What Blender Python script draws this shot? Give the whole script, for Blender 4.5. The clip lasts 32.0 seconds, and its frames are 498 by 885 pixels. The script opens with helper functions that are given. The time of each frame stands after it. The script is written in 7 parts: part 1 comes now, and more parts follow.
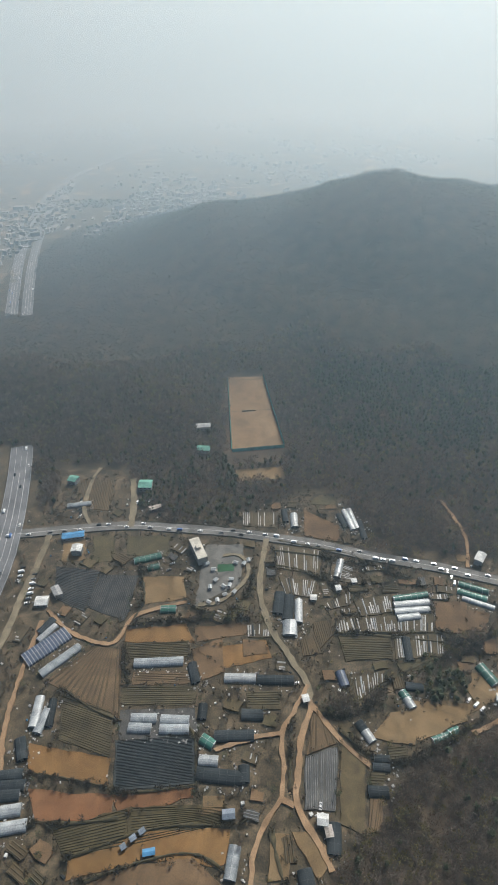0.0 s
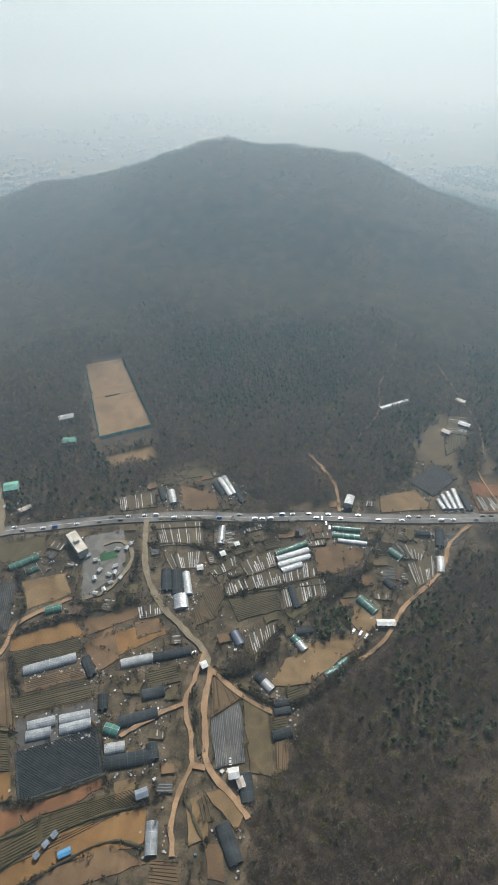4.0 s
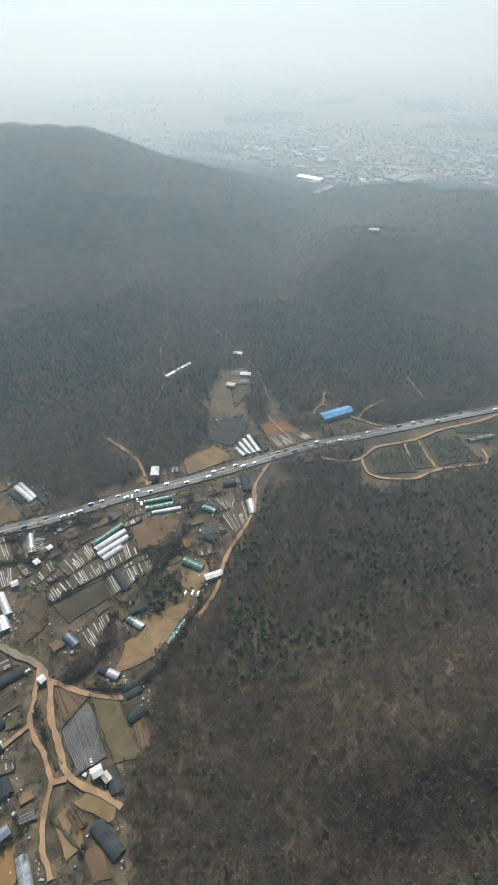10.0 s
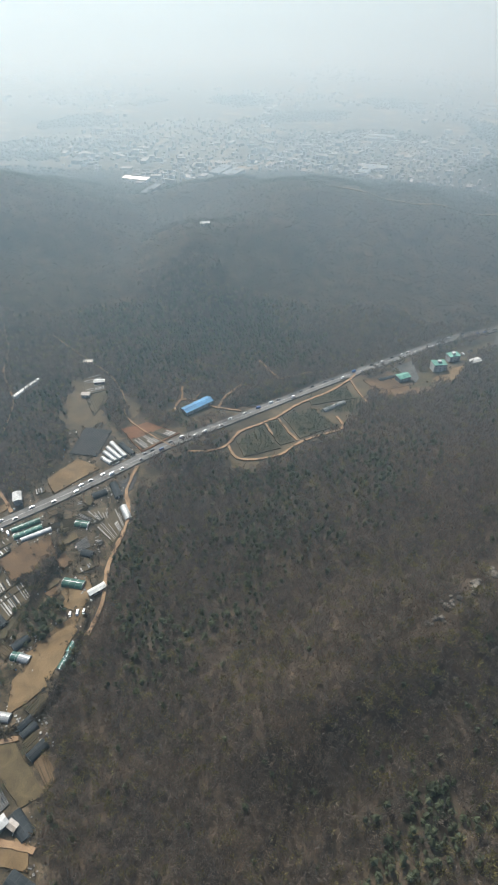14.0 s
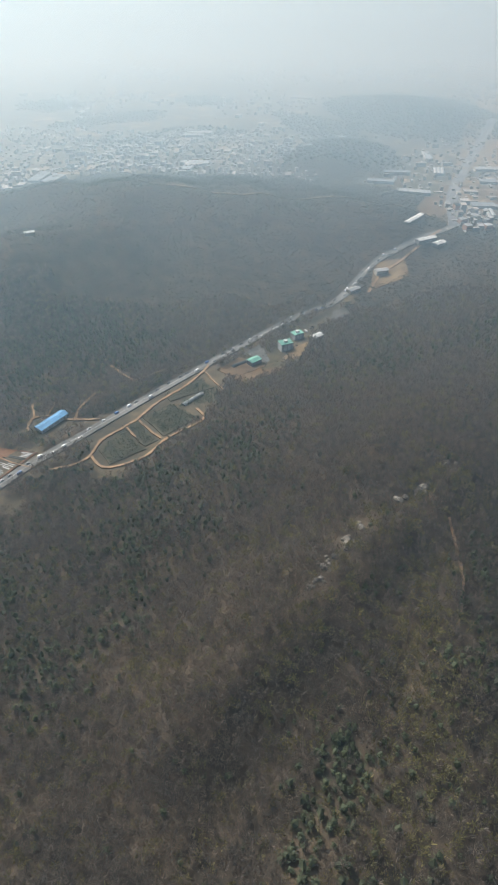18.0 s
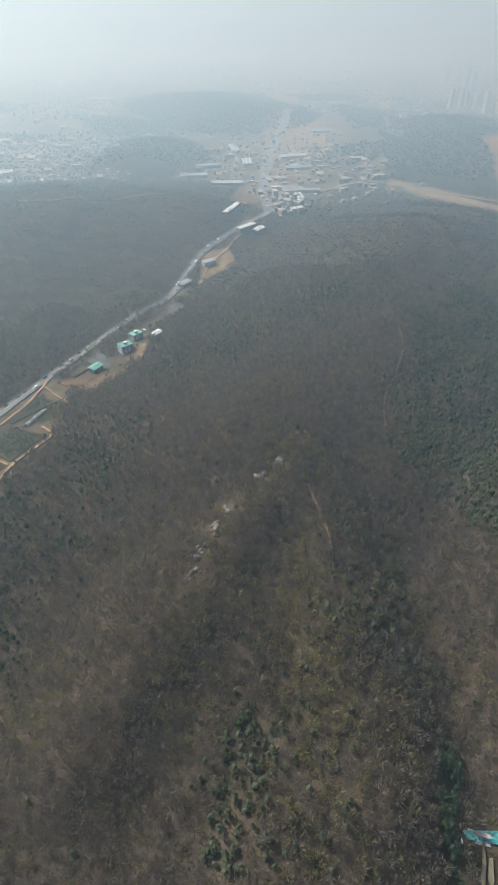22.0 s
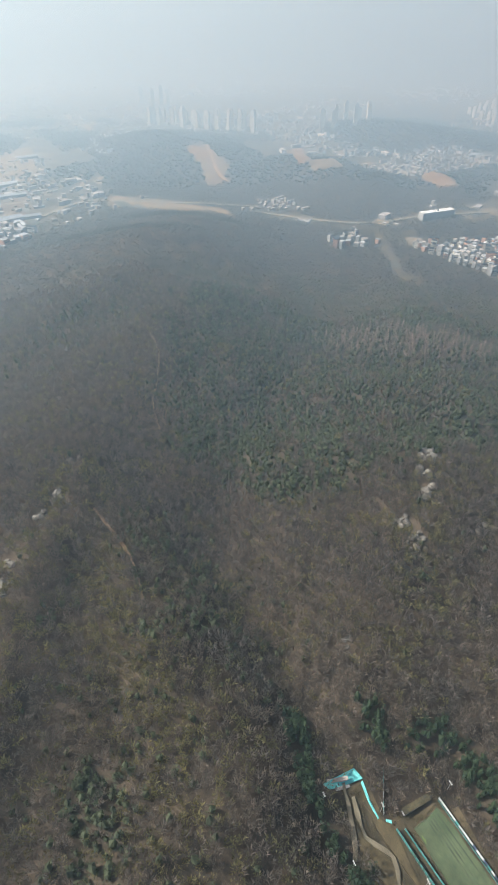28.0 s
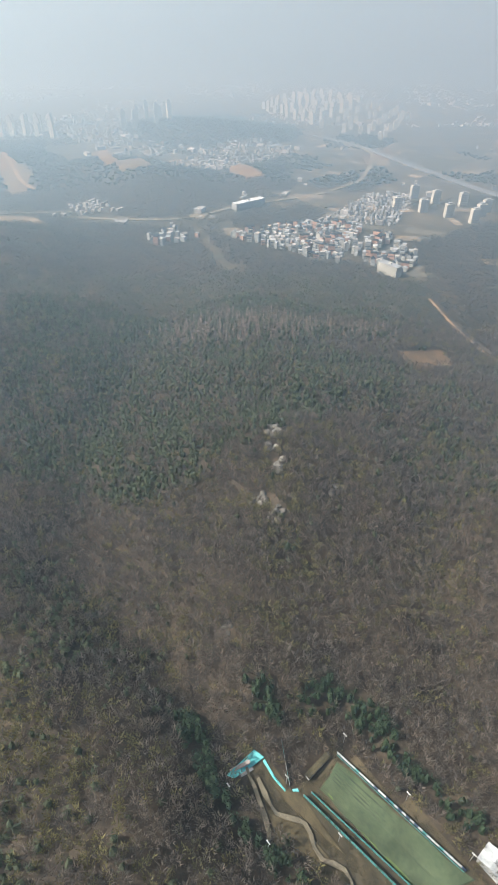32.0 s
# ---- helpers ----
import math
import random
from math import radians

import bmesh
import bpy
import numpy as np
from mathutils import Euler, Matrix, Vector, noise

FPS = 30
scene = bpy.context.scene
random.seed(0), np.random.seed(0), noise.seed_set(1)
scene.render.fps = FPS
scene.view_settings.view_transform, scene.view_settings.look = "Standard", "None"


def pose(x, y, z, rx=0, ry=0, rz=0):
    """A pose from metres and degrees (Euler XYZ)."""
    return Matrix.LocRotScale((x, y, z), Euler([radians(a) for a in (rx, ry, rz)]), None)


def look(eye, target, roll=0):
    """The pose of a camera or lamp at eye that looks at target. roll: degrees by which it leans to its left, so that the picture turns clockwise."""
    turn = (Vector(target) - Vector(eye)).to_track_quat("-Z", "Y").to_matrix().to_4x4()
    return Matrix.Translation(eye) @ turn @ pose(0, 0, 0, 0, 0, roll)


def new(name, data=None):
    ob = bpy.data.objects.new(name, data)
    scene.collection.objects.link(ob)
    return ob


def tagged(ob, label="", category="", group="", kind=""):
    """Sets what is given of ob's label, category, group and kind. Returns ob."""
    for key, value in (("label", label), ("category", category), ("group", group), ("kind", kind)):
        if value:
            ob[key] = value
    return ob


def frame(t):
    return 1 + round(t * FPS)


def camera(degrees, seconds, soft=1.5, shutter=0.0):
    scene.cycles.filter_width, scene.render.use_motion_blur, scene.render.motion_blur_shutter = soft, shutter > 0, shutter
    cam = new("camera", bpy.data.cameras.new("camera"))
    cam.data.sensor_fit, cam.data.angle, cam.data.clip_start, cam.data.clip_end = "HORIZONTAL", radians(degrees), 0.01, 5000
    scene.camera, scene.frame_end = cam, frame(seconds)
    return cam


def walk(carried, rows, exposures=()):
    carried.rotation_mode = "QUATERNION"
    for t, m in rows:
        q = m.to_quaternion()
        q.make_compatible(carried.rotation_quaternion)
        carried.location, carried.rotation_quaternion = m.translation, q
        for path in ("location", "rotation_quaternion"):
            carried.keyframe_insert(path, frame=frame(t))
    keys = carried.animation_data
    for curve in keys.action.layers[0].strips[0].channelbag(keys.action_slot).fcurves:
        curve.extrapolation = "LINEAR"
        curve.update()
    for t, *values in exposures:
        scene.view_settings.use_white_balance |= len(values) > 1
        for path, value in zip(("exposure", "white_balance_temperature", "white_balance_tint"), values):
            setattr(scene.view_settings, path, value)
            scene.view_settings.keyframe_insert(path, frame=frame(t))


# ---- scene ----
cam = camera(47.33, 32.0)
ROWS = [
    (0.0, 0.00, -0.00, 396.69, 0.000, -36.272),
    (1.0, 4.18, -1.44, 395.78, -3.551, -36.273),
    (2.0, 8.34, -2.90, 394.84, -7.065, -36.270),
    (3.0, 12.49, -4.47, 393.85, -10.727, -37.087),
    (3.5, 14.54, -5.34, 393.32, -12.586, -37.736),
    (5.5, 22.54, -9.27, 391.09, -20.075, -39.624),
    (6.0, 24.40, -10.37, 390.51, -21.977, -39.729),
    (7.0, 27.82, -12.81, 389.33, -25.819, -39.900),
    (8.0, 30.90, -15.47, 388.13, -29.768, -40.065),
    (9.0, 33.64, -18.34, 386.93, -33.703, -40.276),
    (10.0, 36.02, -21.43, 385.74, -37.626, -40.209),
    (11.0, 38.09, -24.68, 384.57, -41.617, -40.162),
    (12.0, 39.88, -28.05, 383.41, -45.573, -40.148),
    (13.0, 41.40, -31.49, 382.26, -49.426, -40.122),
    (14.0, 42.72, -34.98, 381.07, -53.397, -40.109),
    (14.5, 43.28, -36.73, 380.45, -55.371, -40.087),
    (16.5, 45.23, -43.69, 377.76, -63.370, -40.014),
    (17.0, 45.65, -45.39, 377.02, -65.356, -40.018),
    (18.0, 46.36, -48.72, 375.39, -69.308, -40.000),
    (19.0, 46.98, -51.99, 373.64, -73.382, -39.950),
    (20.0, 47.53, -55.24, 371.77, -77.696, -39.965),
    (21.0, 48.05, -58.50, 369.83, -82.001, -39.964),
    (22.0, 48.57, -61.81, 367.85, -86.247, -39.896),
    (23.0, 49.06, -65.22, 365.86, -90.498, -39.791),
    (24.0, 49.51, -68.76, 363.85, -94.762, -39.608),
    (25.0, 49.88, -72.38, 361.78, -98.961, -39.409),
    (25.5, 49.95, -74.18, 360.70, -101.077, -39.286),
    (27.5, 49.66, -81.27, 356.24, -109.445, -38.435),
    (28.0, 49.40, -82.97, 355.10, -111.557, -38.039),
    (29.0, 48.53, -86.19, 352.76, -115.810, -37.968),
    (30.0, 47.42, -89.29, 350.39, -120.128, -37.922),
    (31.0, 46.16, -92.29, 348.00, -124.447, -37.872),
    (32.0, 44.85, -95.27, 345.60, -128.704, -37.853),
]
walk(cam, [(t, pose(x, y, z, 90 + pitch, 0, yaw)) for t, x, y, z, yaw, pitch in ROWS], exposures=((0.0, -0.10, 6310, 4), (6.0, 0.14, 6310, 4), (10.0, 0.18, 6310, 4), (23.0, 0.34, 6310, 4), (32.0, 0.68, 6310, 4)))

# world, sun, hazy air
SUN_AZ, SUN_UP = 28.0, 47.0          # degrees clockwise from +y, degrees above the horizon
world = bpy.data.worlds.new("world")
scene.world = world
world.use_nodes = True
wn, wl = world.node_tree.nodes, world.node_tree.links
sky = wn.new("ShaderNodeTexSky")
sky.sky_type, sky.sun_disc = "NISHITA", False
sky.sun_elevation, sky.sun_rotation = radians(SUN_UP), radians(SUN_AZ)
sky.air_density, sky.dust_density, sky.ozone_density = 1.0, 4.0, 1.2
wl.new(sky.outputs["Color"], wn["Background"].inputs["Color"])
wn["Background"].inputs["Strength"].default_value = 0.12
geo = wn.new("ShaderNodeNewGeometry")
sep = wn.new("ShaderNodeSeparateXYZ")
wl.new(geo.outputs["Position"], sep.inputs[0])
# haze density is set to rise with distance from the origin and fall with height
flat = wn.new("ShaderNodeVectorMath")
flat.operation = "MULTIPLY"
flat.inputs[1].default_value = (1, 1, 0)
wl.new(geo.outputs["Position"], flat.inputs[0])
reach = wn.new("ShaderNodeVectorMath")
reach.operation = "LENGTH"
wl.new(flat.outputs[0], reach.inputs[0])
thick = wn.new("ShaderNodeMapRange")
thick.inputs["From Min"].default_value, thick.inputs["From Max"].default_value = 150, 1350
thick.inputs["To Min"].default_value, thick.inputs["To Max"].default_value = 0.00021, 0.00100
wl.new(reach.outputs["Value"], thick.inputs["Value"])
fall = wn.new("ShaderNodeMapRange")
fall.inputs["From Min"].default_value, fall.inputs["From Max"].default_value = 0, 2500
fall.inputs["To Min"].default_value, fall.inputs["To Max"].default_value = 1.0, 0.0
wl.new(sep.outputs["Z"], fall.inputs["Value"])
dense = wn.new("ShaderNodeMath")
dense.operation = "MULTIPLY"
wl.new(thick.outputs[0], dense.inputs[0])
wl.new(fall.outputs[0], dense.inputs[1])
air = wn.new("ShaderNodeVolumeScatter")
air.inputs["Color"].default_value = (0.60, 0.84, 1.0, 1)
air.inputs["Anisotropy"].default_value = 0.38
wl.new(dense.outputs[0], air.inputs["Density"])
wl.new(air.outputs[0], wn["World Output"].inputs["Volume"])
world.cycles.volume_step_size = 350.0
scene.cycles.volume_max_steps = 14
sun = new("sun", bpy.data.lights.new("sun", "SUN"))
sun.data.energy, sun.data.angle, sun.data.color = 4.6, radians(3.0), (1.0, 0.97, 0.93)
sun.matrix_world = look((600 * math.sin(radians(SUN_AZ)), 600 * math.cos(radians(SUN_AZ)), 600 * math.tan(radians(SUN_UP))), (0, 0, 0))


def hill_height(x, y, x1, y1, h1, x2, y2, h2, w):
    """Height of one ridge from (x1, y1) to (x2, y2), with a rounded cross-section of half-width w."""
    dx, dy = x2 - x1, y2 - y1
    k = np.clip(((x - x1) * dx + (y - y1) * dy) / (dx * dx + dy * dy), 0, 1)
    d = np.hypot(x - x1 - k * dx, y - y1 - k * dy)
    return (h1 + (h2 - h1) * k) * np.exp(-(d / w) ** 2 * 1.1)


def wave(x, y, s, a):
    """A smooth relief that repeats nowhere in view."""
    return np.sin(x / s + 1.3 + 2 * np.sin(y / s * 0.37 + a)) * np.sin(y / s * 0.93 + a + 1.7 * np.sin(x / s * 0.41))


def ground_height(x, y):
    """Valley floor at 0 m, the hills round it, and an added rim that closes the horizon."""
    x, y = np.asarray(x, float), np.asarray(y, float)
    ridges = [
        hill_height(x, y, -395, 1165, 1, -164, 1209, 14, 120),
        hill_height(x, y, -164, 1209, 4, -40, 1199, 94, 150),
        hill_height(x, y, -40, 1199, 100, 60, 1180, 108, 230),
        hill_height(x, y, 60, 1180, 108, 254, 1100, 173, 300),
        hill_height(x, y, 254, 1100, 173, 404, 1022, 166, 320),
        hill_height(x, y, 404, 1022, 166, 540, 930, 112, 280),
        hill_height(x, y, 540, 930, 112, 640, 780, 40, 190),
        hill_height(x, y, -430, 660, 40, -130, 640, 22, 95),
        hill_height(x, y, 700, 550, 76, 800, 500, 58, 120),
        hill_height(x, y, 800, 500, 60, 961, 529, 74, 150),
        hill_height(x, y, 860, 785, 44, 965, 680, 62, 110),
        hill_height(x, y, 961, 529, 72, 1044, 367, 57, 230),
        hill_height(x, y, 1044, 367, 57, 1105, 150, 42, 190),
        hill_height(x, y, 130, -60, 38, 420, -50, 54, 130),
        hill_height(x, y, 389, -63, 60, 290, -15, 54, 82),
        hill_height(x, y, 290, -15, 54, 190, 25, 42, 78),
        hill_height(x, y, 372, -95, 56, 170, -105, 44, 74),
        hill_height(x, y, 322, -345, 70, 205, -228, 36, 75),
        hill_height(x, y, 420, -50, 58, 620, -170, 50, 170),
        hill_height(x, y, 620, -170, 48, 930, -255, 62, 200),
        hill_height(x, y, 930, -255, 62, 1040, -330, 46, 170),
        hill_height(x, y, 250, -290, 50, 322, -345, 66, 90),
        hill_height(x, y, 322, -345, 64, 520, -560, 30, 190),
        hill_height(x, y, -60, -420, 60, 200, -420, 40, 110),
        hill_height(x, y, 1290, -850, 26, 1500, -800, 24, 130),
        hill_height(x, y, 1150, -1010, 14, 1250, -1060, 16, 90),
        hill_height(x, y, 1750, -560, 30, 1950, -520, 30, 170),
        hill_height(x, y, 1500, 330, 24, 1650, 290, 24, 110),
        hill_height(x, y, 2100, 120, 34, 2300, 260, 30, 200),
        hill_height(x, y, 1700, -1350, 34, 1900, -1250, 30, 170),
    ]
    p = 14.0
    h = sum(np.maximum(r, 0) ** p for r in ridges) ** (1 / p)
    k = np.clip((h - 6) / 30, 0, 1)
    # invented rim beyond 3.7 km, raised only as a backing for the haze
    far = np.clip((np.hypot(x, y) - 3700) / 900, 0, 1)
    h = h + k * (5 * wave(x, y, 46, 0.4) + 2.2 * wave(x, y, 19, 2.0))
    return h + far * far * (3 - 2 * far) * (630 + 40 * np.sin(np.arctan2(y, x) * 9 + 1) + 25 * np.sin(np.arctan2(y, x) * 31))


# ---- materials ----
MATS = {}


def surface(name, c1, c2, scale=0.3, fine=2.0, rough=0.9, bump=0.3, metal=0.0, vary=0.0, blotch=0.22):
    """Two colours mixed by a coarse and a fine noise at real-world scale; vary: a change of tone from piece to piece."""
    if name in MATS:
        return MATS[name]
    m = MATS[name] = bpy.data.materials.new(name)
    m.use_nodes = True
    nd, lk = m.node_tree.nodes, m.node_tree.links
    b = nd["Principled BSDF"]
    b.inputs["Roughness"].default_value, b.inputs["Metallic"].default_value = rough, metal
    b.inputs["Specular IOR Level"].default_value = 0.5 if rough < 0.6 else 0.2
    place = nd.new("ShaderNodeNewGeometry")
    big, small = nd.new("ShaderNodeTexNoise"), nd.new("ShaderNodeTexNoise")
    big.inputs["Scale"].default_value, small.inputs["Scale"].default_value = scale, fine
    big.inputs["Detail"].default_value, small.inputs["Detail"].default_value = 5, 4
    for t in (big, small):
        lk.new(place.outputs["Position"], t.inputs["Vector"])
    add = nd.new("ShaderNodeMath")
    add.operation = "MULTIPLY_ADD"
    lk.new(small.outputs["Fac"], add.inputs[0])
    add.inputs[1].default_value = 0.85
    lk.new(big.outputs["Fac"], add.inputs[2])
    ramp = nd.new("ShaderNodeMapRange")
    ramp.inputs["From Min"].default_value, ramp.inputs["From Max"].default_value = 0.72, 1.13
    lk.new(add.outputs[0], ramp.inputs["Value"])
    mix = nd.new("ShaderNodeMix")
    mix.data_type = "RGBA"
    mix.inputs[6].default_value, mix.inputs[7].default_value = (*c1, 1), (*c2, 1)
    lk.new(ramp.outputs[0], mix.inputs[0])
    last = mix.outputs[2]
    # worn and damp patches over several metres
    patch, worn, wet = nd.new("ShaderNodeTexNoise"), nd.new("ShaderNodeMapRange"), nd.new("ShaderNodeHueSaturation")
    patch.inputs["Scale"].default_value, patch.inputs["Detail"].default_value, patch.inputs["Distortion"].default_value = scale * 0.6 + 0.02, 6, 1.2
    lk.new(place.outputs["Position"], patch.inputs["Vector"])
    worn.inputs["From Min"].default_value, worn.inputs["From Max"].default_value = 0.35, 0.65
    worn.inputs["To Min"].default_value, worn.inputs["To Max"].default_value = 1 - blotch, 1 + blotch
    lk.new(patch.outputs["Fac"], worn.inputs["Value"])
    lk.new(worn.outputs[0], wet.inputs["Value"])
    lk.new(last, wet.inputs["Color"])
    last = wet.outputs["Color"]
    if vary:
        info = nd.new("ShaderNodeObjectInfo")
        spread = nd.new("ShaderNodeMapRange")
        spread.inputs["To Min"].default_value, spread.inputs["To Max"].default_value = 1 - vary, 1 + vary
        lk.new(info.outputs["Random"], spread.inputs["Value"])
        hsv = nd.new("ShaderNodeHueSaturation")
        lk.new(spread.outputs[0], hsv.inputs["Value"])
        lk.new(last, hsv.inputs["Color"])
        last = hsv.outputs["Color"]
    lk.new(last, b.inputs["Base Color"])
    if bump:
        bp = nd.new("ShaderNodeBump")
        bp.inputs["Strength"].default_value, bp.inputs["Distance"].default_value = bump, 0.3
        lk.new(add.outputs[0], bp.inputs["Height"])
        lk.new(bp.outputs[0], b.inputs["Normal"])
    return m


def leafy(name, c1, c2, c3, scale=0.02, rough=0.85, through_light=0.38):
    """Foliage or twigs: tone from island to island, and in patches over the hillside."""
    m = bpy.data.materials.new(name)
    m.use_nodes = True
    nd, lk = m.node_tree.nodes, m.node_tree.links
    b = nd["Principled BSDF"]
    b.inputs["Roughness"].default_value, b.inputs["Specular IOR Level"].default_value = rough, 0.2
    place = nd.new("ShaderNodeNewGeometry")
    patch = nd.new("ShaderNodeTexNoise")
    patch.inputs["Scale"].default_value, patch.inputs["Detail"].default_value = scale, 4
    lk.new(place.outputs["Position"], patch.inputs["Vector"])
    a, c = nd.new("ShaderNodeMix"), nd.new("ShaderNodeMix")
    a.data_type = c.data_type = "RGBA"
    a.inputs[6].default_value, a.inputs[7].default_value = (*c1, 1), (*c2, 1)
    lk.new(place.outputs["Random Per Island"], a.inputs[0])
    c.inputs[7].default_value = (*c3, 1)
    lk.new(a.outputs[2], c.inputs[6])
    span = nd.new("ShaderNodeMapRange")
    span.inputs["From Min"].default_value, span.inputs["From Max"].default_value = 0.42, 0.68
    lk.new(patch.outputs["Fac"], span.inputs["Value"])
    lk.new(span.outputs[0], c.inputs[0])
    # light and dark crowns beside one another
    crown, gain, tone = nd.new("ShaderNodeTexNoise"), nd.new("ShaderNodeMapRange"), nd.new("ShaderNodeHueSaturation")
    crown.inputs["Scale"].default_value, crown.inputs["Detail"].default_value = 0.19, 2.0
    lk.new(place.outputs["Position"], crown.inputs["Vector"])
    gain.inputs["From Min"].default_value, gain.inputs["From Max"].default_value = 0.36, 0.66
    gain.inputs["To Min"].default_value, gain.inputs["To Max"].default_value = 0.66, 1.36
    lk.new(crown.outputs["Fac"], gain.inputs["Value"])
    lk.new(gain.outputs[0], tone.inputs["Value"])
    lk.new(c.outputs[2], tone.inputs["Color"])
    lk.new(tone.outputs["Color"], b.inputs["Base Color"])
    # thin sprays pass on part of the light that falls on their far side
    thin, both = nd.new("ShaderNodeBsdfTranslucent"), nd.new("ShaderNodeMixShader")
    lk.new(tone.outputs["Color"], thin.inputs["Color"])
    both.inputs[0].default_value = through_light
    lk.new(b.outputs[0], both.inputs[1])
    lk.new(thin.outputs[0], both.inputs[2])
    lk.new(both.outputs[0], nd["Material Output"].inputs["Surface"])
    return m


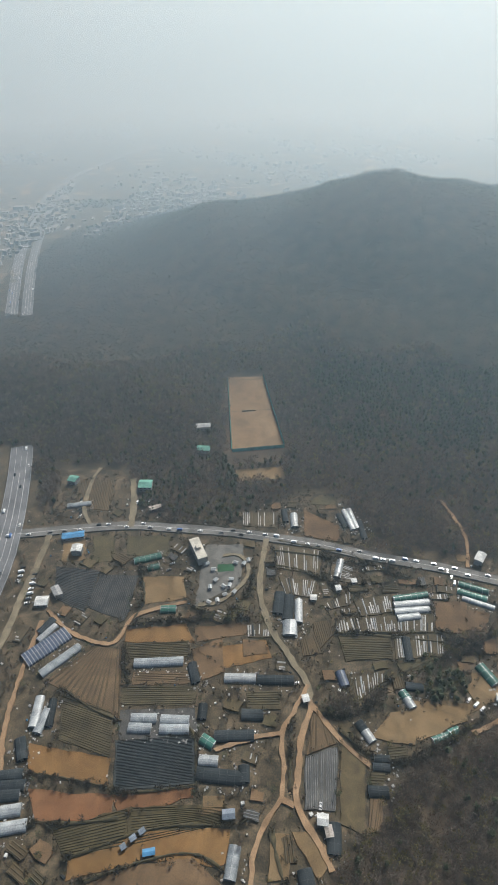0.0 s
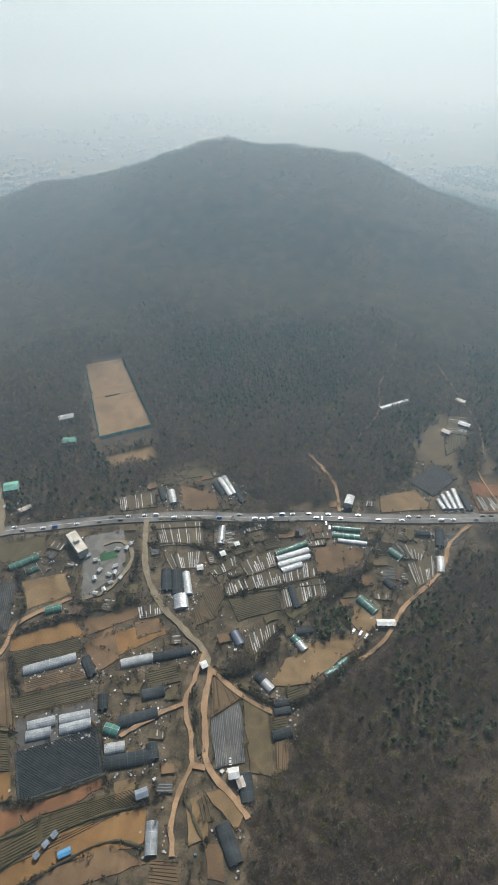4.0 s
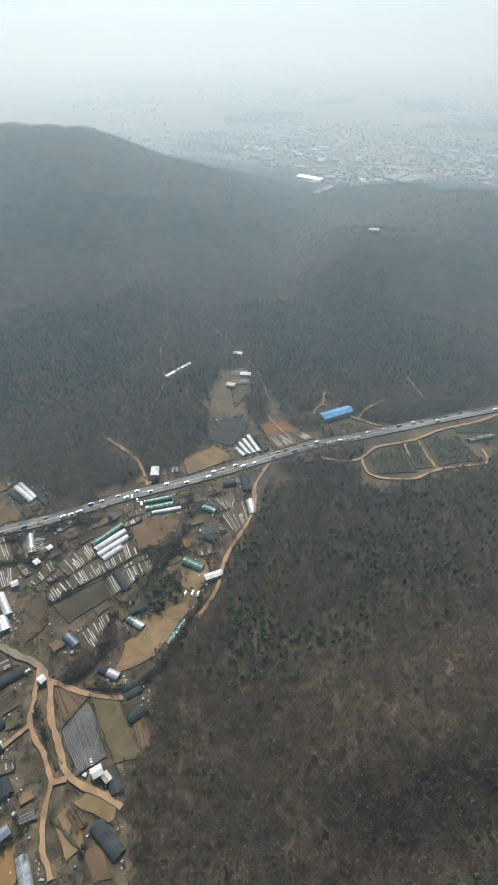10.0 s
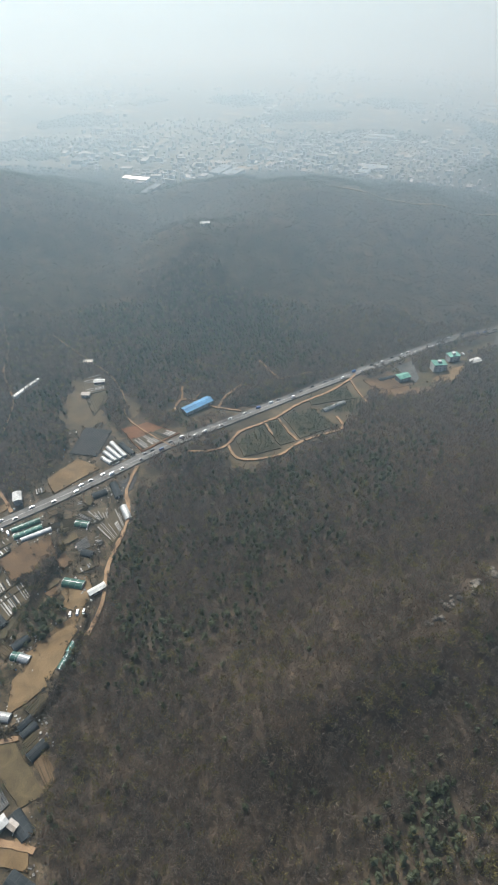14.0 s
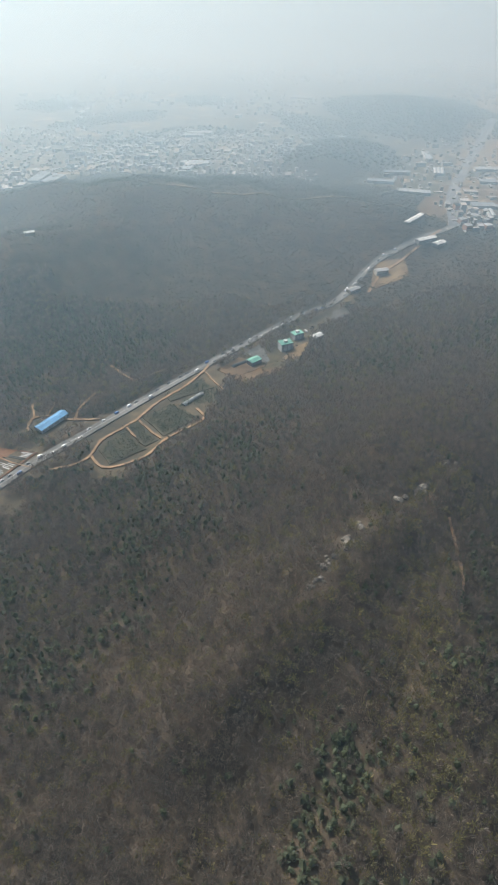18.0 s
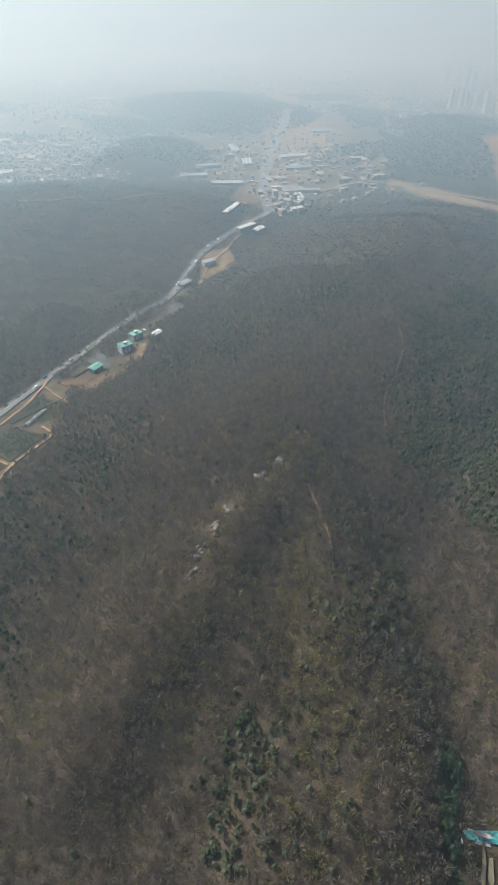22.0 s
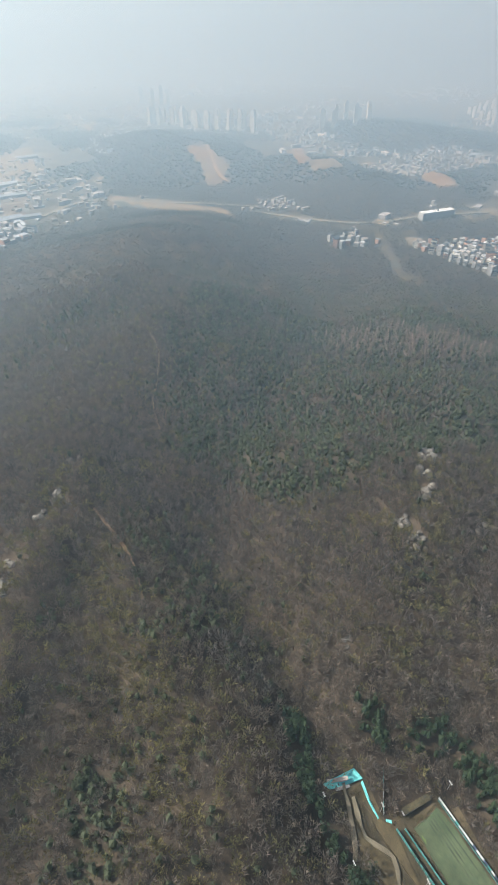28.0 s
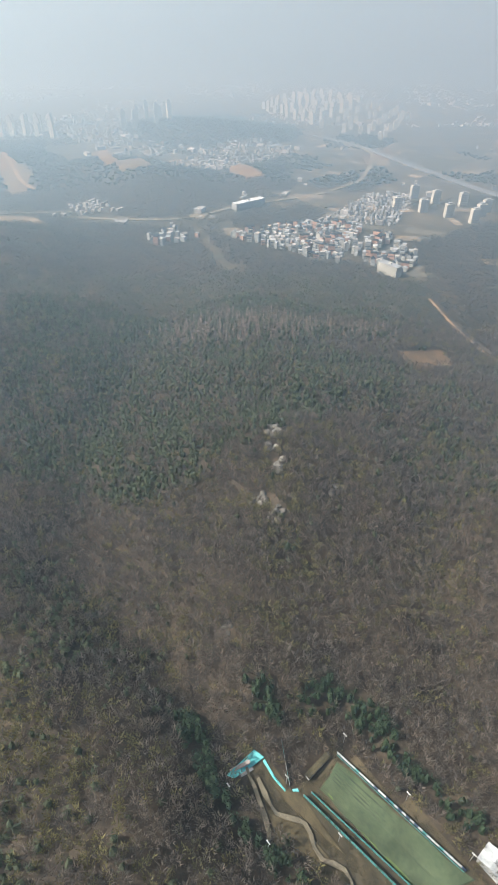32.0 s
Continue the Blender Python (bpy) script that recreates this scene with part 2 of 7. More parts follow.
M = {
    "litter": surface("leaf_litter", (0.036, 0.027, 0.019), (0.082, 0.060, 0.040), 0.05, 0.9, bump=0.5),
    "plain": surface("dry_grassland", (0.044, 0.037, 0.024), (0.101, 0.076, 0.044), 0.010, 0.10),
    "earth": surface("village_earth", (0.033, 0.028, 0.017), (0.117, 0.087, 0.055), 0.09, 0.9, blotch=0.4),
    "frames": surface("shaded_seedbed", (0.025, 0.027, 0.028), (0.051, 0.048, 0.046), 0.1, 1.5),
    "sand": surface("packed_sand", (0.133, 0.087, 0.042), (0.174, 0.122, 0.066), 0.05, 0.8, vary=0.1),
    "dry": surface("dry_grass", (0.055, 0.047, 0.024), (0.085, 0.068, 0.037), 0.08, 1.0, vary=0.12),
    "rows": surface("ploughed_brown", (0.066, 0.047, 0.026), (0.098, 0.069, 0.038), 0.08, 1.2, vary=0.1),
    "gravel": surface("pale_gravel", (0.104, 0.098, 0.088), (0.141, 0.135, 0.122), 0.1, 1.5),
    "lawn": surface("green_lawn", (0.023, 0.069, 0.030), (0.039, 0.094, 0.044), 0.2, 1.5),
    "furrow": surface("tan_furrows", (0.098, 0.066, 0.038), (0.140, 0.096, 0.056), 0.06, 1.2, vary=0.1),
    "orange": surface("orange_clay", (0.150, 0.080, 0.030), (0.186, 0.110, 0.045), 0.04, 0.7, vary=0.1),
    "beds": surface("grey_beds", (0.052, 0.042, 0.026), (0.083, 0.066, 0.039), 0.1, 1.2, vary=0.1),
    "brown": surface("brown_soil", (0.090, 0.058, 0.032), (0.138, 0.088, 0.048), 0.05, 0.9, vary=0.15),
    "net": surface("black_shade_net", (0.026, 0.030, 0.031), (0.046, 0.050, 0.050), 0.2, 2.0, rough=0.8),
    "net_row": surface("net_over_frames", (0.040, 0.044, 0.046), (0.064, 0.066, 0.066), 0.2, 2.0, rough=0.8),
    "yard": surface("cluttered_yard", (0.054, 0.051, 0.048), (0.094, 0.088, 0.080), 0.15, 1.4),
    "red": surface("red_clay", (0.125, 0.055, 0.024), (0.165, 0.085, 0.042), 0.04, 0.7, vary=0.05),
    "terrace": surface("terraced_weeds", (0.048, 0.039, 0.019), (0.075, 0.058, 0.029), 0.1, 1.0),
    "mulchdark": surface("grey_mulched_soil", (0.059, 0.057, 0.053), (0.098, 0.092, 0.083), 0.1, 1.5),
    "scrub": surface("weedy_scrub", (0.066, 0.050, 0.027), (0.105, 0.080, 0.043), 0.12, 1.0),
    "mulch": surface("garden_soil", (0.066, 0.051, 0.030), (0.095, 0.075, 0.046), 0.08, 1.0, vary=0.1),
    "pitch": surface("sandy_pitch", (0.150, 0.098, 0.055), (0.200, 0.138, 0.080), 0.03, 0.5),
    "turf": surface("worn_turf", (0.050, 0.068, 0.036), (0.082, 0.098, 0.053), 0.06, 0.6),
    "turf_dark": surface("worn_turf_stripe", (0.040, 0.052, 0.030), (0.066, 0.078, 0.044), 0.1, 0.8),
    "turf_edge": surface("bright_turf", (0.073, 0.105, 0.027), (0.105, 0.136, 0.047), 0.2, 1.5),
    "orchard": surface("nursery_ground", (0.034, 0.033, 0.020), (0.066, 0.055, 0.032), 0.1, 0.9),
    "asphalt": surface("worn_asphalt", (0.105, 0.100, 0.092), (0.160, 0.153, 0.142), 0.05, 0.9),
    "highway": surface("motorway_asphalt", (0.106, 0.106, 0.109), (0.152, 0.152, 0.155), 0.03, 0.6),
    "lane": surface("concrete_lane", (0.142, 0.118, 0.078), (0.201, 0.167, 0.113), 0.07, 0.9),
    "dirt": surface("dirt_track", (0.205, 0.128, 0.070), (0.280, 0.188, 0.112), 0.07, 0.9),
    "white_line": surface("road_paint", (0.65, 0.65, 0.63), (0.8, 0.8, 0.78), 0.3, 3.0),
    "film_white": surface("white_film", (0.21, 0.225, 0.23), (0.37, 0.38, 0.38), 0.15, 1.2, rough=0.45, vary=0.15),
    "film_clear": surface("greyed_film", (0.16, 0.178, 0.188), (0.29, 0.305, 0.31), 0.2, 1.5, rough=0.4, vary=0.12),
    "film_dark": surface("black_cover", (0.014, 0.018, 0.020), (0.038, 0.043, 0.046), 0.15, 1.5, rough=0.85, vary=0.3),
    "film_green": surface("green_cover", (0.025, 0.085, 0.066), (0.055, 0.150, 0.115), 0.15, 1.2, rough=0.6, vary=0.4),
    "film_navy": surface("navy_cover", (0.02, 0.035, 0.07), (0.05, 0.065, 0.11), 0.2, 1.2, rough=0.5),
    "strip": surface("mulch_film", (0.24, 0.24, 0.235), (0.40, 0.40, 0.39), 0.2, 2.0, rough=0.5, vary=0.25),
    "old_film": surface("old_grey_film", (0.10, 0.104, 0.106), (0.19, 0.19, 0.185), 0.3, 2.0, rough=0.6),
    "rib_dark": surface("dark_tube", (0.05, 0.055, 0.06), (0.09, 0.095, 0.10), 1, 5, rough=0.6),
    "tube": surface("galvanised_tube", (0.34, 0.35, 0.36), (0.45, 0.46, 0.47), 1, 5, rough=0.4, metal=0.6),
    "paint_white": surface("white_wall", (0.40, 0.40, 0.385), (0.56, 0.56, 0.54), 0.2, 1.5, rough=0.7, vary=0.08),
    "wall_grey": surface("grey_wall", (0.22, 0.22, 0.21), (0.34, 0.33, 0.31), 0.2, 1.5, rough=0.8, vary=0.2),
    "wall_brick": surface("brick_wall", (0.30, 0.17, 0.12), (0.42, 0.26, 0.19), 0.3, 2.0, rough=0.9, vary=0.2),
    "wall_cream": surface("cream_wall", (0.36, 0.33, 0.27), (0.50, 0.47, 0.41), 0.2, 1.5, rough=0.8, vary=0.15),
    "roof_blue": surface("blue_roof", (0.04, 0.16, 0.32), (0.08, 0.24, 0.42), 0.2, 1.0, rough=0.5),
    "roof_bluegrey": surface("blue_grey_sheet", (0.10, 0.125, 0.16), (0.18, 0.21, 0.25), 0.2, 1.5, rough=0.5),
    "roof_green": surface("green_roof", (0.08, 0.22, 0.17), (0.17, 0.33, 0.27), 0.2, 1.5, rough=0.6, vary=0.15),
    "roof_grey": surface("grey_roof", (0.20, 0.20, 0.20), (0.34, 0.335, 0.33), 0.2, 1.5, rough=0.6, vary=0.25),
    "roof_tin": surface("rusty_tin", (0.24, 0.19, 0.15), (0.42, 0.38, 0.34), 0.4, 2.5, rough=0.5, vary=0.2),
    "glass": surface("dark_glass", (0.02, 0.028, 0.035), (0.05, 0.06, 0.07), 0.3, 2, rough=0.15, bump=0),
    "teal": surface("teal_mat", (0.10, 0.42, 0.42), (0.20, 0.58, 0.55), 0.2, 1.5, rough=0.6),
    "net_teal": surface("teal_netting", (0.04, 0.17, 0.16), (0.09, 0.26, 0.245), 0.3, 2.0, rough=0.7),
    "rock": surface("pale_rock", (0.085, 0.076, 0.064), (0.20, 0.178, 0.150), 0.15, 0.9, bump=0.6),
    "rubber": surface("tyre_rubber", (0.02, 0.02, 0.02), (0.04, 0.04, 0.04), 1, 5, bump=0),
    "stone_deck": surface("concrete_deck", (0.238, 0.217, 0.203), (0.336, 0.315, 0.294), 0.3, 2),
    "bank": surface("weedy_bank", (0.035, 0.031, 0.018), (0.081, 0.066, 0.037), 0.3, 1.5),
}
TWIG = leafy("bare_twigs", (0.114, 0.094, 0.080), (0.156, 0.129, 0.108), (0.142, 0.108, 0.080), 0.03)
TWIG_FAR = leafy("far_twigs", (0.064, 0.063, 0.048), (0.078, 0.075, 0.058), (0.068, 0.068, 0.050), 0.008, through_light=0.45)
BUDS = leafy("opening_buds", (0.130, 0.118, 0.048), (0.190, 0.168, 0.068), (0.150, 0.130, 0.062))
NEEDLES = leafy("pine_needles", (0.064, 0.075, 0.040), (0.088, 0.100, 0.054), (0.076, 0.086, 0.050), 0.01)
BRUSH = leafy("dark_brush", (0.048, 0.041, 0.033), (0.088, 0.074, 0.058), (0.066, 0.058, 0.040), 0.05)
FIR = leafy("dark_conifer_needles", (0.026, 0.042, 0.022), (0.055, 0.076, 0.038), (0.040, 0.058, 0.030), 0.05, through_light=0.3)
RUBBISH = leafy("strewn_rubbish", (0.05, 0.055, 0.06), (0.55, 0.55, 0.53), (0.20, 0.19, 0.18), 0.4, through_light=0.0)
WEEDS = leafy("dry_weeds", (0.060, 0.050, 0.028), (0.150, 0.120, 0.070), (0.075, 0.072, 0.036), 0.05)
LARCH = leafy("larch_twigs", (0.21, 0.152, 0.128), (0.30, 0.225, 0.185), (0.25, 0.182, 0.150))
ROOFS = leafy("town_walls_and_roofs", (0.12, 0.115, 0.11), (0.42, 0.40, 0.38), (0.27, 0.24, 0.21), 0.004, through_light=0.0)
PLOTS = leafy("far_plots", (0.040, 0.042, 0.030), (0.26, 0.19, 0.12), (0.095, 0.085, 0.062), 0.003, through_light=0.0)


# ---- building helpers ----
def mesh(name, verts, faces, mat):
    me = bpy.data.meshes.new(name)
    me.from_pydata([tuple(v) for v in verts], [], faces)
    me.materials.append(mat)
    return me


def part(name, me, parent=None, label="", at=None):
    ob = new(name, me)
    if parent is not None:
        ob.parent = parent
    if at is not None:
        ob.matrix_basis = at
    if label:
        ob["label"] = label
    return ob


def box_mesh(name, x0, x1, y0, y1, z0, z1, mat, top=0.0):
    """A box; top: how far its upper face is drawn in."""
    t = top
    v = [(x0, y0, z0), (x1, y0, z0), (x1, y1, z0), (x0, y1, z0), (x0 + t, y0 + t, z1), (x1 - t, y0 + t, z1), (x1 - t, y1 - t, z1), (x0 + t, y1 - t, z1)]
    return mesh(name, v, [(3, 2, 1, 0), (4, 5, 6, 7), (0, 1, 5, 4), (1, 2, 6, 5), (2, 3, 7, 6), (3, 0, 4, 7)], mat)


def gable_mesh(name, l, w, z, rise, mat, over=0.5, thick=0.2):
    """A pitched roof along x with its eaves at z, overhanging the walls."""
    x, y = l / 2 + over, w / 2 + over
    v = []
    for dz in (0, thick):
        v += [(-x, -y, z + dz), (x, -y, z + dz), (x, y, z + dz), (-x, y, z + dz), (-x, 0, z + rise + dz), (x, 0, z + rise + dz)]
    f = [(6, 7, 11, 10), (8, 9, 10, 11), (1, 0, 4, 5), (3, 2, 5, 4), (0, 1, 7, 6), (2, 3, 9, 8), (0, 6, 10, 4), (4, 10, 9, 3), (1, 5, 11, 7), (5, 2, 8, 11)]
    return mesh(name, v, f, mat)


def stand(x, y, turn=0.0, dz=0.0):
    return pose(x, y, float(ground_height(x, y)) + dz, 0, 0, turn)


TAKEN = set()


def occupy(poly, grow=0.0):
    """Note the ground that a thing covers, in cells of 3 m, so that no tree stands on it."""
    p = np.array(poly, float)
    lo, hi = np.floor((p.min(0) - grow) / 3).astype(int), np.ceil((p.max(0) + grow) / 3).astype(int)
    if (hi - lo).max() > 150:
        return
    X, Y = np.meshgrid(np.arange(lo[0], hi[0] + 1), np.arange(lo[1], hi[1] + 1))
    for i, j in np.stack([X, Y], -1)[inside(X * 3 + 1.5, Y * 3 + 1.5, poly)]:
        TAKEN.add((int(i), int(j)))


def inside(X, Y, poly):
    """Which of the points lie inside a polygon."""
    res = np.zeros(np.shape(X), bool)
    n = len(poly)
    for i in range(n):
        (x1, y1), (x2, y2) = poly[i], poly[i - 1]
        if y1 != y2:
            res ^= ((y1 > Y) != (y2 > Y)) & (X < (x2 - x1) * (Y - y1) / (y2 - y1) + x1)
    return res


# ---- ground ----
AREAS = []


def area(kind, *pts):
    AREAS.append((kind, pts))


def area_mask(kind, X, Y):
    res = np.zeros(np.shape(X), bool)
    for k, pts in AREAS:
        if k == kind:
            res |= inside(X, Y, pts)
    return res


def wooded(X, Y):
    h = ground_height(X, Y)
    ragged = 5 * wave(X, Y, 7, 1.0) + 8 * wave(X, Y, 23, 4.0)
    return area_mask("thicket", X + 0.5 * ragged, Y) | ((h > 5) | area_mask("flat_wood", X + ragged, Y - ragged)) & ~area_mask("open_land", X + ragged, Y + ragged) & ~area_mask("clearing", X + ragged, Y) & (np.hypot(X, Y) < 3600)


area("open_land", (-286.8, 423.4), (-199.2, 427.5), (-206.4, 488.2), (-134.7, 488.2), (-112.8, 427.3), (-78.8, 406.9), (-6.3, 422.8), (58.9, 452.2), (93.4, 443.1), (117.6, 379.7), (225.7, 348.2), (216.7, 355.0), (299.4, 407.2), (346.9, 368.2), (357.6, 294.2), (316.8, 302.1), (278.9, 273.3), (198.9, 224.7), (146.6, 201.2), (101.2, 175.7), (52.5, 120.5), (34.2, 76.4), (27.3, 60.5), (-0.3, 79.4), (-175.8, 80.1), (-304.7, 352.4))
area("flat_wood", (-612.8, 902.4), (-419.2, 897.2), (-378.7, 1235.7), (-34.4, 771.0), (-30.7, 648.3), (-248.7, 527.3), (-422.7, 536.6))
area("flat_wood", (-86.1, 471.5), (-0.6, 461.7), (-6.3, 426.9), (-78.8, 406.9))
area("flat_wood", (50.5, 629.6), (144.0, 623.2), (279.9, 511.2), (226.8, 351.5), (117.6, 379.7), (93.4, 443.1), (58.9, 452.2), (49.3, 489.1))
area("flat_wood", (-268.3, 606.4), (-31.1, 661.2), (-25.3, 480.5), (-86.1, 471.5), (-142.8, 518.2), (-251.2, 536.4))
area("flat_wood", (325.3, 286.1), (357.7, 285.4), (407.7, 277.9), (169.9, 14.7), (38.4, 74.6), (52.5, 120.5), (101.2, 175.7), (146.6, 201.2), (198.9, 224.7), (278.9, 273.3))
area("flat_wood", (314.9, 284.3), (401.9, 262.3), (626.6, 98.4), (175.5, -76.4), (42.9, 89.4), (73.1, 125.4), (207.7, 228.9))
area("flat_wood", (548.2, 199.6), (576.1, 145.1), (689.3, 102.0), (801.4, 16.8), (1074.1, -32.9), (1080.0, -520.0), (125.1, -190.6), (126.3, 57.8))
area("flat_wood", (1246.5, -432.0), (997.9, -716.7), (759.5, -620.5), (602.4, -715.0), (530.1, -840.5), (316.8, -711.1), (36.2, -244.5), (174.4, -58.4))
area("flat_wood", (369.7, 423.5), (431.7, 355.7), (538.0, 320.6), (595.4, 257.9), (651.6, 193.9), (757.8, 149.3), (889.2, 207.3), (437.8, 662.7))
area("flat_wood", (411.6, 326.8), (445.1, 273.9), (580.9, 200.6), (678.7, 160.6), (811.9, 108.0), (953.3, 76.0), (970.3, 107.9), (751.4, 192.6), (617.6, 301.5), (541.4, 414.3))
area("flat_wood", (570.8, 207.2), (614.7, 155.3), (754.2, 113.7), (987.7, 30.7), (1148.6, -52.4), (1043.8, 34.4), (852.7, 130.2), (693.7, 246.9))
area("flat_wood", (-56.9, 717.9), (69.6, 701.4), (69.9, 443.3), (-6.3, 418.7), (-78.8, 406.9), (-86.1, 471.5), (-37.7, 480.6))
area("flat_wood", (-251.2, 536.4), (-92.2, 528.4), (-78.8, 406.9), (-112.1, 423.2), (-133.4, 491.9), (-208.6, 491.9), (-199.2, 423.3), (-216.9, 423.4))
area("pine_wood", (670.2, -225.6), (756.2, -469.3), (447.5, -359.8), (329.4, -249.7), (379.9, -202.9), (486.0, -174.1))
area("pine_wood", (493.5, -308.3), (400.2, -404.8), (407.8, -497.2), (521.8, -598.8), (573.3, -346.2))
area("mixed_wood", (247.1, 281.7), (366.0, 262.5), (474.0, 182.7), (507.7, 66.6), (393.1, 68.8), (273.1, 98.6), (179.4, 118.2), (140.3, 169.7))
area("pine_wood", (484.7, 600.7), (669.6, 382.0), (595.4, 257.9), (404.1, 402.9))
area("pine_wood", (61.9, 702.1), (326.5, 663.7), (284.2, 520.6), (102.6, 517.5))
area("pine_wood", (138.7, 261.5), (159.8, 228.9), (142.7, 213.4), (120.2, 228.1))
area("pine_strip", (197.4, -159.1), (191.9, -173.0), (169.1, -168.5), (148.7, -161.2), (135.0, -163.4), (120.7, -166.5), (101.8, -168.5), (89.5, -171.9), (99.1, -158.8), (121.6, -156.4), (140.6, -153.5), (155.4, -153.7), (174.9, -156.2))
area("pine_strip", (153.9, -240.3), (140.9, -258.3), (95.9, -254.2), (70.7, -254.0), (53.1, -264.1), (51.0, -251.0), (69.4, -247.4), (99.9, -242.3), (127.3, -239.7))
area("pine_strip", (188.0, -203.1), (174.7, -215.9), (154.5, -207.4), (170.2, -199.5))
area("pine_strip", (162.1, -227.1), (158.0, -251.4), (141.5, -235.4), (152.8, -218.9))
area("pine_wood", (442.2, -155.3), (856.4, -305.2), (801.0, -400.0), (611.2, -379.0), (476.9, -478.4), (358.6, -571.5), (316.5, -516.9), (328.3, -431.3), (321.5, -358.3), (320.3, -328.1), (323.4, -296.9), (325.7, -253.7), (333.5, -221.8))
area("pine_wood", (855.4, -425.8), (787.5, -552.7), (520.1, -855.5), (411.8, -681.3), (547.5, -533.7), (637.4, -403.7))
area("mixed_wood", (332.0, -534.6), (307.9, -674.2), (167.5, -433.6), (204.1, -413.8), (259.7, -442.8))
area("mixed_wood", (322.3, -422.0), (322.1, -521.5), (238.4, -446.5), (231.4, -391.5))
area("flat_wood", (1621.3, -568.4), (1450.3, -758.3), (1152.4, -947.7), (1080.5, -891.9), (1158.4, -630.9), (1273.9, -441.1))
area("flat_wood", (670.5, -968.6), (646.0, -1214.4), (340.1, -726.5), (468.6, -811.7), (530.1, -840.5))
area("flat_wood", (293.1, 543.6), (421.6, 600.8), (442.8, 517.6), (403.6, 345.8), (366.9, 350.4), (391.6, 437.3), (330.9, 437.7), (285.8, 382.5), (217.5, 363.4))
area("pine_wood", (327.4, 492.8), (361.1, 480.3), (337.4, 429.7), (301.7, 438.0))
area("mixed_wood", (244.0, 435.3), (301.7, 427.3), (281.5, 374.5), (229.9, 376.4))
area("clearing", (152.5, -177.2), (156.0, -187.9), (129.4, -193.7), (132.2, -226.5), (93.6, -235.1), (48.6, -242.7), (30.9, -240.1), (72.7, -185.3), (93.6, -175.8), (115.5, -169.6), (136.8, -170.5))
area("clearing", (376.7, 256.4), (438.3, 245.1), (527.3, 215.5), (575.7, 184.3), (508.3, 162.1), (423.8, 184.6), (368.2, 205.8), (352.2, 235.4))
area("clearing", (359.3, 461.0), (397.3, 458.7), (357.4, 384.5), (323.4, 387.5))
area("larch_row", (623.1, -395.3), (594.2, -497.1), (486.3, -553.6), (431.2, -637.6), (404.8, -604.7), (456.0, -524.0), (514.2, -437.4), (564.7, -392.3))
area("mixed_wood", (198.9, 224.7), (283.7, 271.3), (391.0, 258.6), (246.5, 94.2), (138.0, 146.9), (144.5, 196.8))
area("mixed_wood", (352.0, -32.1), (296.9, -57.0), (212.0, -36.4), (156.1, -11.8), (151.6, -33.4), (123.3, -74.1), (192.6, -76.2), (239.1, -57.6))
area("mixed_wood", (378.2, -111.2), (358.3, -152.4), (300.6, -167.8), (211.0, -141.1), (216.2, -102.8))
area("pine_wood", (194.2, -39.6), (202.0, -55.6), (123.5, -58.8), (124.3, -35.6))
area("pine_wood", (551.5, -180.4), (642.8, -368.7), (339.1, -254.3), (371.0, -206.1), (430.6, -184.4))
area("mixed_wood", (649.0, 104.6), (716.1, -31.1), (791.3, -193.4), (701.0, -192.0), (624.4, -53.0), (558.3, 59.4))
area("mixed_wood", (640, 330), (1130, 160), (1120, 420), (960, 640), (700, 660))
area("bud_wood", (339.9, -62.6), (343.0, -96.1), (257.6, -99.7), (190.7, -107.6), (124.2, -120.9), (123.6, -85.7), (192.7, -71.7), (259.8, -57.4))
area("bud_wood", (416.3, -62.7), (354.5, -25.7), (266.9, -5.5), (191.8, 9.3), (178.2, -5.0), (247.1, -19.9), (318.5, -34.0), (377.2, -69.0))
area("bud_wood", (326.2, -343.5), (299.9, -355.8), (198.3, -275.1), (173.7, -224.2), (218.1, -237.5), (274.8, -283.6))
area("thicket", (123.9, 242.3), (139.5, 249.2), (165.3, 243.3), (160.2, 222.3), (140.0, 218.0), (121.0, 223.1))
area("pine_wood", (123.9, 242.3), (139.5, 249.2), (165.3, 243.3), (160.2, 222.3), (140.0, 218.0), (121.0, 223.1))
area("thicket", (52.8, 220.2), (100.2, 238.5), (101.5, 222.4), (74.3, 207.6), (54.8, 211.2))
area("thicket", (177.1, 281.1), (206.1, 292.1), (199.6, 273.4), (178.7, 265.8), (136.1, 248.6), (132.3, 258.8))
area("thicket", (-55.7, 308.7), (-46.1, 296.6), (-19.2, 296.5), (0.0, 309.4), (0.0, 293.0), (-45.6, 289.1))
area("thicket", (-131.8, 513.1), (-7.8, 515.7), (-2.8, 406.1), (-86.9, 408.5), (-117.3, 448.0))
area("mixed_wood", (-131.8, 513.1), (-7.8, 515.7), (-2.8, 406.1), (-86.9, 408.5), (-117.3, 448.0))
area("thicket", (115.9, 383.8), (159.9, 366.3), (157.6, 354.4), (119.3, 349.6), (89.7, 361.0))
area("nursery", (398.0, 243.4), (431.3, 237.5), (411.0, 202.0), (385.4, 222.9))
area("nursery", (438.5, 240.6), (449.6, 229.5), (428.1, 195.5), (417.2, 202.7))
area("nursery", (459.9, 227.6), (488.1, 209.8), (473.6, 172.2), (440.5, 193.5))
area("nursery", (508.1, 227.0), (546.4, 200.4), (537.1, 182.3), (498.6, 214.9))
area("nursery", (436.8, 299.4), (474.5, 288.4), (550.1, 250.7), (540.4, 238.0), (459.8, 265.9))
area("nursery", (385.7, 325.9), (415.3, 332.5), (413.8, 322.5), (385.3, 308.9))
area("nursery", (331.5, 284.4), (366.1, 256.7), (373.9, 244.0), (355.9, 237.7), (325.4, 267.8))
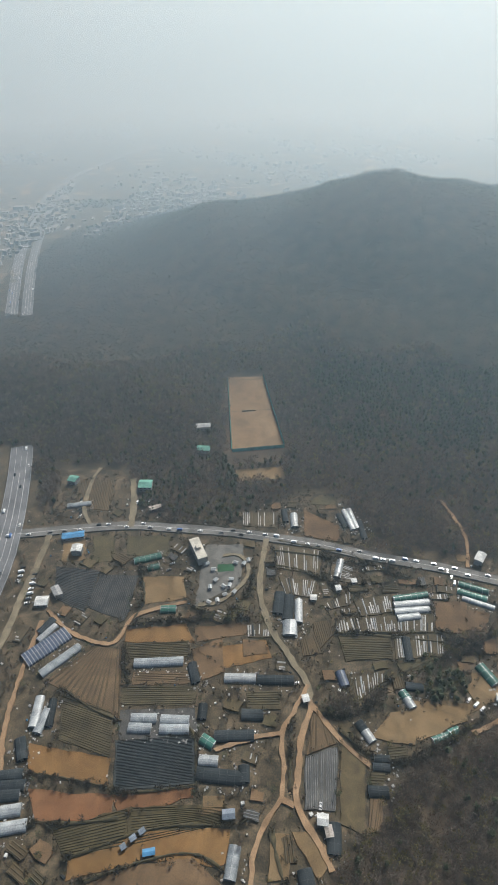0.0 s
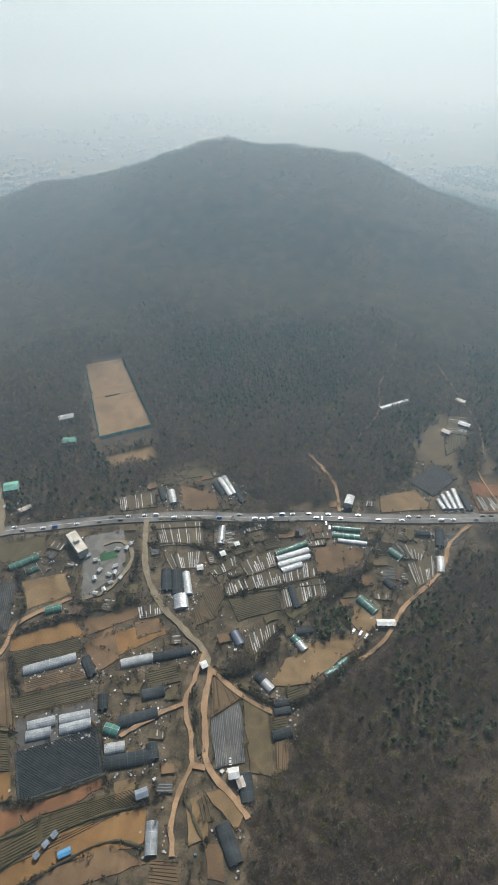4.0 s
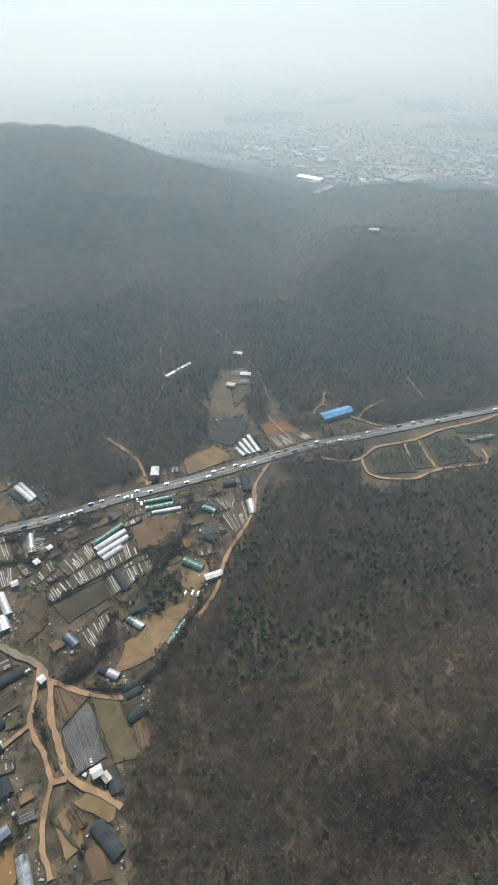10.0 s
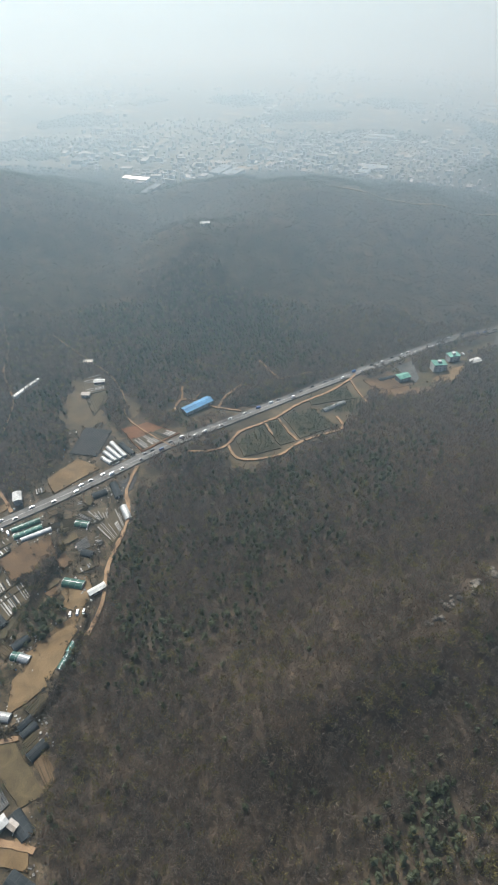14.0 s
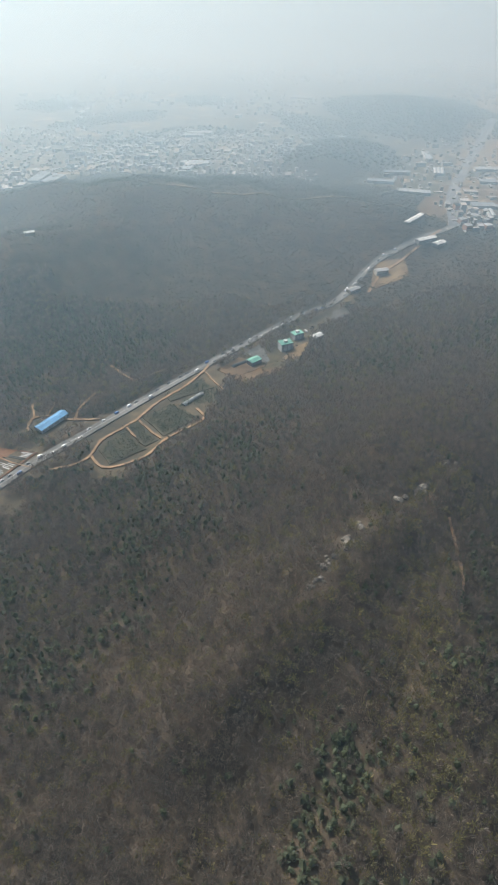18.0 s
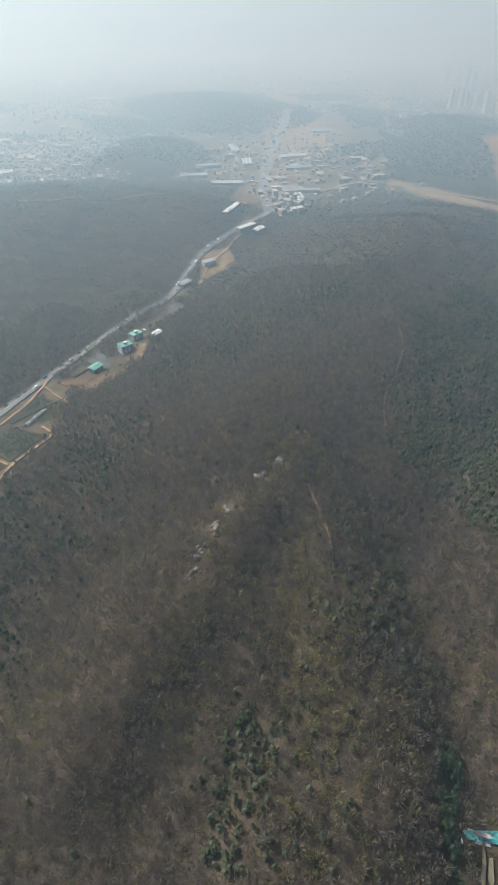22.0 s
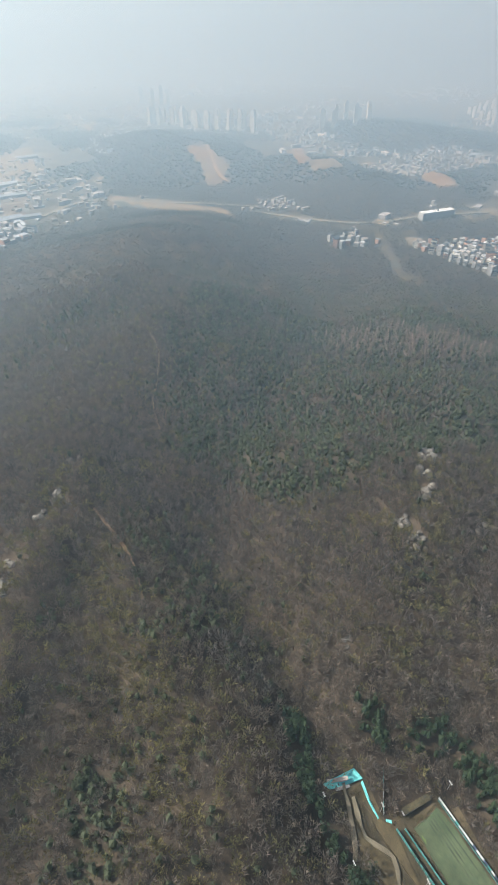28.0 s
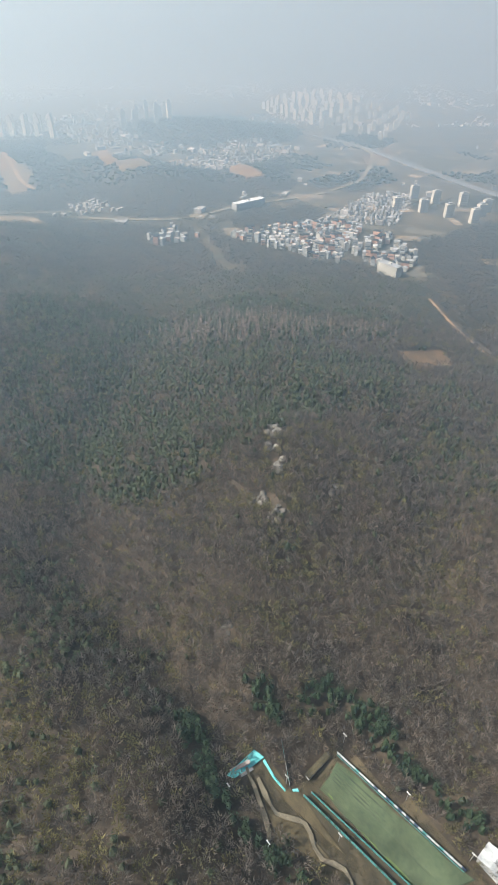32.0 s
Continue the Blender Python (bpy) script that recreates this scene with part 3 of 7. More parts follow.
area("nursery", (428.4, 336.4), (459.7, 319.7), (449.3, 305.0), (433.7, 307.5))
area("nursery", (482.4, 209.6), (507.7, 194.2), (539.4, 177.4), (511.0, 157.4), (501.2, 181.4))
area("flat_wood", (1896.7, -362.6), (1718.0, -540.4), (1281.7, -552.7), (1311.9, -425.5), (1483.2, -279.0))
area("flat_wood", (1555.0, -617.1), (1549.6, -775.7), (1319.7, -865.8), (1147.1, -961.2), (1066.4, -889.5), (1062.0, -669.1), (1174.0, -606.7), (1418.3, -575.2))
area("flat_wood", (1832.3, -1110.6), (2338.8, -1568.8), (2228.4, -1757.3), (1509.5, -1358.4), (1671.9, -1079.5))
area("flat_wood", (1495.7, -1102.8), (1464.5, -1249.2), (1290.7, -1246.0), (1172.9, -1142.4), (1317.3, -1020.9))
area("flat_wood", (1014.8, -785.0), (976.5, -983.2), (895.5, -993.0), (851.2, -905.4), (926.1, -774.4))
area("flat_wood", (1610.5, 270.8), (1654.3, 115.5), (1469.5, 117.1), (1495.0, 241.9))
area("flat_wood", (2577.9, 309.4), (2229.9, 19.6), (1934.5, 57.5), (2008.4, 208.0))
area("flat_wood", (1787.5, -251.0), (1758.9, -497.4), (1455.5, -622.8), (1280.0, -548.9), (1573.1, -321.2))
area("flat_wood", (2340.0, -202.8), (2161.4, -536.0), (1937.2, -252.8))
area("flat_wood", (1490.8, 508.4), (1398.3, 279.4), (1174.6, 393.6))
area("flat_wood", (966.7, -715.0), (767.2, -646.0), (571.9, -801.9), (588.0, -849.6), (689.6, -784.0), (886.4, -732.9))
area("flat_wood", (1107.3, -1078.1), (1104.7, -1399.9), (978.1, -1304.1), (959.6, -1136.0))
area("thicket", (245.7, 454.9), (311.3, 426.6), (307.7, 398.9), (275.6, 369.2), (245.2, 361.6), (225.3, 395.5))
area("thicket", (369.4, 419.5), (387.1, 412.2), (357.1, 359.5), (339.3, 360.2), (345.6, 384.7))
area("thicket", (364.5, 352.8), (402.2, 328.2), (381.2, 313.1), (367.0, 343.8))
area("thicket", (337.5, 490.0), (353.6, 461.9), (323.2, 415.8), (311.1, 453.4))
area("thicket", (382.0, 308.3), (424.0, 288.2), (436.8, 267.8), (378.6, 288.9))
area("thicket", (318.4, 302.6), (360.7, 282.2), (381.7, 250.8), (371.4, 234.6), (356.6, 228.8), (318.4, 270.9), (313.8, 292.1))
area("thicket", (396.7, 381.8), (445.7, 364.9), (404.5, 336.2), (371.2, 360.2))
area("mixed_wood", (245.7, 454.9), (311.3, 426.6), (307.7, 398.9), (275.6, 369.2), (245.2, 361.6), (225.3, 395.5))
area("mixed_wood", (369.4, 419.5), (387.1, 412.2), (357.1, 359.5), (339.3, 360.2), (345.6, 384.7))
area("mixed_wood", (364.5, 352.8), (402.2, 328.2), (381.2, 313.1), (367.0, 343.8))
area("mixed_wood", (337.5, 490.0), (353.6, 461.9), (323.2, 415.8), (311.1, 453.4))
area("mixed_wood", (382.0, 308.3), (424.0, 288.2), (436.8, 267.8), (378.6, 288.9))
area("mixed_wood", (318.4, 302.6), (360.7, 282.2), (381.7, 250.8), (371.4, 234.6), (356.6, 228.8), (318.4, 270.9), (313.8, 292.1))
area("mixed_wood", (396.7, 381.8), (445.7, 364.9), (404.5, 336.2), (371.2, 360.2))


def axis(lo, hi, step, far, grow):
    a, s = list(np.arange(lo, hi + 0.1, step)), step
    while a[-1] < far:
        s *= grow
        a.append(a[-1] + s)
    s = step
    while a[0] > -far:
        s *= grow
        a.insert(0, a[0] - s)
    return np.array(a)


def build_ground():
    X, Y = np.meshgrid(axis(-400, 1250, 8, 6500, 1.12), axis(-800, 1300, 8, 6500, 1.12))
    V = np.stack([X, Y, ground_height(X, Y)], -1).reshape(-1, 3)
    n, m = X.shape
    I = np.arange(n * m).reshape(n, m)
    Q = np.stack([I[:-1, :-1], I[:-1, 1:], I[1:, 1:], I[1:, :-1]], -1).reshape(-1, 4)
    C = V[Q].mean(1)
    kind = np.where(wooded(C[:, 0], C[:, 1]), 1, 0)
    kind[(np.hypot(C[:, 0], C[:, 1]) > 3600)] = 1
    kind[area_mask("open_land", C[:, 0], C[:, 1])] = 2
    me = bpy.data.meshes.new("ground")
    me.from_pydata(V.tolist(), [], Q.tolist())
    for k in ("plain", "litter", "earth"):
        me.materials.append(M[k])
    me.polygons.foreach_set("material_index", kind.astype(np.int32))
    me.polygons.foreach_set("use_smooth", np.ones(len(Q), bool))
    tagged(new("ground", me), "dry valley floor and wooded hills littered with brown leaves", "ground", kind="structure")


build_ground()

# ---- fields ----
FIELD_SAYS = {
    "frames": "plot of low dark seedling frames in grey rows", "sand": "bare yard of packed tan sand", "dry": "fallow plot of dry yellow-grey grass",
    "rows": "ploughed brown field with straight rows", "gravel": "pale gravel camping ground", "lawn": "small bright green lawn",
    "furrow": "tan field combed with narrow furrows", "orange": "bare field of orange clay", "beds": "grey-brown field with raised beds",
    "brown": "bare brown ploughed field", "net": "field covered with black shade netting on posts", "yard": "cluttered grey work yard of a farm",
    "red": "terrace of bare red clay", "terrace": "weedy olive terraces in long steps", "mulchdark": "field under rows of grey mulch film",
    "scrub": "patch of weedy scrub and dry grass", "mulch": "allotment beds with white mulch film strips", "pitch": "sandy sports pitch beside the wooded hill",
    "turf": "worn green turf field inside tall netting", "orchard": "tree nursery ground with young conifers",
}
LEVEL = [0.25]
EDGES = []
SHED_EDGES = []


def field(style, *q):
    """A plot between four corners, draped on the ground, with the rows, strips or steps that it carries."""
    q = [np.array(p, float) for p in q]
    LEVEL[0] += 0.006
    dz = LEVEL[0]
    rng = random.Random(int(abs(q[0][0] * 7 + q[0][1] * 13)))
    c = sum(q) / 4
    us, vs = np.linalg.norm(q[1] - q[0]), np.linalg.norm(q[3] - q[0])
    n, m = max(2, int(us / 7)), max(2, int(vs / 7))

    def at(u, v):
        p = (q[0] * (1 - u) + q[1] * u) * (1 - v) + (q[3] * (1 - u) + q[2] * u) * v
        return p

    verts, faces = [], []
    for j in range(m + 1):
        for i in range(n + 1):
            p = at(i / n, j / m)
            if i in (0, n) or j in (0, m):
                p = p + np.array([rng.uniform(-0.8, 0.8), rng.uniform(-0.8, 0.8)])
            verts.append((p[0] - c[0], p[1] - c[1], float(ground_height(*p)) + dz))
    for j in range(m):
        for i in range(n):
            a = j * (n + 1) + i
            faces.append((a, a + 1, a + n + 2, a + n + 1))
    ax = np.cross(np.append(q[1] - q[0], 0), np.append(q[3] - q[0], 0))[2]
    if ax < 0:
        faces = [f[::-1] for f in faces]
    # a low earth bank round the plot gives it an edge with depth
    ring = list(range(n + 1)) + [j * (n + 1) + n for j in range(1, m + 1)] + [m * (n + 1) + i for i in range(n - 1, -1, -1)] + [j * (n + 1) for j in range(m - 1, 0, -1)]
    base = len(verts)
    for k in ring:
        x, y, z = verts[k]
        verts.append((x * 1.02, y * 1.02, z - 0.6))
    for k in range(len(ring)):
        f = (ring[k], base + k, base + (k + 1) % len(ring), ring[(k + 1) % len(ring)])
        faces.append(f if ax > 0 else f[::-1])
    ob = tagged(part("field" if style not in ("sand", "yard", "gravel", "pitch", "turf") else ("sports_field" if style in ("pitch", "turf") else "yard"),
                     mesh(style + "_plot", verts, faces, M[style]), at=pose(c[0], c[1], 0)), FIELD_SAYS[style], "field" if style not in ("sand", "yard", "gravel") else "yard")
    occupy([tuple(p) for p in q], 2)
    if np.hypot(*c) < 700 and c[1] > 0:
        for i in range(4):
            k = max(2, int(np.linalg.norm(q[i] - q[i - 1]) / 1.8))
            EDGES.append(np.linspace(q[i - 1], q[i], k))

    def strip(name, u0, u1, v0, v1, h, mat, round_top=True):
        """A raised bed or strip between fractions of the plot."""
        k = max(1, int(max(us * abs(u1 - u0), vs * abs(v1 - v0)) / 12))
        sv, sf = [], []
        for i in range(k + 1):
            s = i / k
            if abs(u1 - u0) * us > abs(v1 - v0) * vs:
                u = u0 + (u1 - u0) * s
                pair = (at(u, v0), at(u, (v0 + v1) / 2), at(u, v1))
            else:
                v = v0 + (v1 - v0) * s
                pair = (at(u0, v), at((u0 + u1) / 2, v), at(u1, v))
            for p, e in zip(pair, (0.02, h, 0.02)):
                sv.append((p[0] - c[0], p[1] - c[1], float(ground_height(*p)) + dz + e))
            if i:
                b = i * 3
                sf += [(b - 3, b, b + 1, b - 2), (b - 2, b + 1, b + 2, b - 1)]
        return part(name, mesh(name, sv, sf, mat), ob)

    def lines(name, says, step, share, hgt, mat, cell=0.0):
        """Many thin raised lines over the plot, broken here and there, joined into one part; cell: cut into short pieces."""
        along, across = (us, vs) if long_u else (vs, us)
        k = max(2, int(across / step))
        lv, lf = [], []
        for i in range(k):
            if rng.random() < 0.04:
                continue
            a, b = (i + 0.5 - share / 2) / k, (i + 0.5 + share / 2) / k
            s = 0.015 + 0.02 * rng.random()
            last = 0.985 - 0.02 * rng.random()
            while s < last - 0.01:
                e = min(last, s + (cell * 0.8 if cell else rng.uniform(8, 40)) / along)
                if rng.random() > (0.03 if cell else 0.07):
                    cuts = max(1, int((e - s) * along / 14))
                    hh = hgt * rng.uniform(0.7, 1.2)
                    for g in range(cuts + 1):
                        w = s + (e - s) * g / cuts
                        for f, up in ((a, 0.02), ((a + b) / 2, hh), (b, 0.02)):
                            p = at(w, f) if long_u else at(f, w)
                            lv.append((p[0] - c[0], p[1] - c[1], float(ground_height(*p)) + dz + up))
                        if g:
                            o = len(lv) - 3
                            lf += [(o - 3, o, o + 1, o - 2), (o - 2, o + 1, o + 2, o - 1)]
                s = e + ((cell * 0.2) / along if cell else 0.6 / along)
        piece = part(name, mesh(name, lv, lf, mat), ob, says)
        piece["kind"] = "stuff"

    long_u = us > vs
    if style in ("furrow", "rows", "beds", "frames", "terrace", "mulchdark"):
        step, share, hgt, mat = {"furrow": (1.5, 0.42, 0.3, "rows"), "rows": (1.7, 0.45, 0.35, "beds"), "beds": (1.6, 0.5, 0.4, "dry"), "frames": (1.5, 0.5, 0.4, "mulchdark"),
                                 "terrace": (1.5, 0.4, 0.4, "bank"), "mulchdark": (1.35, 0.45, 0.3, "old_film")}[style]
        lines("row", "narrow raised rows", step, share, hgt, M[mat], 3.0 if style == "frames" else 0.0)
    if style == "mulch":
        k = max(4, int((us if long_u else vs) / 1.9))
        for i in range(k):
            if rng.random() < 0.38 + 0.2 * math.sin(i * 0.8 + c[0]):
                continue
            a, b = (i + 0.15) / k, (i + 0.15 + rng.uniform(0.35, 0.7)) / k
            e0 = rng.choice((0.06, 0.06, 0.3, 0.5))
            e1 = rng.choice((0.94, 0.94, 0.8)) if e0 < 0.2 else 0.94
            mat = M["strip"] if rng.random() < 0.75 else M["film_clear"] if rng.random() < 0.6 else M["film_dark"]
            if long_u:
                strip("mulch_strip", a, b, e0, e1, 0.3, mat)
            else:
                strip("mulch_strip", e0, e1, a, b, 0.3, mat)
    if style == "net":
        lines("net_row", "rows of black netting over low frames", 0.95, 0.6, 0.5, M["net_row"], 1.5)
    if style == "pitch":
        for v in (0.5, 0.96):
            strip("boundary_line", 0.03, 0.97, v, v + 0.006, 0.03, M["bank"])
        part("goal_mound", box_mesh("goal_mound", -9, 9, -1, 1, 0, 1.0, M["bank"], 0.4), ob, at=pose(*(at(0.45, 0.5) - c), float(ground_height(*at(0.45, 0.5))) + dz, 0, 0, 6))
        occupy([tuple(c + (p - c) * 1.16 + np.array([0, -14 if p[1] < c[1] else 0])) for p in q])
        for u0, u1, v0, v1 in ((0.0, 1.0, -0.025, 0.0),):
            strip("green_screen", u0, u1, v0, v1, 3.0, M["roof_green"])
        strip("side_net", 1.0, 1.02, 0.0, 1.0, 4.0, M["net_teal"])
        strip("side_net", -0.02, 0.0, 0.0, 1.0, 2.0, M["net_teal"])
    if style == "turf":
        strip("bright_margin", 0.86, 0.98, 0.0, 1.0, 0.06, M["turf_edge"])
        strip("worn_line", 0.25, 0.27, 0.0, 0.98, 0.04, M["turf_dark"])
        for a, b in ((0.12, 0.5), (0.32, 0.8), (0.42, 0.45), (0.52, 0.9), (0.64, 0.6), (0.74, 0.35)):
            strip("mowing_stripe", a, a + 0.05, 0.02, b, 0.05, M["turf_dark"])
    return ob


# ---- roads ----
ROAD_SAYS = {"asphalt": ("road", "worn grey two-lane asphalt road along the valley"), "highway": ("motorway", "wide grey motorway with several lanes"),
             "lane": ("lane", "pale concrete lane"), "dirt": ("dirt_track", "sandy orange dirt track")}
ROADS = []


def resample(pts, step):
    """A smooth line through the points, with a point each step metres."""
    p = [np.array(a, float) for a in pts]
    res = []
    for i in range(len(p) - 1):
        a, b, c, d = p[max(i - 1, 0)], p[i], p[i + 1], p[min(i + 2, len(p) - 1)]
        k = max(1, int(np.linalg.norm(c - b) / step))
        for j in range(k):
            t = j / k
            res.append(0.5 * (2 * b + (c - a) * t + (2 * a - 5 * b + 4 * c - d) * t * t + (3 * b - a - 3 * c + d) * t ** 3))
    res.append(p[-1])
    return np.array(res)


def ribbon(line, lo, hi, dz):
    """Vertices and faces of a band between two offsets from a line."""
    tan = np.gradient(line, axis=0)
    tan /= np.linalg.norm(tan, axis=1)[:, None] + 1e-9
    nor = np.stack([-tan[:, 1], tan[:, 0]], -1)
    v = []
    for p, nn in zip(line, nor):
        for o in (lo, hi):
            a = p + nn * o
            v.append((a[0], a[1], float(ground_height(*a)) + dz))
    return v, [(2 * i, 2 * i + 2, 2 * i + 3, 2 * i + 1)[::-1] for i in range(len(line) - 1)]


def road(style, width, *pts):
    LEVEL[0] += 0.004
    dz = LEVEL[0] + 0.3
    if style == "dirt" and width < 5:
        width *= 0.8
    line = resample(pts, (9 if style == "asphalt" else 4) if width < 15 else 25)
    rng = random.Random(len(ROADS))
    v, f = ribbon(line, -width / 2, width / 2, dz)
    rag = 0.2 if style in ("asphalt", "highway") else 0.65
    v = [(x + rng.uniform(-rag, rag), y + rng.uniform(-rag, rag), z) for x, y, z in v]
    b = len(v)
    v += [(x, y, z - 1.2) for x, y, z in v]
    for i in range(len(line) - 1):
        f += [(2 * i, 2 * i + 2, b + 2 * i + 2, b + 2 * i), (2 * i + 3, 2 * i + 1, b + 2 * i + 1, b + 2 * i + 3)]
    name, says = ROAD_SAYS[style]
    ob = tagged(part(name, mesh(name, v, f, M[style])), says, name.replace("_", " "), kind="structure")
    for a in range(0, len(line) - 1 if width > 2 else 0):
        d = line[a + 1] - line[a]
        nn = np.array([-d[1], d[0]]) / (np.linalg.norm(d) + 1e-9) * (width / 2 + 2)
        occupy([tuple(line[a] - nn), tuple(line[a + 1] - nn), tuple(line[a + 1] + nn), tuple(line[a] + nn)], 1)
    if style in ("asphalt", "highway"):
        for o in ((0,) if style == "asphalt" else (-width * 0.25, 0, width * 0.25)):
            lv, lf = ribbon(line, o - 0.12, o + 0.12, dz + 0.05)
            part("lane_line", mesh("lane_line", lv, lf, M["white_line"]), ob)
        for o in (-width / 2, width / 2) if style == "highway" else ():
            lv, lf = ribbon(line, o - 0.2, o + 0.2, dz + 0.5)
            part("guard_rail", mesh("guard_rail", lv, lf, M["tube"]), ob)
    ROADS.append((style, width, line, dz))
    return ob


def bank(width, *pts):
    """A dark overgrown ditch bank with an uneven top."""
    LEVEL[0] += 0.004
    line = resample(pts, 3)
    rng = random.Random(len(line) + int(pts[0][0]))
    v, f = [], []
    tan = np.gradient(line, axis=0)
    tan /= np.linalg.norm(tan, axis=1)[:, None] + 1e-9
    for p, d in zip(line, tan):
        s = np.array([-d[1], d[0]])
        k = rng.uniform(0.25, 1.1)
        for o, z in ((-0.6, 0), (-0.2, 0.5), (0.25, 0.55), (0.6, 0)):
            a = p + s * o * width * k
            v.append((a[0], a[1], float(ground_height(*a)) + LEVEL[0] + z * k))
    for i in range(len(line) - 1):
        f += [(4 * i + j, 4 * i + j + 1, 4 * i + 5 + j, 4 * i + 4 + j)[::-1] for j in range(3)]
    tagged(part("ditch_bank", mesh("ditch_bank", v, f, M["bank"])), "dark overgrown bank along a ditch between plots", "bank", kind="structure")
    BANKS.append(line)


BANKS = []

# ---- greenhouses and sheds ----
COVER = {"white": ("film_white", "white plastic-film greenhouse tunnel"), "clear": ("film_clear", "greyish translucent greenhouse tunnel"), "dark": ("film_dark", "greenhouse tunnel under black insulating cover"),
         "green": ("film_green", "farm tunnel under faded green cover"), "navy": ("film_navy", "farm tunnel under navy cover"), "striped": ("film_navy", "wide dark greenhouse with white roof ribs")}


def arc(l, w, h, n, x0, x1, t=0.0):
    v, f = [], []
    for x in (x0, x1):
        for i in range(n + 1):
            a = math.pi * i / n
            v.append((x, -math.cos(a) * (w / 2 + t), (math.sin(a) ** 0.8) * (h + t) if 0 < i < n else -0.4))
    for i in range(n):
        f.append((i, n + 1 + i, n + 2 + i, i + 1)[::-1])
    return v, f


def greenhouse(style, w, a, b):
    w *= 0.86
    a, b = np.array(a), np.array(b)
    l, c = float(np.linalg.norm(b - a)), (a + b) / 2
    if l < 6:
        l = 8.0
    mat, says = COVER[style]
    h = min(3.0, w * 0.38)
    v, f = arc(l, w, h, 8, -l / 2, l / 2)
    root = tagged(new("greenhouse"), says + " on the valley floor", "greenhouse", "greenhouses of the valley")
    root.matrix_basis = stand(c[0], c[1], math.degrees(math.atan2(b[1] - a[1], b[0] - a[0])), 0.3)
    part("cover", mesh("cover", v, f, M[mat]), root)
    for s in (-1, 1):
        ev, _ = arc(l, w - 0.1, h - 0.05, 8, s * l / 2 * 0.995, s * l / 2)
        gable = part("end_wall", mesh("end_wall", ev[:9], [tuple(range(9))], M["film_clear" if style != "dark" else "film_dark"]), root)
        part("door", box_mesh("door", s * l / 2 - 0.06, s * l / 2 + 0.06, -1, 1, -0.3, 2.1, M["tube"]), gable)
    k = max(2, int(l / (4.5 if style != "striped" else 2.6)))
    rv, rf = arc(l, w, h, 8, -0.09 if style != "striped" else -0.3, 0.09 if style != "striped" else 0.3, 0.07)
    rib = mesh("rib", rv, rf, M["film_white" if style == "striped" else "rib_dark" if style in ("dark", "navy") else "tube"])
    for i in range(k + 1):
        part("rib", rib, root, at=pose(-l / 2 + l * i / k, 0, 0))
    part("ridge_pipe", box_mesh("ridge_pipe", -l / 2, l / 2, -0.08, 0.08, h + 0.04, h + 0.18, M["rib_dark" if style in ("dark", "navy") else "tube"]), root)
    d = (b - a) / (np.linalg.norm(b - a) + 1e-9)
    nn = np.array([-d[1], d[0]]) * (w / 2 + 1)
    if np.hypot(*c) < 520:
        k = max(2, int(l / 2.5))
        SHED_EDGES.append(np.linspace(a + nn * 1.2, b + nn * 1.2, k))
        SHED_EDGES.append(np.linspace(a - nn * 1.2, b - nn * 1.2, k))
        SHED_EDGES.append(np.linspace(b + nn + d * 1.5, b - nn + d * 1.5, 4))
    occupy([tuple(a - nn), tuple(b - nn), tuple(b + nn), tuple(a + nn)], 1)


SHED = {"blue": ("paint_white", "roof_blue", "long shed with a bright blue sheet roof"), "white": ("wall_grey", "paint_white", "small building with a white sheet roof"),
        "bluedark": ("wall_grey", "roof_blue", "workshop with a dark blue roof"), "hotel": ("wall_cream", "wall_cream", "pale three-storey building with a flat roof"),
        "greenroof": ("wall_grey", "roof_green", "house with a faded green roof"), "bluegrey": ("wall_grey", "roof_bluegrey", "shed roofed with blue-grey sheet"),
        "greyroof": ("wall_cream", "roof_grey", "building with a grey roof"), "greenbox": ("paint_white", "roof_green", "boxy building with a green flat roof"),
        "dugout": ("wall_grey", "bank", "grey roofed shelter beside the turf field"), "slab": ("wall_grey", "paint_white", "long bluish block of flats with a white roof"),
        "apt": ("wall_cream", "roof_grey", "cream terraced block of flats"), "tin": ("roof_tin", "roof_tin", "rusty tin-roofed farm shack")}


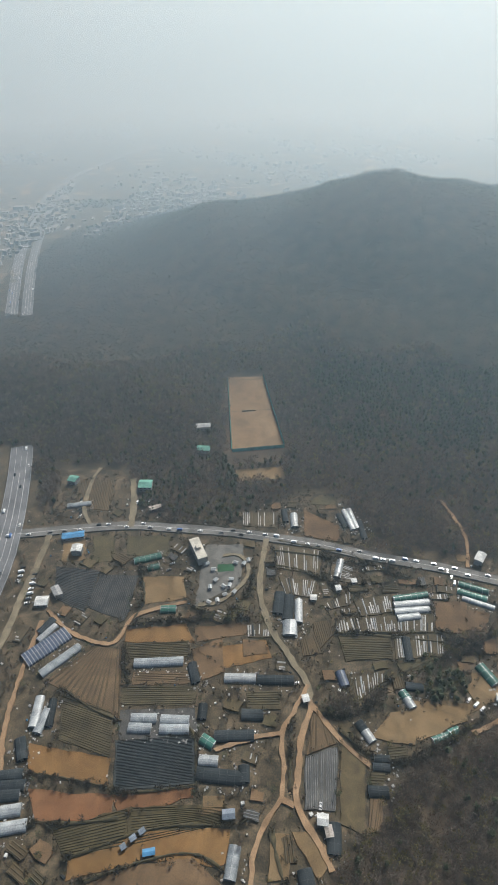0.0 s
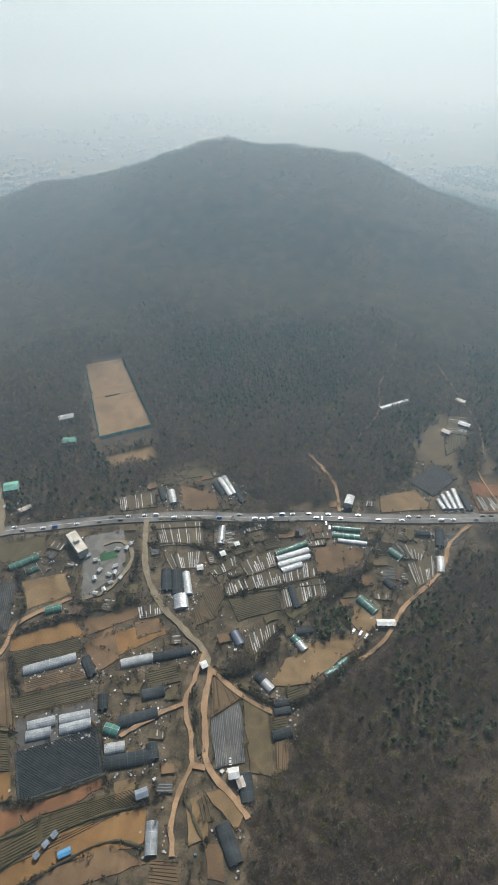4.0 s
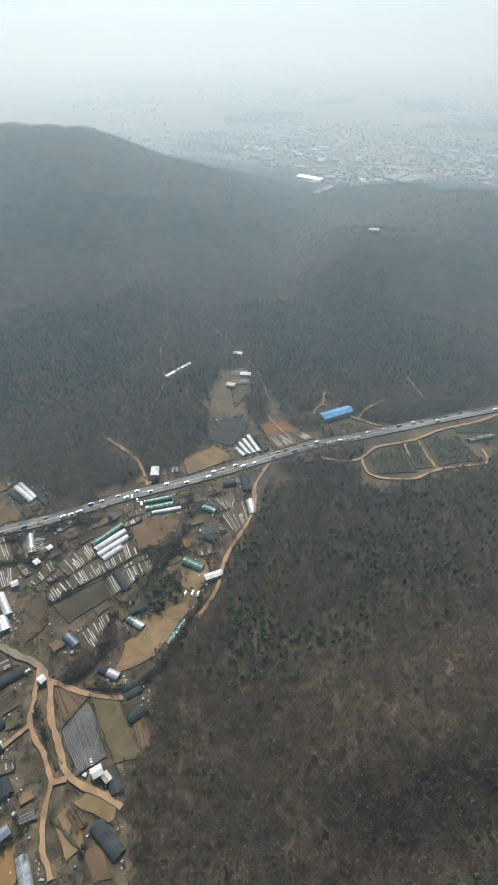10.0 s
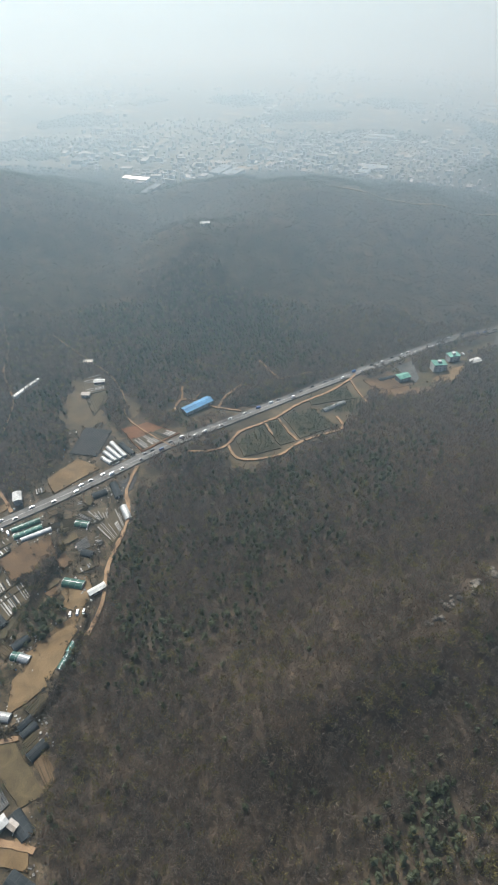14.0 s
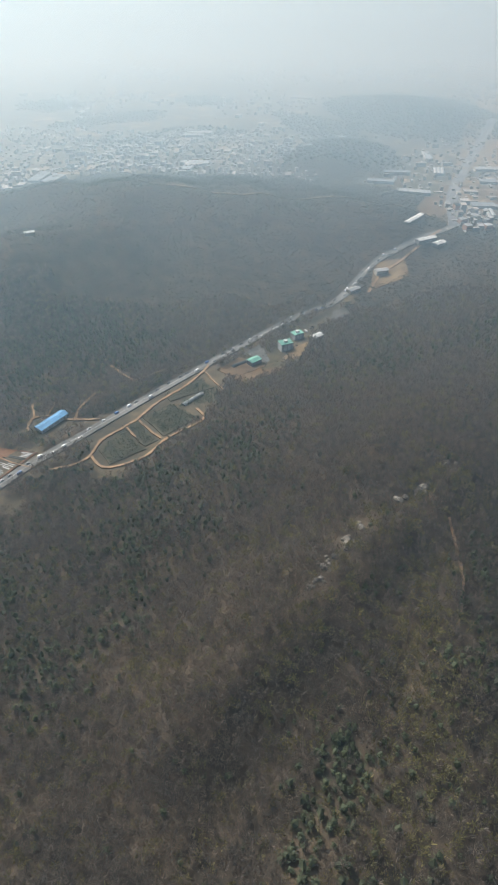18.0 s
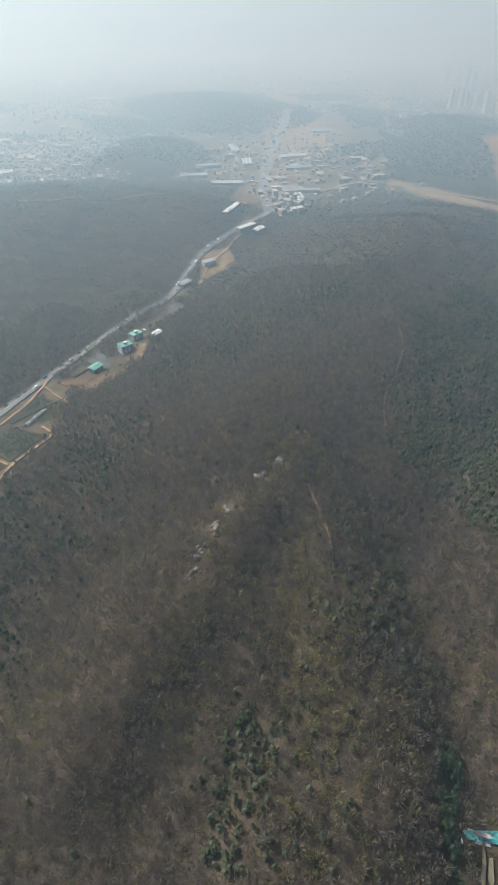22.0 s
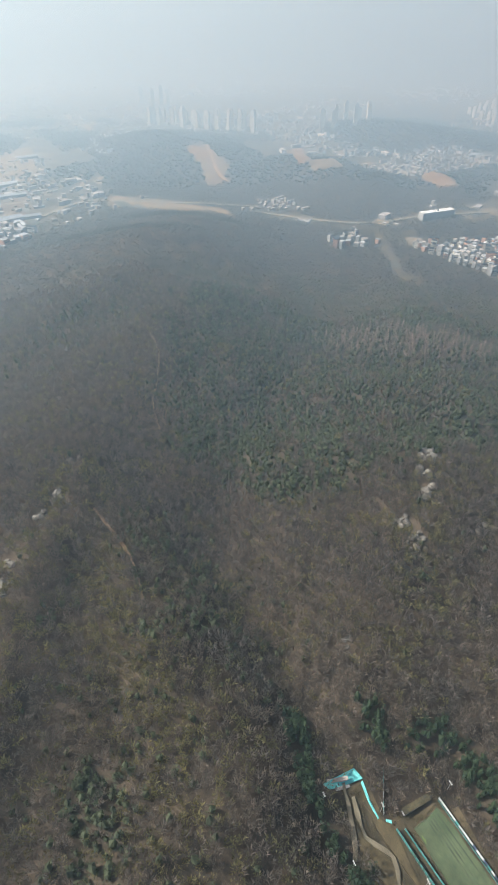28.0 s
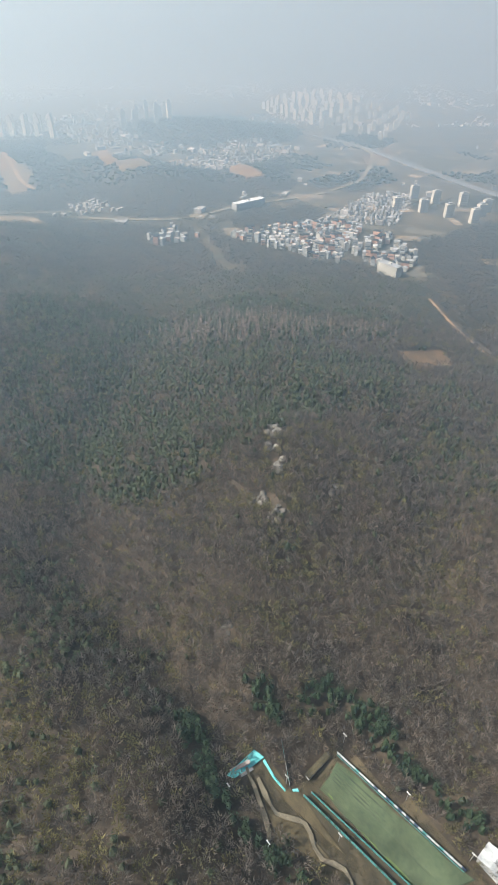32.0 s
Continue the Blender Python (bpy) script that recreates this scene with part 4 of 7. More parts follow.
def shed(style, w, h, a, b):
    a, b = np.array(a), np.array(b)
    l, c = max(float(np.linalg.norm(b - a)), w * 0.8), (a + b) / 2
    wall, top, says = SHED[style]
    flat = style in ("hotel", "greenbox", "slab", "apt")
    root = tagged(part("building" if flat else "shed", box_mesh("walls", -l / 2, l / 2, -w / 2, w / 2, -1.5, h, M[wall])), says, "building" if flat else "shed")
    root.matrix_basis = stand(c[0], c[1], math.degrees(math.atan2(b[1] - a[1], b[0] - a[0])), 0.3)
    if flat:
        part("roof", box_mesh("roof", -l / 2 - 0.3, l / 2 + 0.3, -w / 2 - 0.3, w / 2 + 0.3, h, h + 0.7, M[top], 0.2), root)
        part("stair_head", box_mesh("stair_head", -2, 2, -2, 2, h + 0.7, h + 3.2, M[wall]), root)
    else:
        part("roof", gable_mesh("roof", l, w, h, w * 0.16, M[top]), root)
    rows = max(1, int(h / 3))
    k = max(1, min(9, int(l / 4)))
    win = box_mesh("window", -0.9, 0.9, -0.06, 0.06, 0, 1.3, M["glass"])
    for r in range(rows):
        for i in range(k):
            for s in (-1, 1):
                part("window", win, root, at=pose(-l / 2 + l * (i + 0.5) / k, s * (w / 2 + 0.03), 1.0 + 3 * r))
    part("door", box_mesh("door", l / 2 - 0.02, l / 2 + 0.08, -0.7, 0.7, 0, 2.1, M["roof_tin"]), root)
    d = (b - a) / (np.linalg.norm(b - a) + 1e-9)
    nn = np.array([-d[1], d[0]]) * (w / 2 + 2)
    occupy([tuple(a - nn), tuple(b - nn), tuple(b + nn), tuple(a + nn)], 1)


# ---- the far towns ----
FAR_HOUSES, HOUSE_COUNT = [], [0]


def random_in(rng, q):
    u, v = rng.random(), rng.random()
    q = [np.array(p) for p in q]
    return (q[0] * (1 - u) + q[1] * u) * (1 - v) + (q[3] * (1 - u) + q[2] * u) * v


def town_kinds():
    """Some houses and works of different size, built once."""
    rng = random.Random(11)
    kinds = []
    for i in range(10):
        l, w = rng.uniform(10, 17), rng.uniform(8, 12)
        h = rng.choice((6, 9, 9, 12, 12, 15))
        wall = rng.choice(("wall_grey", "wall_cream", "wall_grey", "wall_cream", "wall_brick"))
        top = rng.choice(("roof_grey", "roof_grey", "roof_tin", "roof_tin", "wall_grey", "film_dark"))
        me = box_mesh("walls", -l / 2, l / 2, -w / 2, w / 2, -2, h, M[wall])
        rf = box_mesh("roof", -l / 2 - 0.2, l / 2 + 0.2, -w / 2 - 0.2, w / 2 + 0.2, h, h + 0.8, M[top], 0.3) if i % 3 else gable_mesh("roof", l, w, h, 2.2, M[top])
        band = [box_mesh("window_band", -l / 2 + 1, l / 2 - 1, s * w / 2 - 0.05, s * w / 2 + 0.05, 1 + 3 * (h // 6), 2.5 + 3 * (h // 6), M["glass"]) for s in (-1, 1)]
        kinds.append((me, rf, band, h))
    return kinds


HOUSES = town_kinds()


def town(n, size, *q):
    rng = random.Random(n + int(q[0][0]))
    near = size < 1.3 and np.hypot(*np.mean(np.array(q), 0)) < 1180 and q[0][0] > 0
    if not near:
        n = int(n * 5)
    made = []
    for i in range(n * 6):
        p = random_in(rng, q)
        if len(made) >= n:
            break
        gap = 13 * min(size, 1.0)
        if any(np.hypot(*(p - o)) < gap for o in made) or float(ground_height(*p)) > 12:
            continue
        made.append(p)
        HOUSE_COUNT[0] += near
        if not near or HOUSE_COUNT[0] > 285:
            FAR_HOUSES.append((p[0], p[1], rng.uniform(4, 8) * min(size, 1.0) * (1 + 2.4 * (rng.random() < 0.12)), rng.uniform(4, 7) * min(size, 1.0) * (1 + 1.6 * (rng.random() < 0.1)), rng.choice((3, 3, 4, 6, 9)), rng.choice((25, 115)) + rng.uniform(-12, 12)))
            continue
        me, rf, band, h = HOUSES[rng.randrange(10)]
        root = tagged(part("house", me), "low town house among other roofs in the haze", "house", "houses of the nearest town")
        k = size * rng.uniform(0.7, 1.15)
        root.matrix_basis = stand(p[0], p[1], rng.choice((0, 90)) + rng.uniform(-24, 24) + 30, 0.2) @ Matrix.Diagonal((k * rng.uniform(0.7, 1.7 if size > 1.3 else 1.1), k, rng.uniform(0.5, 1.1), 1))
        part("roof", rf, root)
        if near:
            for b in band:
                part("window_band", b, root)
        if np.hypot(*p) < 2200:
            occupy([(p[0] - 7, p[1] - 7), (p[0] + 7, p[1] - 7), (p[0] + 7, p[1] + 7), (p[0] - 7, p[1] + 7)], 3)


def tower_kind(h, l, w, storeys):
    me = box_mesh("walls", -l / 2, l / 2, -w / 2, w / 2, -2, h, M["wall_cream"])
    rf = box_mesh("roof_house", -l / 4, l / 4, -w / 3, w / 3, h, h + 4, M["roof_grey"])
    ends = [box_mesh("stair_strip", -1.2, 1.2, s * w / 2 - 0.15, s * w / 2 + 0.15, 2, h - 2, M["wall_grey"]) for s in (-1, 1)]
    rows = [box_mesh("glazing_band", -l / 2 + 1, l / 2 - 1, s * w / 2 - 0.1, s * w / 2 + 0.1, 3 * i + 1.2, 3 * i + 2.6, M["roof_bluegrey"]) for i in range(1, storeys, 2) for s in (-1, 1)]
    return me, rf, ends, rows


NEAR_TOWER, FAR_TOWER = tower_kind(42, 17, 12, 14), tower_kind(60, 30, 12, 6)


def tower(h, p, far=False, turn=None):
    me, rf, ends, rows = FAR_TOWER if far else NEAR_TOWER
    root = tagged(part("apartment_tower", me), "tall white apartment tower hazy in the distance" if far else "white fifteen-storey apartment tower", "apartment tower", "apartment towers")
    root.matrix_basis = stand(p[0], p[1], 62 if turn is None else turn, 0) @ Matrix.Diagonal((0.45 if far else 1, 0.9, h / (60 if far else 68), 1))
    part("roof_house", rf, root)
    for e in ends:
        part("stair_strip", e, root)
    if not far:
        for r in rows:
            part("glazing_band", r, root)
        occupy([(p[0] - 16, p[1] - 16), (p[0] + 16, p[1] - 16), (p[0] + 16, p[1] + 16), (p[0] - 16, p[1] + 16)], 3)


def apartments(n, h, *q):
    """An estate of towers in loose rows."""
    rng = random.Random(n + int(q[1][0]))
    turn = rng.uniform(20, 70)
    q = [np.array(p) for p in q]
    across = max(2, int(round(math.sqrt(n * np.linalg.norm(q[1] - q[0]) / (np.linalg.norm(q[3] - q[0]) + 1)))))
    down = max(1, n // across)
    for i in range(across):
        for j in range(down):
            u, v = (i + 0.5 + rng.uniform(-0.2, 0.2)) / across, (j + 0.5 + rng.uniform(-0.2, 0.2)) / down
            p = (q[0] * (1 - u) + q[1] * u) * (1 - v) + (q[3] * (1 - u) + q[2] * u) * v
            if rng.random() < 0.9:
                tower(h * rng.uniform(0.8, 1.25), p, True, turn + rng.choice((0, 0, 90)) + rng.uniform(-5, 5))


def works(l, w, p):
    """A large shed of several bays."""
    rng = random.Random(int(p[0]))
    root = tagged(part("factory", box_mesh("walls", -l / 2, l / 2, -w / 2, w / 2, -2, 6, M["wall_grey"])), "long low factory hall with pale ridged roof bays", "factory", "works of the far plain")
    root.matrix_basis = stand(p[0], p[1], rng.choice((10, 100)) + rng.uniform(-8, 8), 0.2)
    k = max(2, int(w / 8))
    roof = gable_mesh("roof_bay", l, w / k - 1, 6, 1.8, M["film_white" if rng.random() < 0.6 else "film_clear"])
    for i in range(k):
        part("roof_bay", roof, root, at=pose(0, -w / 2 + w * (i + 0.5) / k, 0))



# fields
field("frames", (-175.2, 350.3), (-133.9, 344.3), (-137.7, 299.7), (-167.8, 314.3))
field("frames", (-133.1, 340.4), (-98.9, 339.1), (-102.2, 291.3), (-138.0, 304.9))
field("sand", (-94.7, 337.8), (-58.4, 337.8), (-53.8, 314.2), (-90.1, 307.2))
field("sand", (-178.9, 387.8), (-158.0, 391.6), (-149.7, 355.7), (-171.5, 355.7))
field("dry", (-150.1, 387.8), (-128.3, 387.8), (-124.9, 355.7), (-143.0, 355.7))
field("rows", (-180.7, 471.5), (-144.1, 471.5), (-140.8, 423.2), (-176.1, 427.5))
field("dry", (-117.5, 387.8), (-76.7, 387.7), (-73.8, 362.5), (-113.1, 362.5))
field("gravel", (-40.6, 376.6), (-4.8, 376.5), (-8.0, 329.5), (-45.9, 305.4))
field("lawn", (-28.9, 352.2), (-13.4, 353.5), (-13.2, 344.2), (-26.9, 342.3))
field("furrow", (-123.3, 266.5), (-101.1, 265.0), (-89.9, 207.6), (-152.1, 237.7))
field("orange", (-99.4, 283.1), (-51.5, 288.0), (-43.2, 271.0), (-98.6, 271.1))
field("beds", (-99.2, 269.0), (-47.8, 272.1), (-46.6, 258.0), (-92.5, 256.0))
field("furrow", (-88.4, 244.6), (-41.3, 245.5), (-40.6, 236.3), (-86.7, 234.1))
field("beds", (-94.9, 233.2), (-38.3, 234.0), (-41.3, 219.6), (-92.3, 218.8))
field("orange", (-42.8, 264.9), (13.1, 272.6), (17.1, 257.5), (-19.9, 247.9))
field("brown", (-44.3, 284.7), (-0.5, 290.2), (1.8, 278.9), (-41.0, 271.0))
field("net", (-91.7, 193.8), (-37.6, 197.7), (-35.1, 165.6), (-87.3, 161.3))
field("yard", (-93.7, 215.4), (-39.1, 216.7), (-35.7, 198.4), (-88.8, 192.7))
field("beds", (-137.3, 226.5), (-97.5, 213.8), (-93.1, 181.5), (-130.7, 194.6))
field("orange", (-151.3, 191.9), (-93.4, 182.6), (-91.6, 164.7), (-145.5, 173.3))
field("red", (-142.2, 163.0), (-86.9, 159.0), (-84.4, 146.1), (-133.0, 144.6))
field("red", (-86.9, 159.0), (-35.0, 163.9), (-36.3, 158.2), (-80.3, 146.8))
field("terrace", (-121.2, 140.0), (-75.0, 152.5), (-74.7, 131.1), (-110.4, 125.4))
field("terrace", (-75.0, 152.5), (-14.6, 153.3), (-12.5, 143.5), (-73.0, 131.1))
field("orange", (-106.8, 124.3), (-62.3, 138.8), (-61.7, 123.1), (-104.9, 114.4))
field("orange", (-62.3, 138.8), (-10.7, 140.7), (-15.2, 120.9), (-61.5, 123.9))
field("brown", (-100.2, 111.2), (-63.2, 122.5), (-32.0, 125.2), (-14.8, 110.8))
field("sand", (-29.9, 158.9), (-15.9, 159.5), (-16.2, 149.1), (-29.1, 147.6))
field("sand", (123.4, 224.3), (171.0, 218.6), (181.5, 222.9), (142.7, 205.4))
field("sand", (169.0, 244.5), (191.2, 240.7), (184.3, 221.5), (162.9, 218.6))
field("brown", (156.1, 307.0), (201.5, 298.3), (191.8, 280.3), (154.5, 283.0))
field("mulch", (-6.3, 421.2), (27.9, 421.0), (27.1, 398.8), (-6.1, 401.2))
field("brown", (55.0, 424.9), (88.1, 400.8), (88.1, 379.9), (53.8, 387.4))
field("dry", (67.0, 443.4), (90.4, 443.1), (88.9, 430.5), (63.0, 430.7))
field("pitch", (-19.5, 522.3), (40.6, 529.4), (19.1, 671.9), (-28.4, 674.1))
field("sand", (-14.3, 488.0), (37.0, 492.2), (39.1, 472.3), (-12.8, 468.2))
field("beds", (202.2, 311.9), (237.2, 294.0), (238.3, 275.0), (211.4, 289.5))
field("mulch", (221.0, 305.9), (256.6, 286.2), (245.4, 272.1), (230.4, 281.8))
field("mulch", (231.9, 274.0), (260.2, 277.2), (247.5, 253.4), (228.2, 247.7))
field("mulchdark", (282.9, 299.2), (304.1, 294.7), (284.9, 282.5), (274.1, 283.0))
field("mulchdark", (207.0, 273.4), (219.3, 272.0), (214.0, 260.3), (204.0, 264.4))
field("sand", (160.9, 234.4), (172.2, 238.7), (178.0, 224.4), (163.8, 221.5))
field("sand", (193.2, 364.4), (203.6, 360.2), (197.8, 354.0), (190.5, 355.3))
field("brown", (-45.3, 263.7), (-21.3, 274.5), (-18.9, 245.7), (-35.9, 238.4))
field("brown", (19.6, 111.4), (30.8, 108.3), (27.0, 90.2), (18.2, 94.0))
field("furrow", (-11.9, 112.5), (3.5, 107.6), (1.2, 91.3), (-14.7, 98.0))
field("brown", (567.9, 180.8), (623.9, 150.2), (601.4, 114.2), (554.2, 147.4))
field("dry", (607.4, 159.3), (641.1, 137.2), (608.3, 116.2), (590.1, 138.9))
field("sand", (613.5, 128.6), (651.3, 121.6), (676.6, 106.2), (632.6, 101.7))
field("sand", (933.2, 72.1), (969.4, 32.1), (916.5, 15.2), (846.1, 64.2))
field("yard", (771.9, 98.6), (784.3, 77.0), (747.8, 73.3), (736.4, 94.3))
field("turf", (122.8, -221.6), (119.5, -205.4), (57.3, -209.6), (44.6, -236.1))
field("scrub", (138.6, -185.6), (123.1, -194.2), (91.0, -193.0), (124.8, -185.6))
field("scrub", (130.6, -174.9), (110.9, -184.7), (87.7, -185.6), (117.4, -171.2))
field("brown", (393.8, -591.7), (375.2, -654.9), (344.9, -635.4), (359.4, -579.8))
field("sand", (1137.9, -15.7), (1406.6, 2.9), (1407.7, -25.0), (1152.6, -43.8))
field("brown", (1225.2, -51.8), (1556.4, -56.2), (1555.9, -118.4), (1260.8, -120.9))
field("sand", (1583.2, -49.1), (1969.6, -54.8), (2043.1, -168.5), (1609.7, -155.7))
field("brown", (1165.8, 43.6), (1455.0, 47.9), (1455.5, 4.8), (1180.7, -6.6))
field("dry", (1311.0, 91.4), (1609.4, 93.4), (1611.3, 29.5), (1354.6, 22.8))
field("sand", (1340.1, -282.5), (1398.7, -328.6), (1362.1, -384.6), (1289.6, -334.2))
field("orange", (1711.0, -555.0), (1826.3, -632.1), (1595.4, -620.0), (1563.6, -562.5))
field("brown", (1433.8, -519.5), (1581.4, -579.2), (1574.4, -620.3), (1419.6, -557.4))
field("orange", (1362.2, -1035.4), (1356.7, -1105.8), (1167.0, -1044.8), (1168.7, -994.0))
field("sand", (1621.3, -568.4), (1641.4, -633.7), (1559.0, -627.4), (1462.8, -527.2))
field("orange", (1727.6, -861.5), (1750.1, -926.9), (1463.4, -812.4), (1457.5, -777.8))
field("sand", (1470.2, -800.4), (1562.3, -932.5), (1397.7, -870.9), (1379.4, -782.0))
field("dry", (1100.4, -1445.4), (1113.1, -1660.6), (987.4, -1641.2), (983.6, -1437.9))
field("brown", (1230.1, -1453.7), (1247.2, -1595.7), (1145.9, -1500.0), (1138.9, -1376.1))


field("mulch", (22.8, 376.6), (67.9, 369.0), (63.3, 339.2), (25.1, 347.4))
field("mulch", (83.4, 353.7), (95.0, 347.5), (89.9, 329.9), (80.7, 332.8))
field("mulch", (26.3, 337.5), (61.1, 333.2), (54.7, 314.3), (31.7, 317.9))
field("mulch", (62.2, 307.1), (87.9, 321.1), (86.7, 307.4), (65.7, 300.7))
field("mulch", (89.9, 313.2), (121.4, 317.0), (120.4, 299.3), (92.7, 295.6))
field("mulch", (71.3, 291.4), (87.1, 294.1), (88.9, 282.2), (70.8, 278.6))
field("mulch", (88.5, 294.0), (153.7, 297.6), (148.9, 280.2), (89.6, 280.0))
field("beds", (71.6, 276.9), (113.6, 277.7), (111.6, 256.0), (74.3, 254.2))
field("mulch", (116.3, 276.8), (156.7, 278.4), (152.5, 259.2), (114.2, 255.6))
field("brown", (158.6, 309.9), (184.7, 309.6), (175.4, 278.8), (152.3, 281.9))
field("mulch", (79.3, 241.0), (104.3, 247.0), (102.4, 238.0), (79.4, 221.2))
field("beds", (69.5, 246.2), (78.2, 241.1), (78.0, 222.3), (73.3, 227.9))
field("rows", (41.4, 272.1), (54.2, 277.1), (58.4, 261.8), (42.6, 258.3))
field("mulch", (-1.7, 287.4), (21.3, 289.9), (19.4, 275.6), (-1.1, 275.4))
field("brown", (-4.6, 273.3), (12.7, 271.9), (14.1, 260.6), (-3.9, 258.3))
field("furrow", (45.6, 212.0), (53.2, 212.6), (61.1, 192.0), (38.8, 183.9))
field("mulchdark", (37.9, 182.4), (60.2, 189.6), (54.2, 149.5), (34.9, 150.6))
field("scrub", (62.6, 192.7), (78.2, 182.6), (69.9, 136.0), (55.9, 142.1))
field("beds", (80.4, 173.6), (89.8, 173.3), (87.2, 164.5), (78.0, 165.1))
field("furrow", (77.1, 158.3), (87.0, 158.7), (78.8, 137.1), (71.4, 137.9))
field("sand", (83.4, 195.0), (100.7, 212.6), (127.4, 217.8), (113.2, 190.3))
field("sand", (117.0, 222.5), (156.1, 216.7), (153.6, 207.8), (116.1, 191.7))
field("sand", (12.7, 136.5), (24.4, 137.5), (22.6, 113.2), (11.1, 113.3))
field("sand", (25.5, 137.5), (34.2, 138.1), (51.5, 128.2), (40.3, 112.8))
field("rows", (20.0, 135.4), (26.1, 136.3), (27.7, 122.2), (20.6, 121.7))
field("rows", (52.3, 288.1), (67.5, 291.7), (68.8, 278.3), (56.0, 265.7))
field("dry", (114.0, 252.4), (148.7, 257.8), (135.3, 248.5), (117.5, 242.8))
field("beds", (-2.1, 228.8), (23.4, 229.5), (21.7, 214.9), (-1.0, 215.1))
field("sand", (244.3, 357.0), (281.9, 356.2), (285.2, 328.2), (236.1, 336.6))
field("frames", (281.4, 368.9), (319.1, 388.1), (333.0, 361.9), (295.4, 343.5))
field("red", (341.1, 356.2), (365.5, 342.1), (373.2, 302.4), (327.7, 312.6))
field("mulch", (334.2, 334.0), (368.1, 322.1), (371.8, 303.8), (330.9, 313.3))
field("mulch", (376.8, 458.0), (397.2, 448.5), (379.7, 421.2), (357.7, 431.7))
field("beds", (356.0, 429.6), (378.0, 419.2), (371.1, 406.5), (338.5, 396.2))
field("brown", (574.3, 190.4), (611.6, 178.5), (599.3, 139.4), (565.1, 165.2))
field("mulchdark", (620.0, 176.0), (651.4, 164.5), (615.9, 138.9), (603.8, 139.7))
field("orchard", (397.1, 244.5), (434.0, 238.1), (411.7, 200.2), (382.4, 222.8))
field("orchard", (460.9, 229.7), (490.4, 210.5), (475.2, 169.8), (436.5, 191.8))
field("orchard", (438.3, 241.6), (451.7, 230.0), (428.6, 194.0), (416.1, 202.6))
field("orchard", (508.5, 227.4), (548.8, 201.0), (536.0, 180.0), (496.4, 214.4))
field("sand", (1162.3, -3.7), (1184.5, -48.4), (2009.1, -66.4), (1984.2, 16.7))
field("sand", (1984.2, 16.7), (2009.1, -66.4), (2736.2, -90.4), (2820.5, 10.8))
field("sand", (1438.1, -288.6), (1227.4, -492.1), (1132.0, -484.1), (1351.2, -270.9))



def allotments():
    """Small garden plots that fill the waste ground between the larger fields."""
    rng = random.Random(77)
    made = 0
    for i in range(2600):
        x, y = rng.uniform(-185, 255), rng.uniform(100, 440)
        l, w = rng.uniform(7, 17), rng.uniform(5, 10)
        t = 0.35 * math.sin(x / 60) - 0.25 + (0.0 if rng.random() < 0.7 else 1.57)
        c, d = math.cos(t), math.sin(t)
        q = [(x + a * l / 2 * c - b * w / 2 * d, y + a * l / 2 * d + b * w / 2 * c) for a, b in ((-1, -1), (1, -1), (1, 1), (-1, 1))]
        grid = [(q[0][0] + (q[1][0] - q[0][0]) * u + (q[3][0] - q[0][0]) * v, q[0][1] + (q[1][1] - q[0][1]) * u + (q[3][1] - q[0][1]) * v) for u in (0, 0.25, 0.5, 0.75, 1) for v in (0, 0.5, 1)]
        if any((int(a // 3), int(b // 3)) in TAKEN for a, b in grid) or area_mask("thicket", np.array([x]), np.array([y]))[0]:
            continue
        if not area_mask("open_land", np.array([p[0] for p in grid]), np.array([p[1] for p in grid])).all():
            continue
        field(rng.choice(("mulch", "beds", "rows", "dry", "mulch", "brown", "scrub", "mulchdark")), *q)
        made += 1
        if made >= 110:
            break


# tunnels
greenhouse("white", 9, (-18.3, 239.9), (5.1, 239.5))
greenhouse("dark", 9, (5.9, 238.6), (33.5, 238.1))
greenhouse("clear", 9, (-88.4, 252.2), (-50.7, 254.1))
greenhouse("dark", 10, (-5.2, 211.7), (10.1, 211.2))
greenhouse("dark", 10, (-23.8, 196.1), (3.5, 196.8))
greenhouse("white", 9, (-33.6, 180.4), (-20.7, 179.6))
greenhouse("dark", 11, (-34.5, 171.8), (-4.1, 169.0))
greenhouse("dark", 9, (-3.4, 176.7), (-3.3, 166.2))
greenhouse("green", 9, (-32.7, 195.3), (-23.9, 190.0))
greenhouse("clear", 9, (-83.3, 208.8), (-65.3, 208.8))
greenhouse("clear", 9, (-62.4, 208.0), (-42.3, 207.2))
greenhouse("clear", 9, (-84.2, 202.4), (-68.3, 201.6))
greenhouse("clear", 9, (-62.3, 201.2), (-41.8, 201.2))
greenhouse("white", 8, (-152.6, 225.2), (-151.4, 202.4))
greenhouse("clear", 8, (-144.1, 215.4), (-147.5, 198.5))
greenhouse("dark", 7, (-142.5, 223.1), (-140.6, 203.2))
greenhouse("dark", 9, (-157.6, 194.6), (-151.5, 180.4))
greenhouse("dark", 9, (-166.5, 169.8), (-148.0, 171.9))
greenhouse("dark", 9, (-164.4, 164.0), (-144.7, 165.0))
greenhouse("dark", 9, (-162.4, 158.3), (-146.3, 159.7))
greenhouse("white", 9, (-158.9, 148.7), (-142.8, 151.2))
greenhouse("white", 9, (-155.6, 139.4), (-136.5, 142.5))
greenhouse("dark", 7, (-44.7, 250.2), (-40.1, 235.4))
greenhouse("striped", 17, (-173.0, 254.1), (-146.7, 279.4))
greenhouse("clear", 9, (-157.8, 242.7), (-133.7, 267.0))
greenhouse("white", 7, (-168.3, 272.1), (-157.9, 286.9))
greenhouse("dark", 8, (-169.6, 279.4), (-161.3, 292.4))
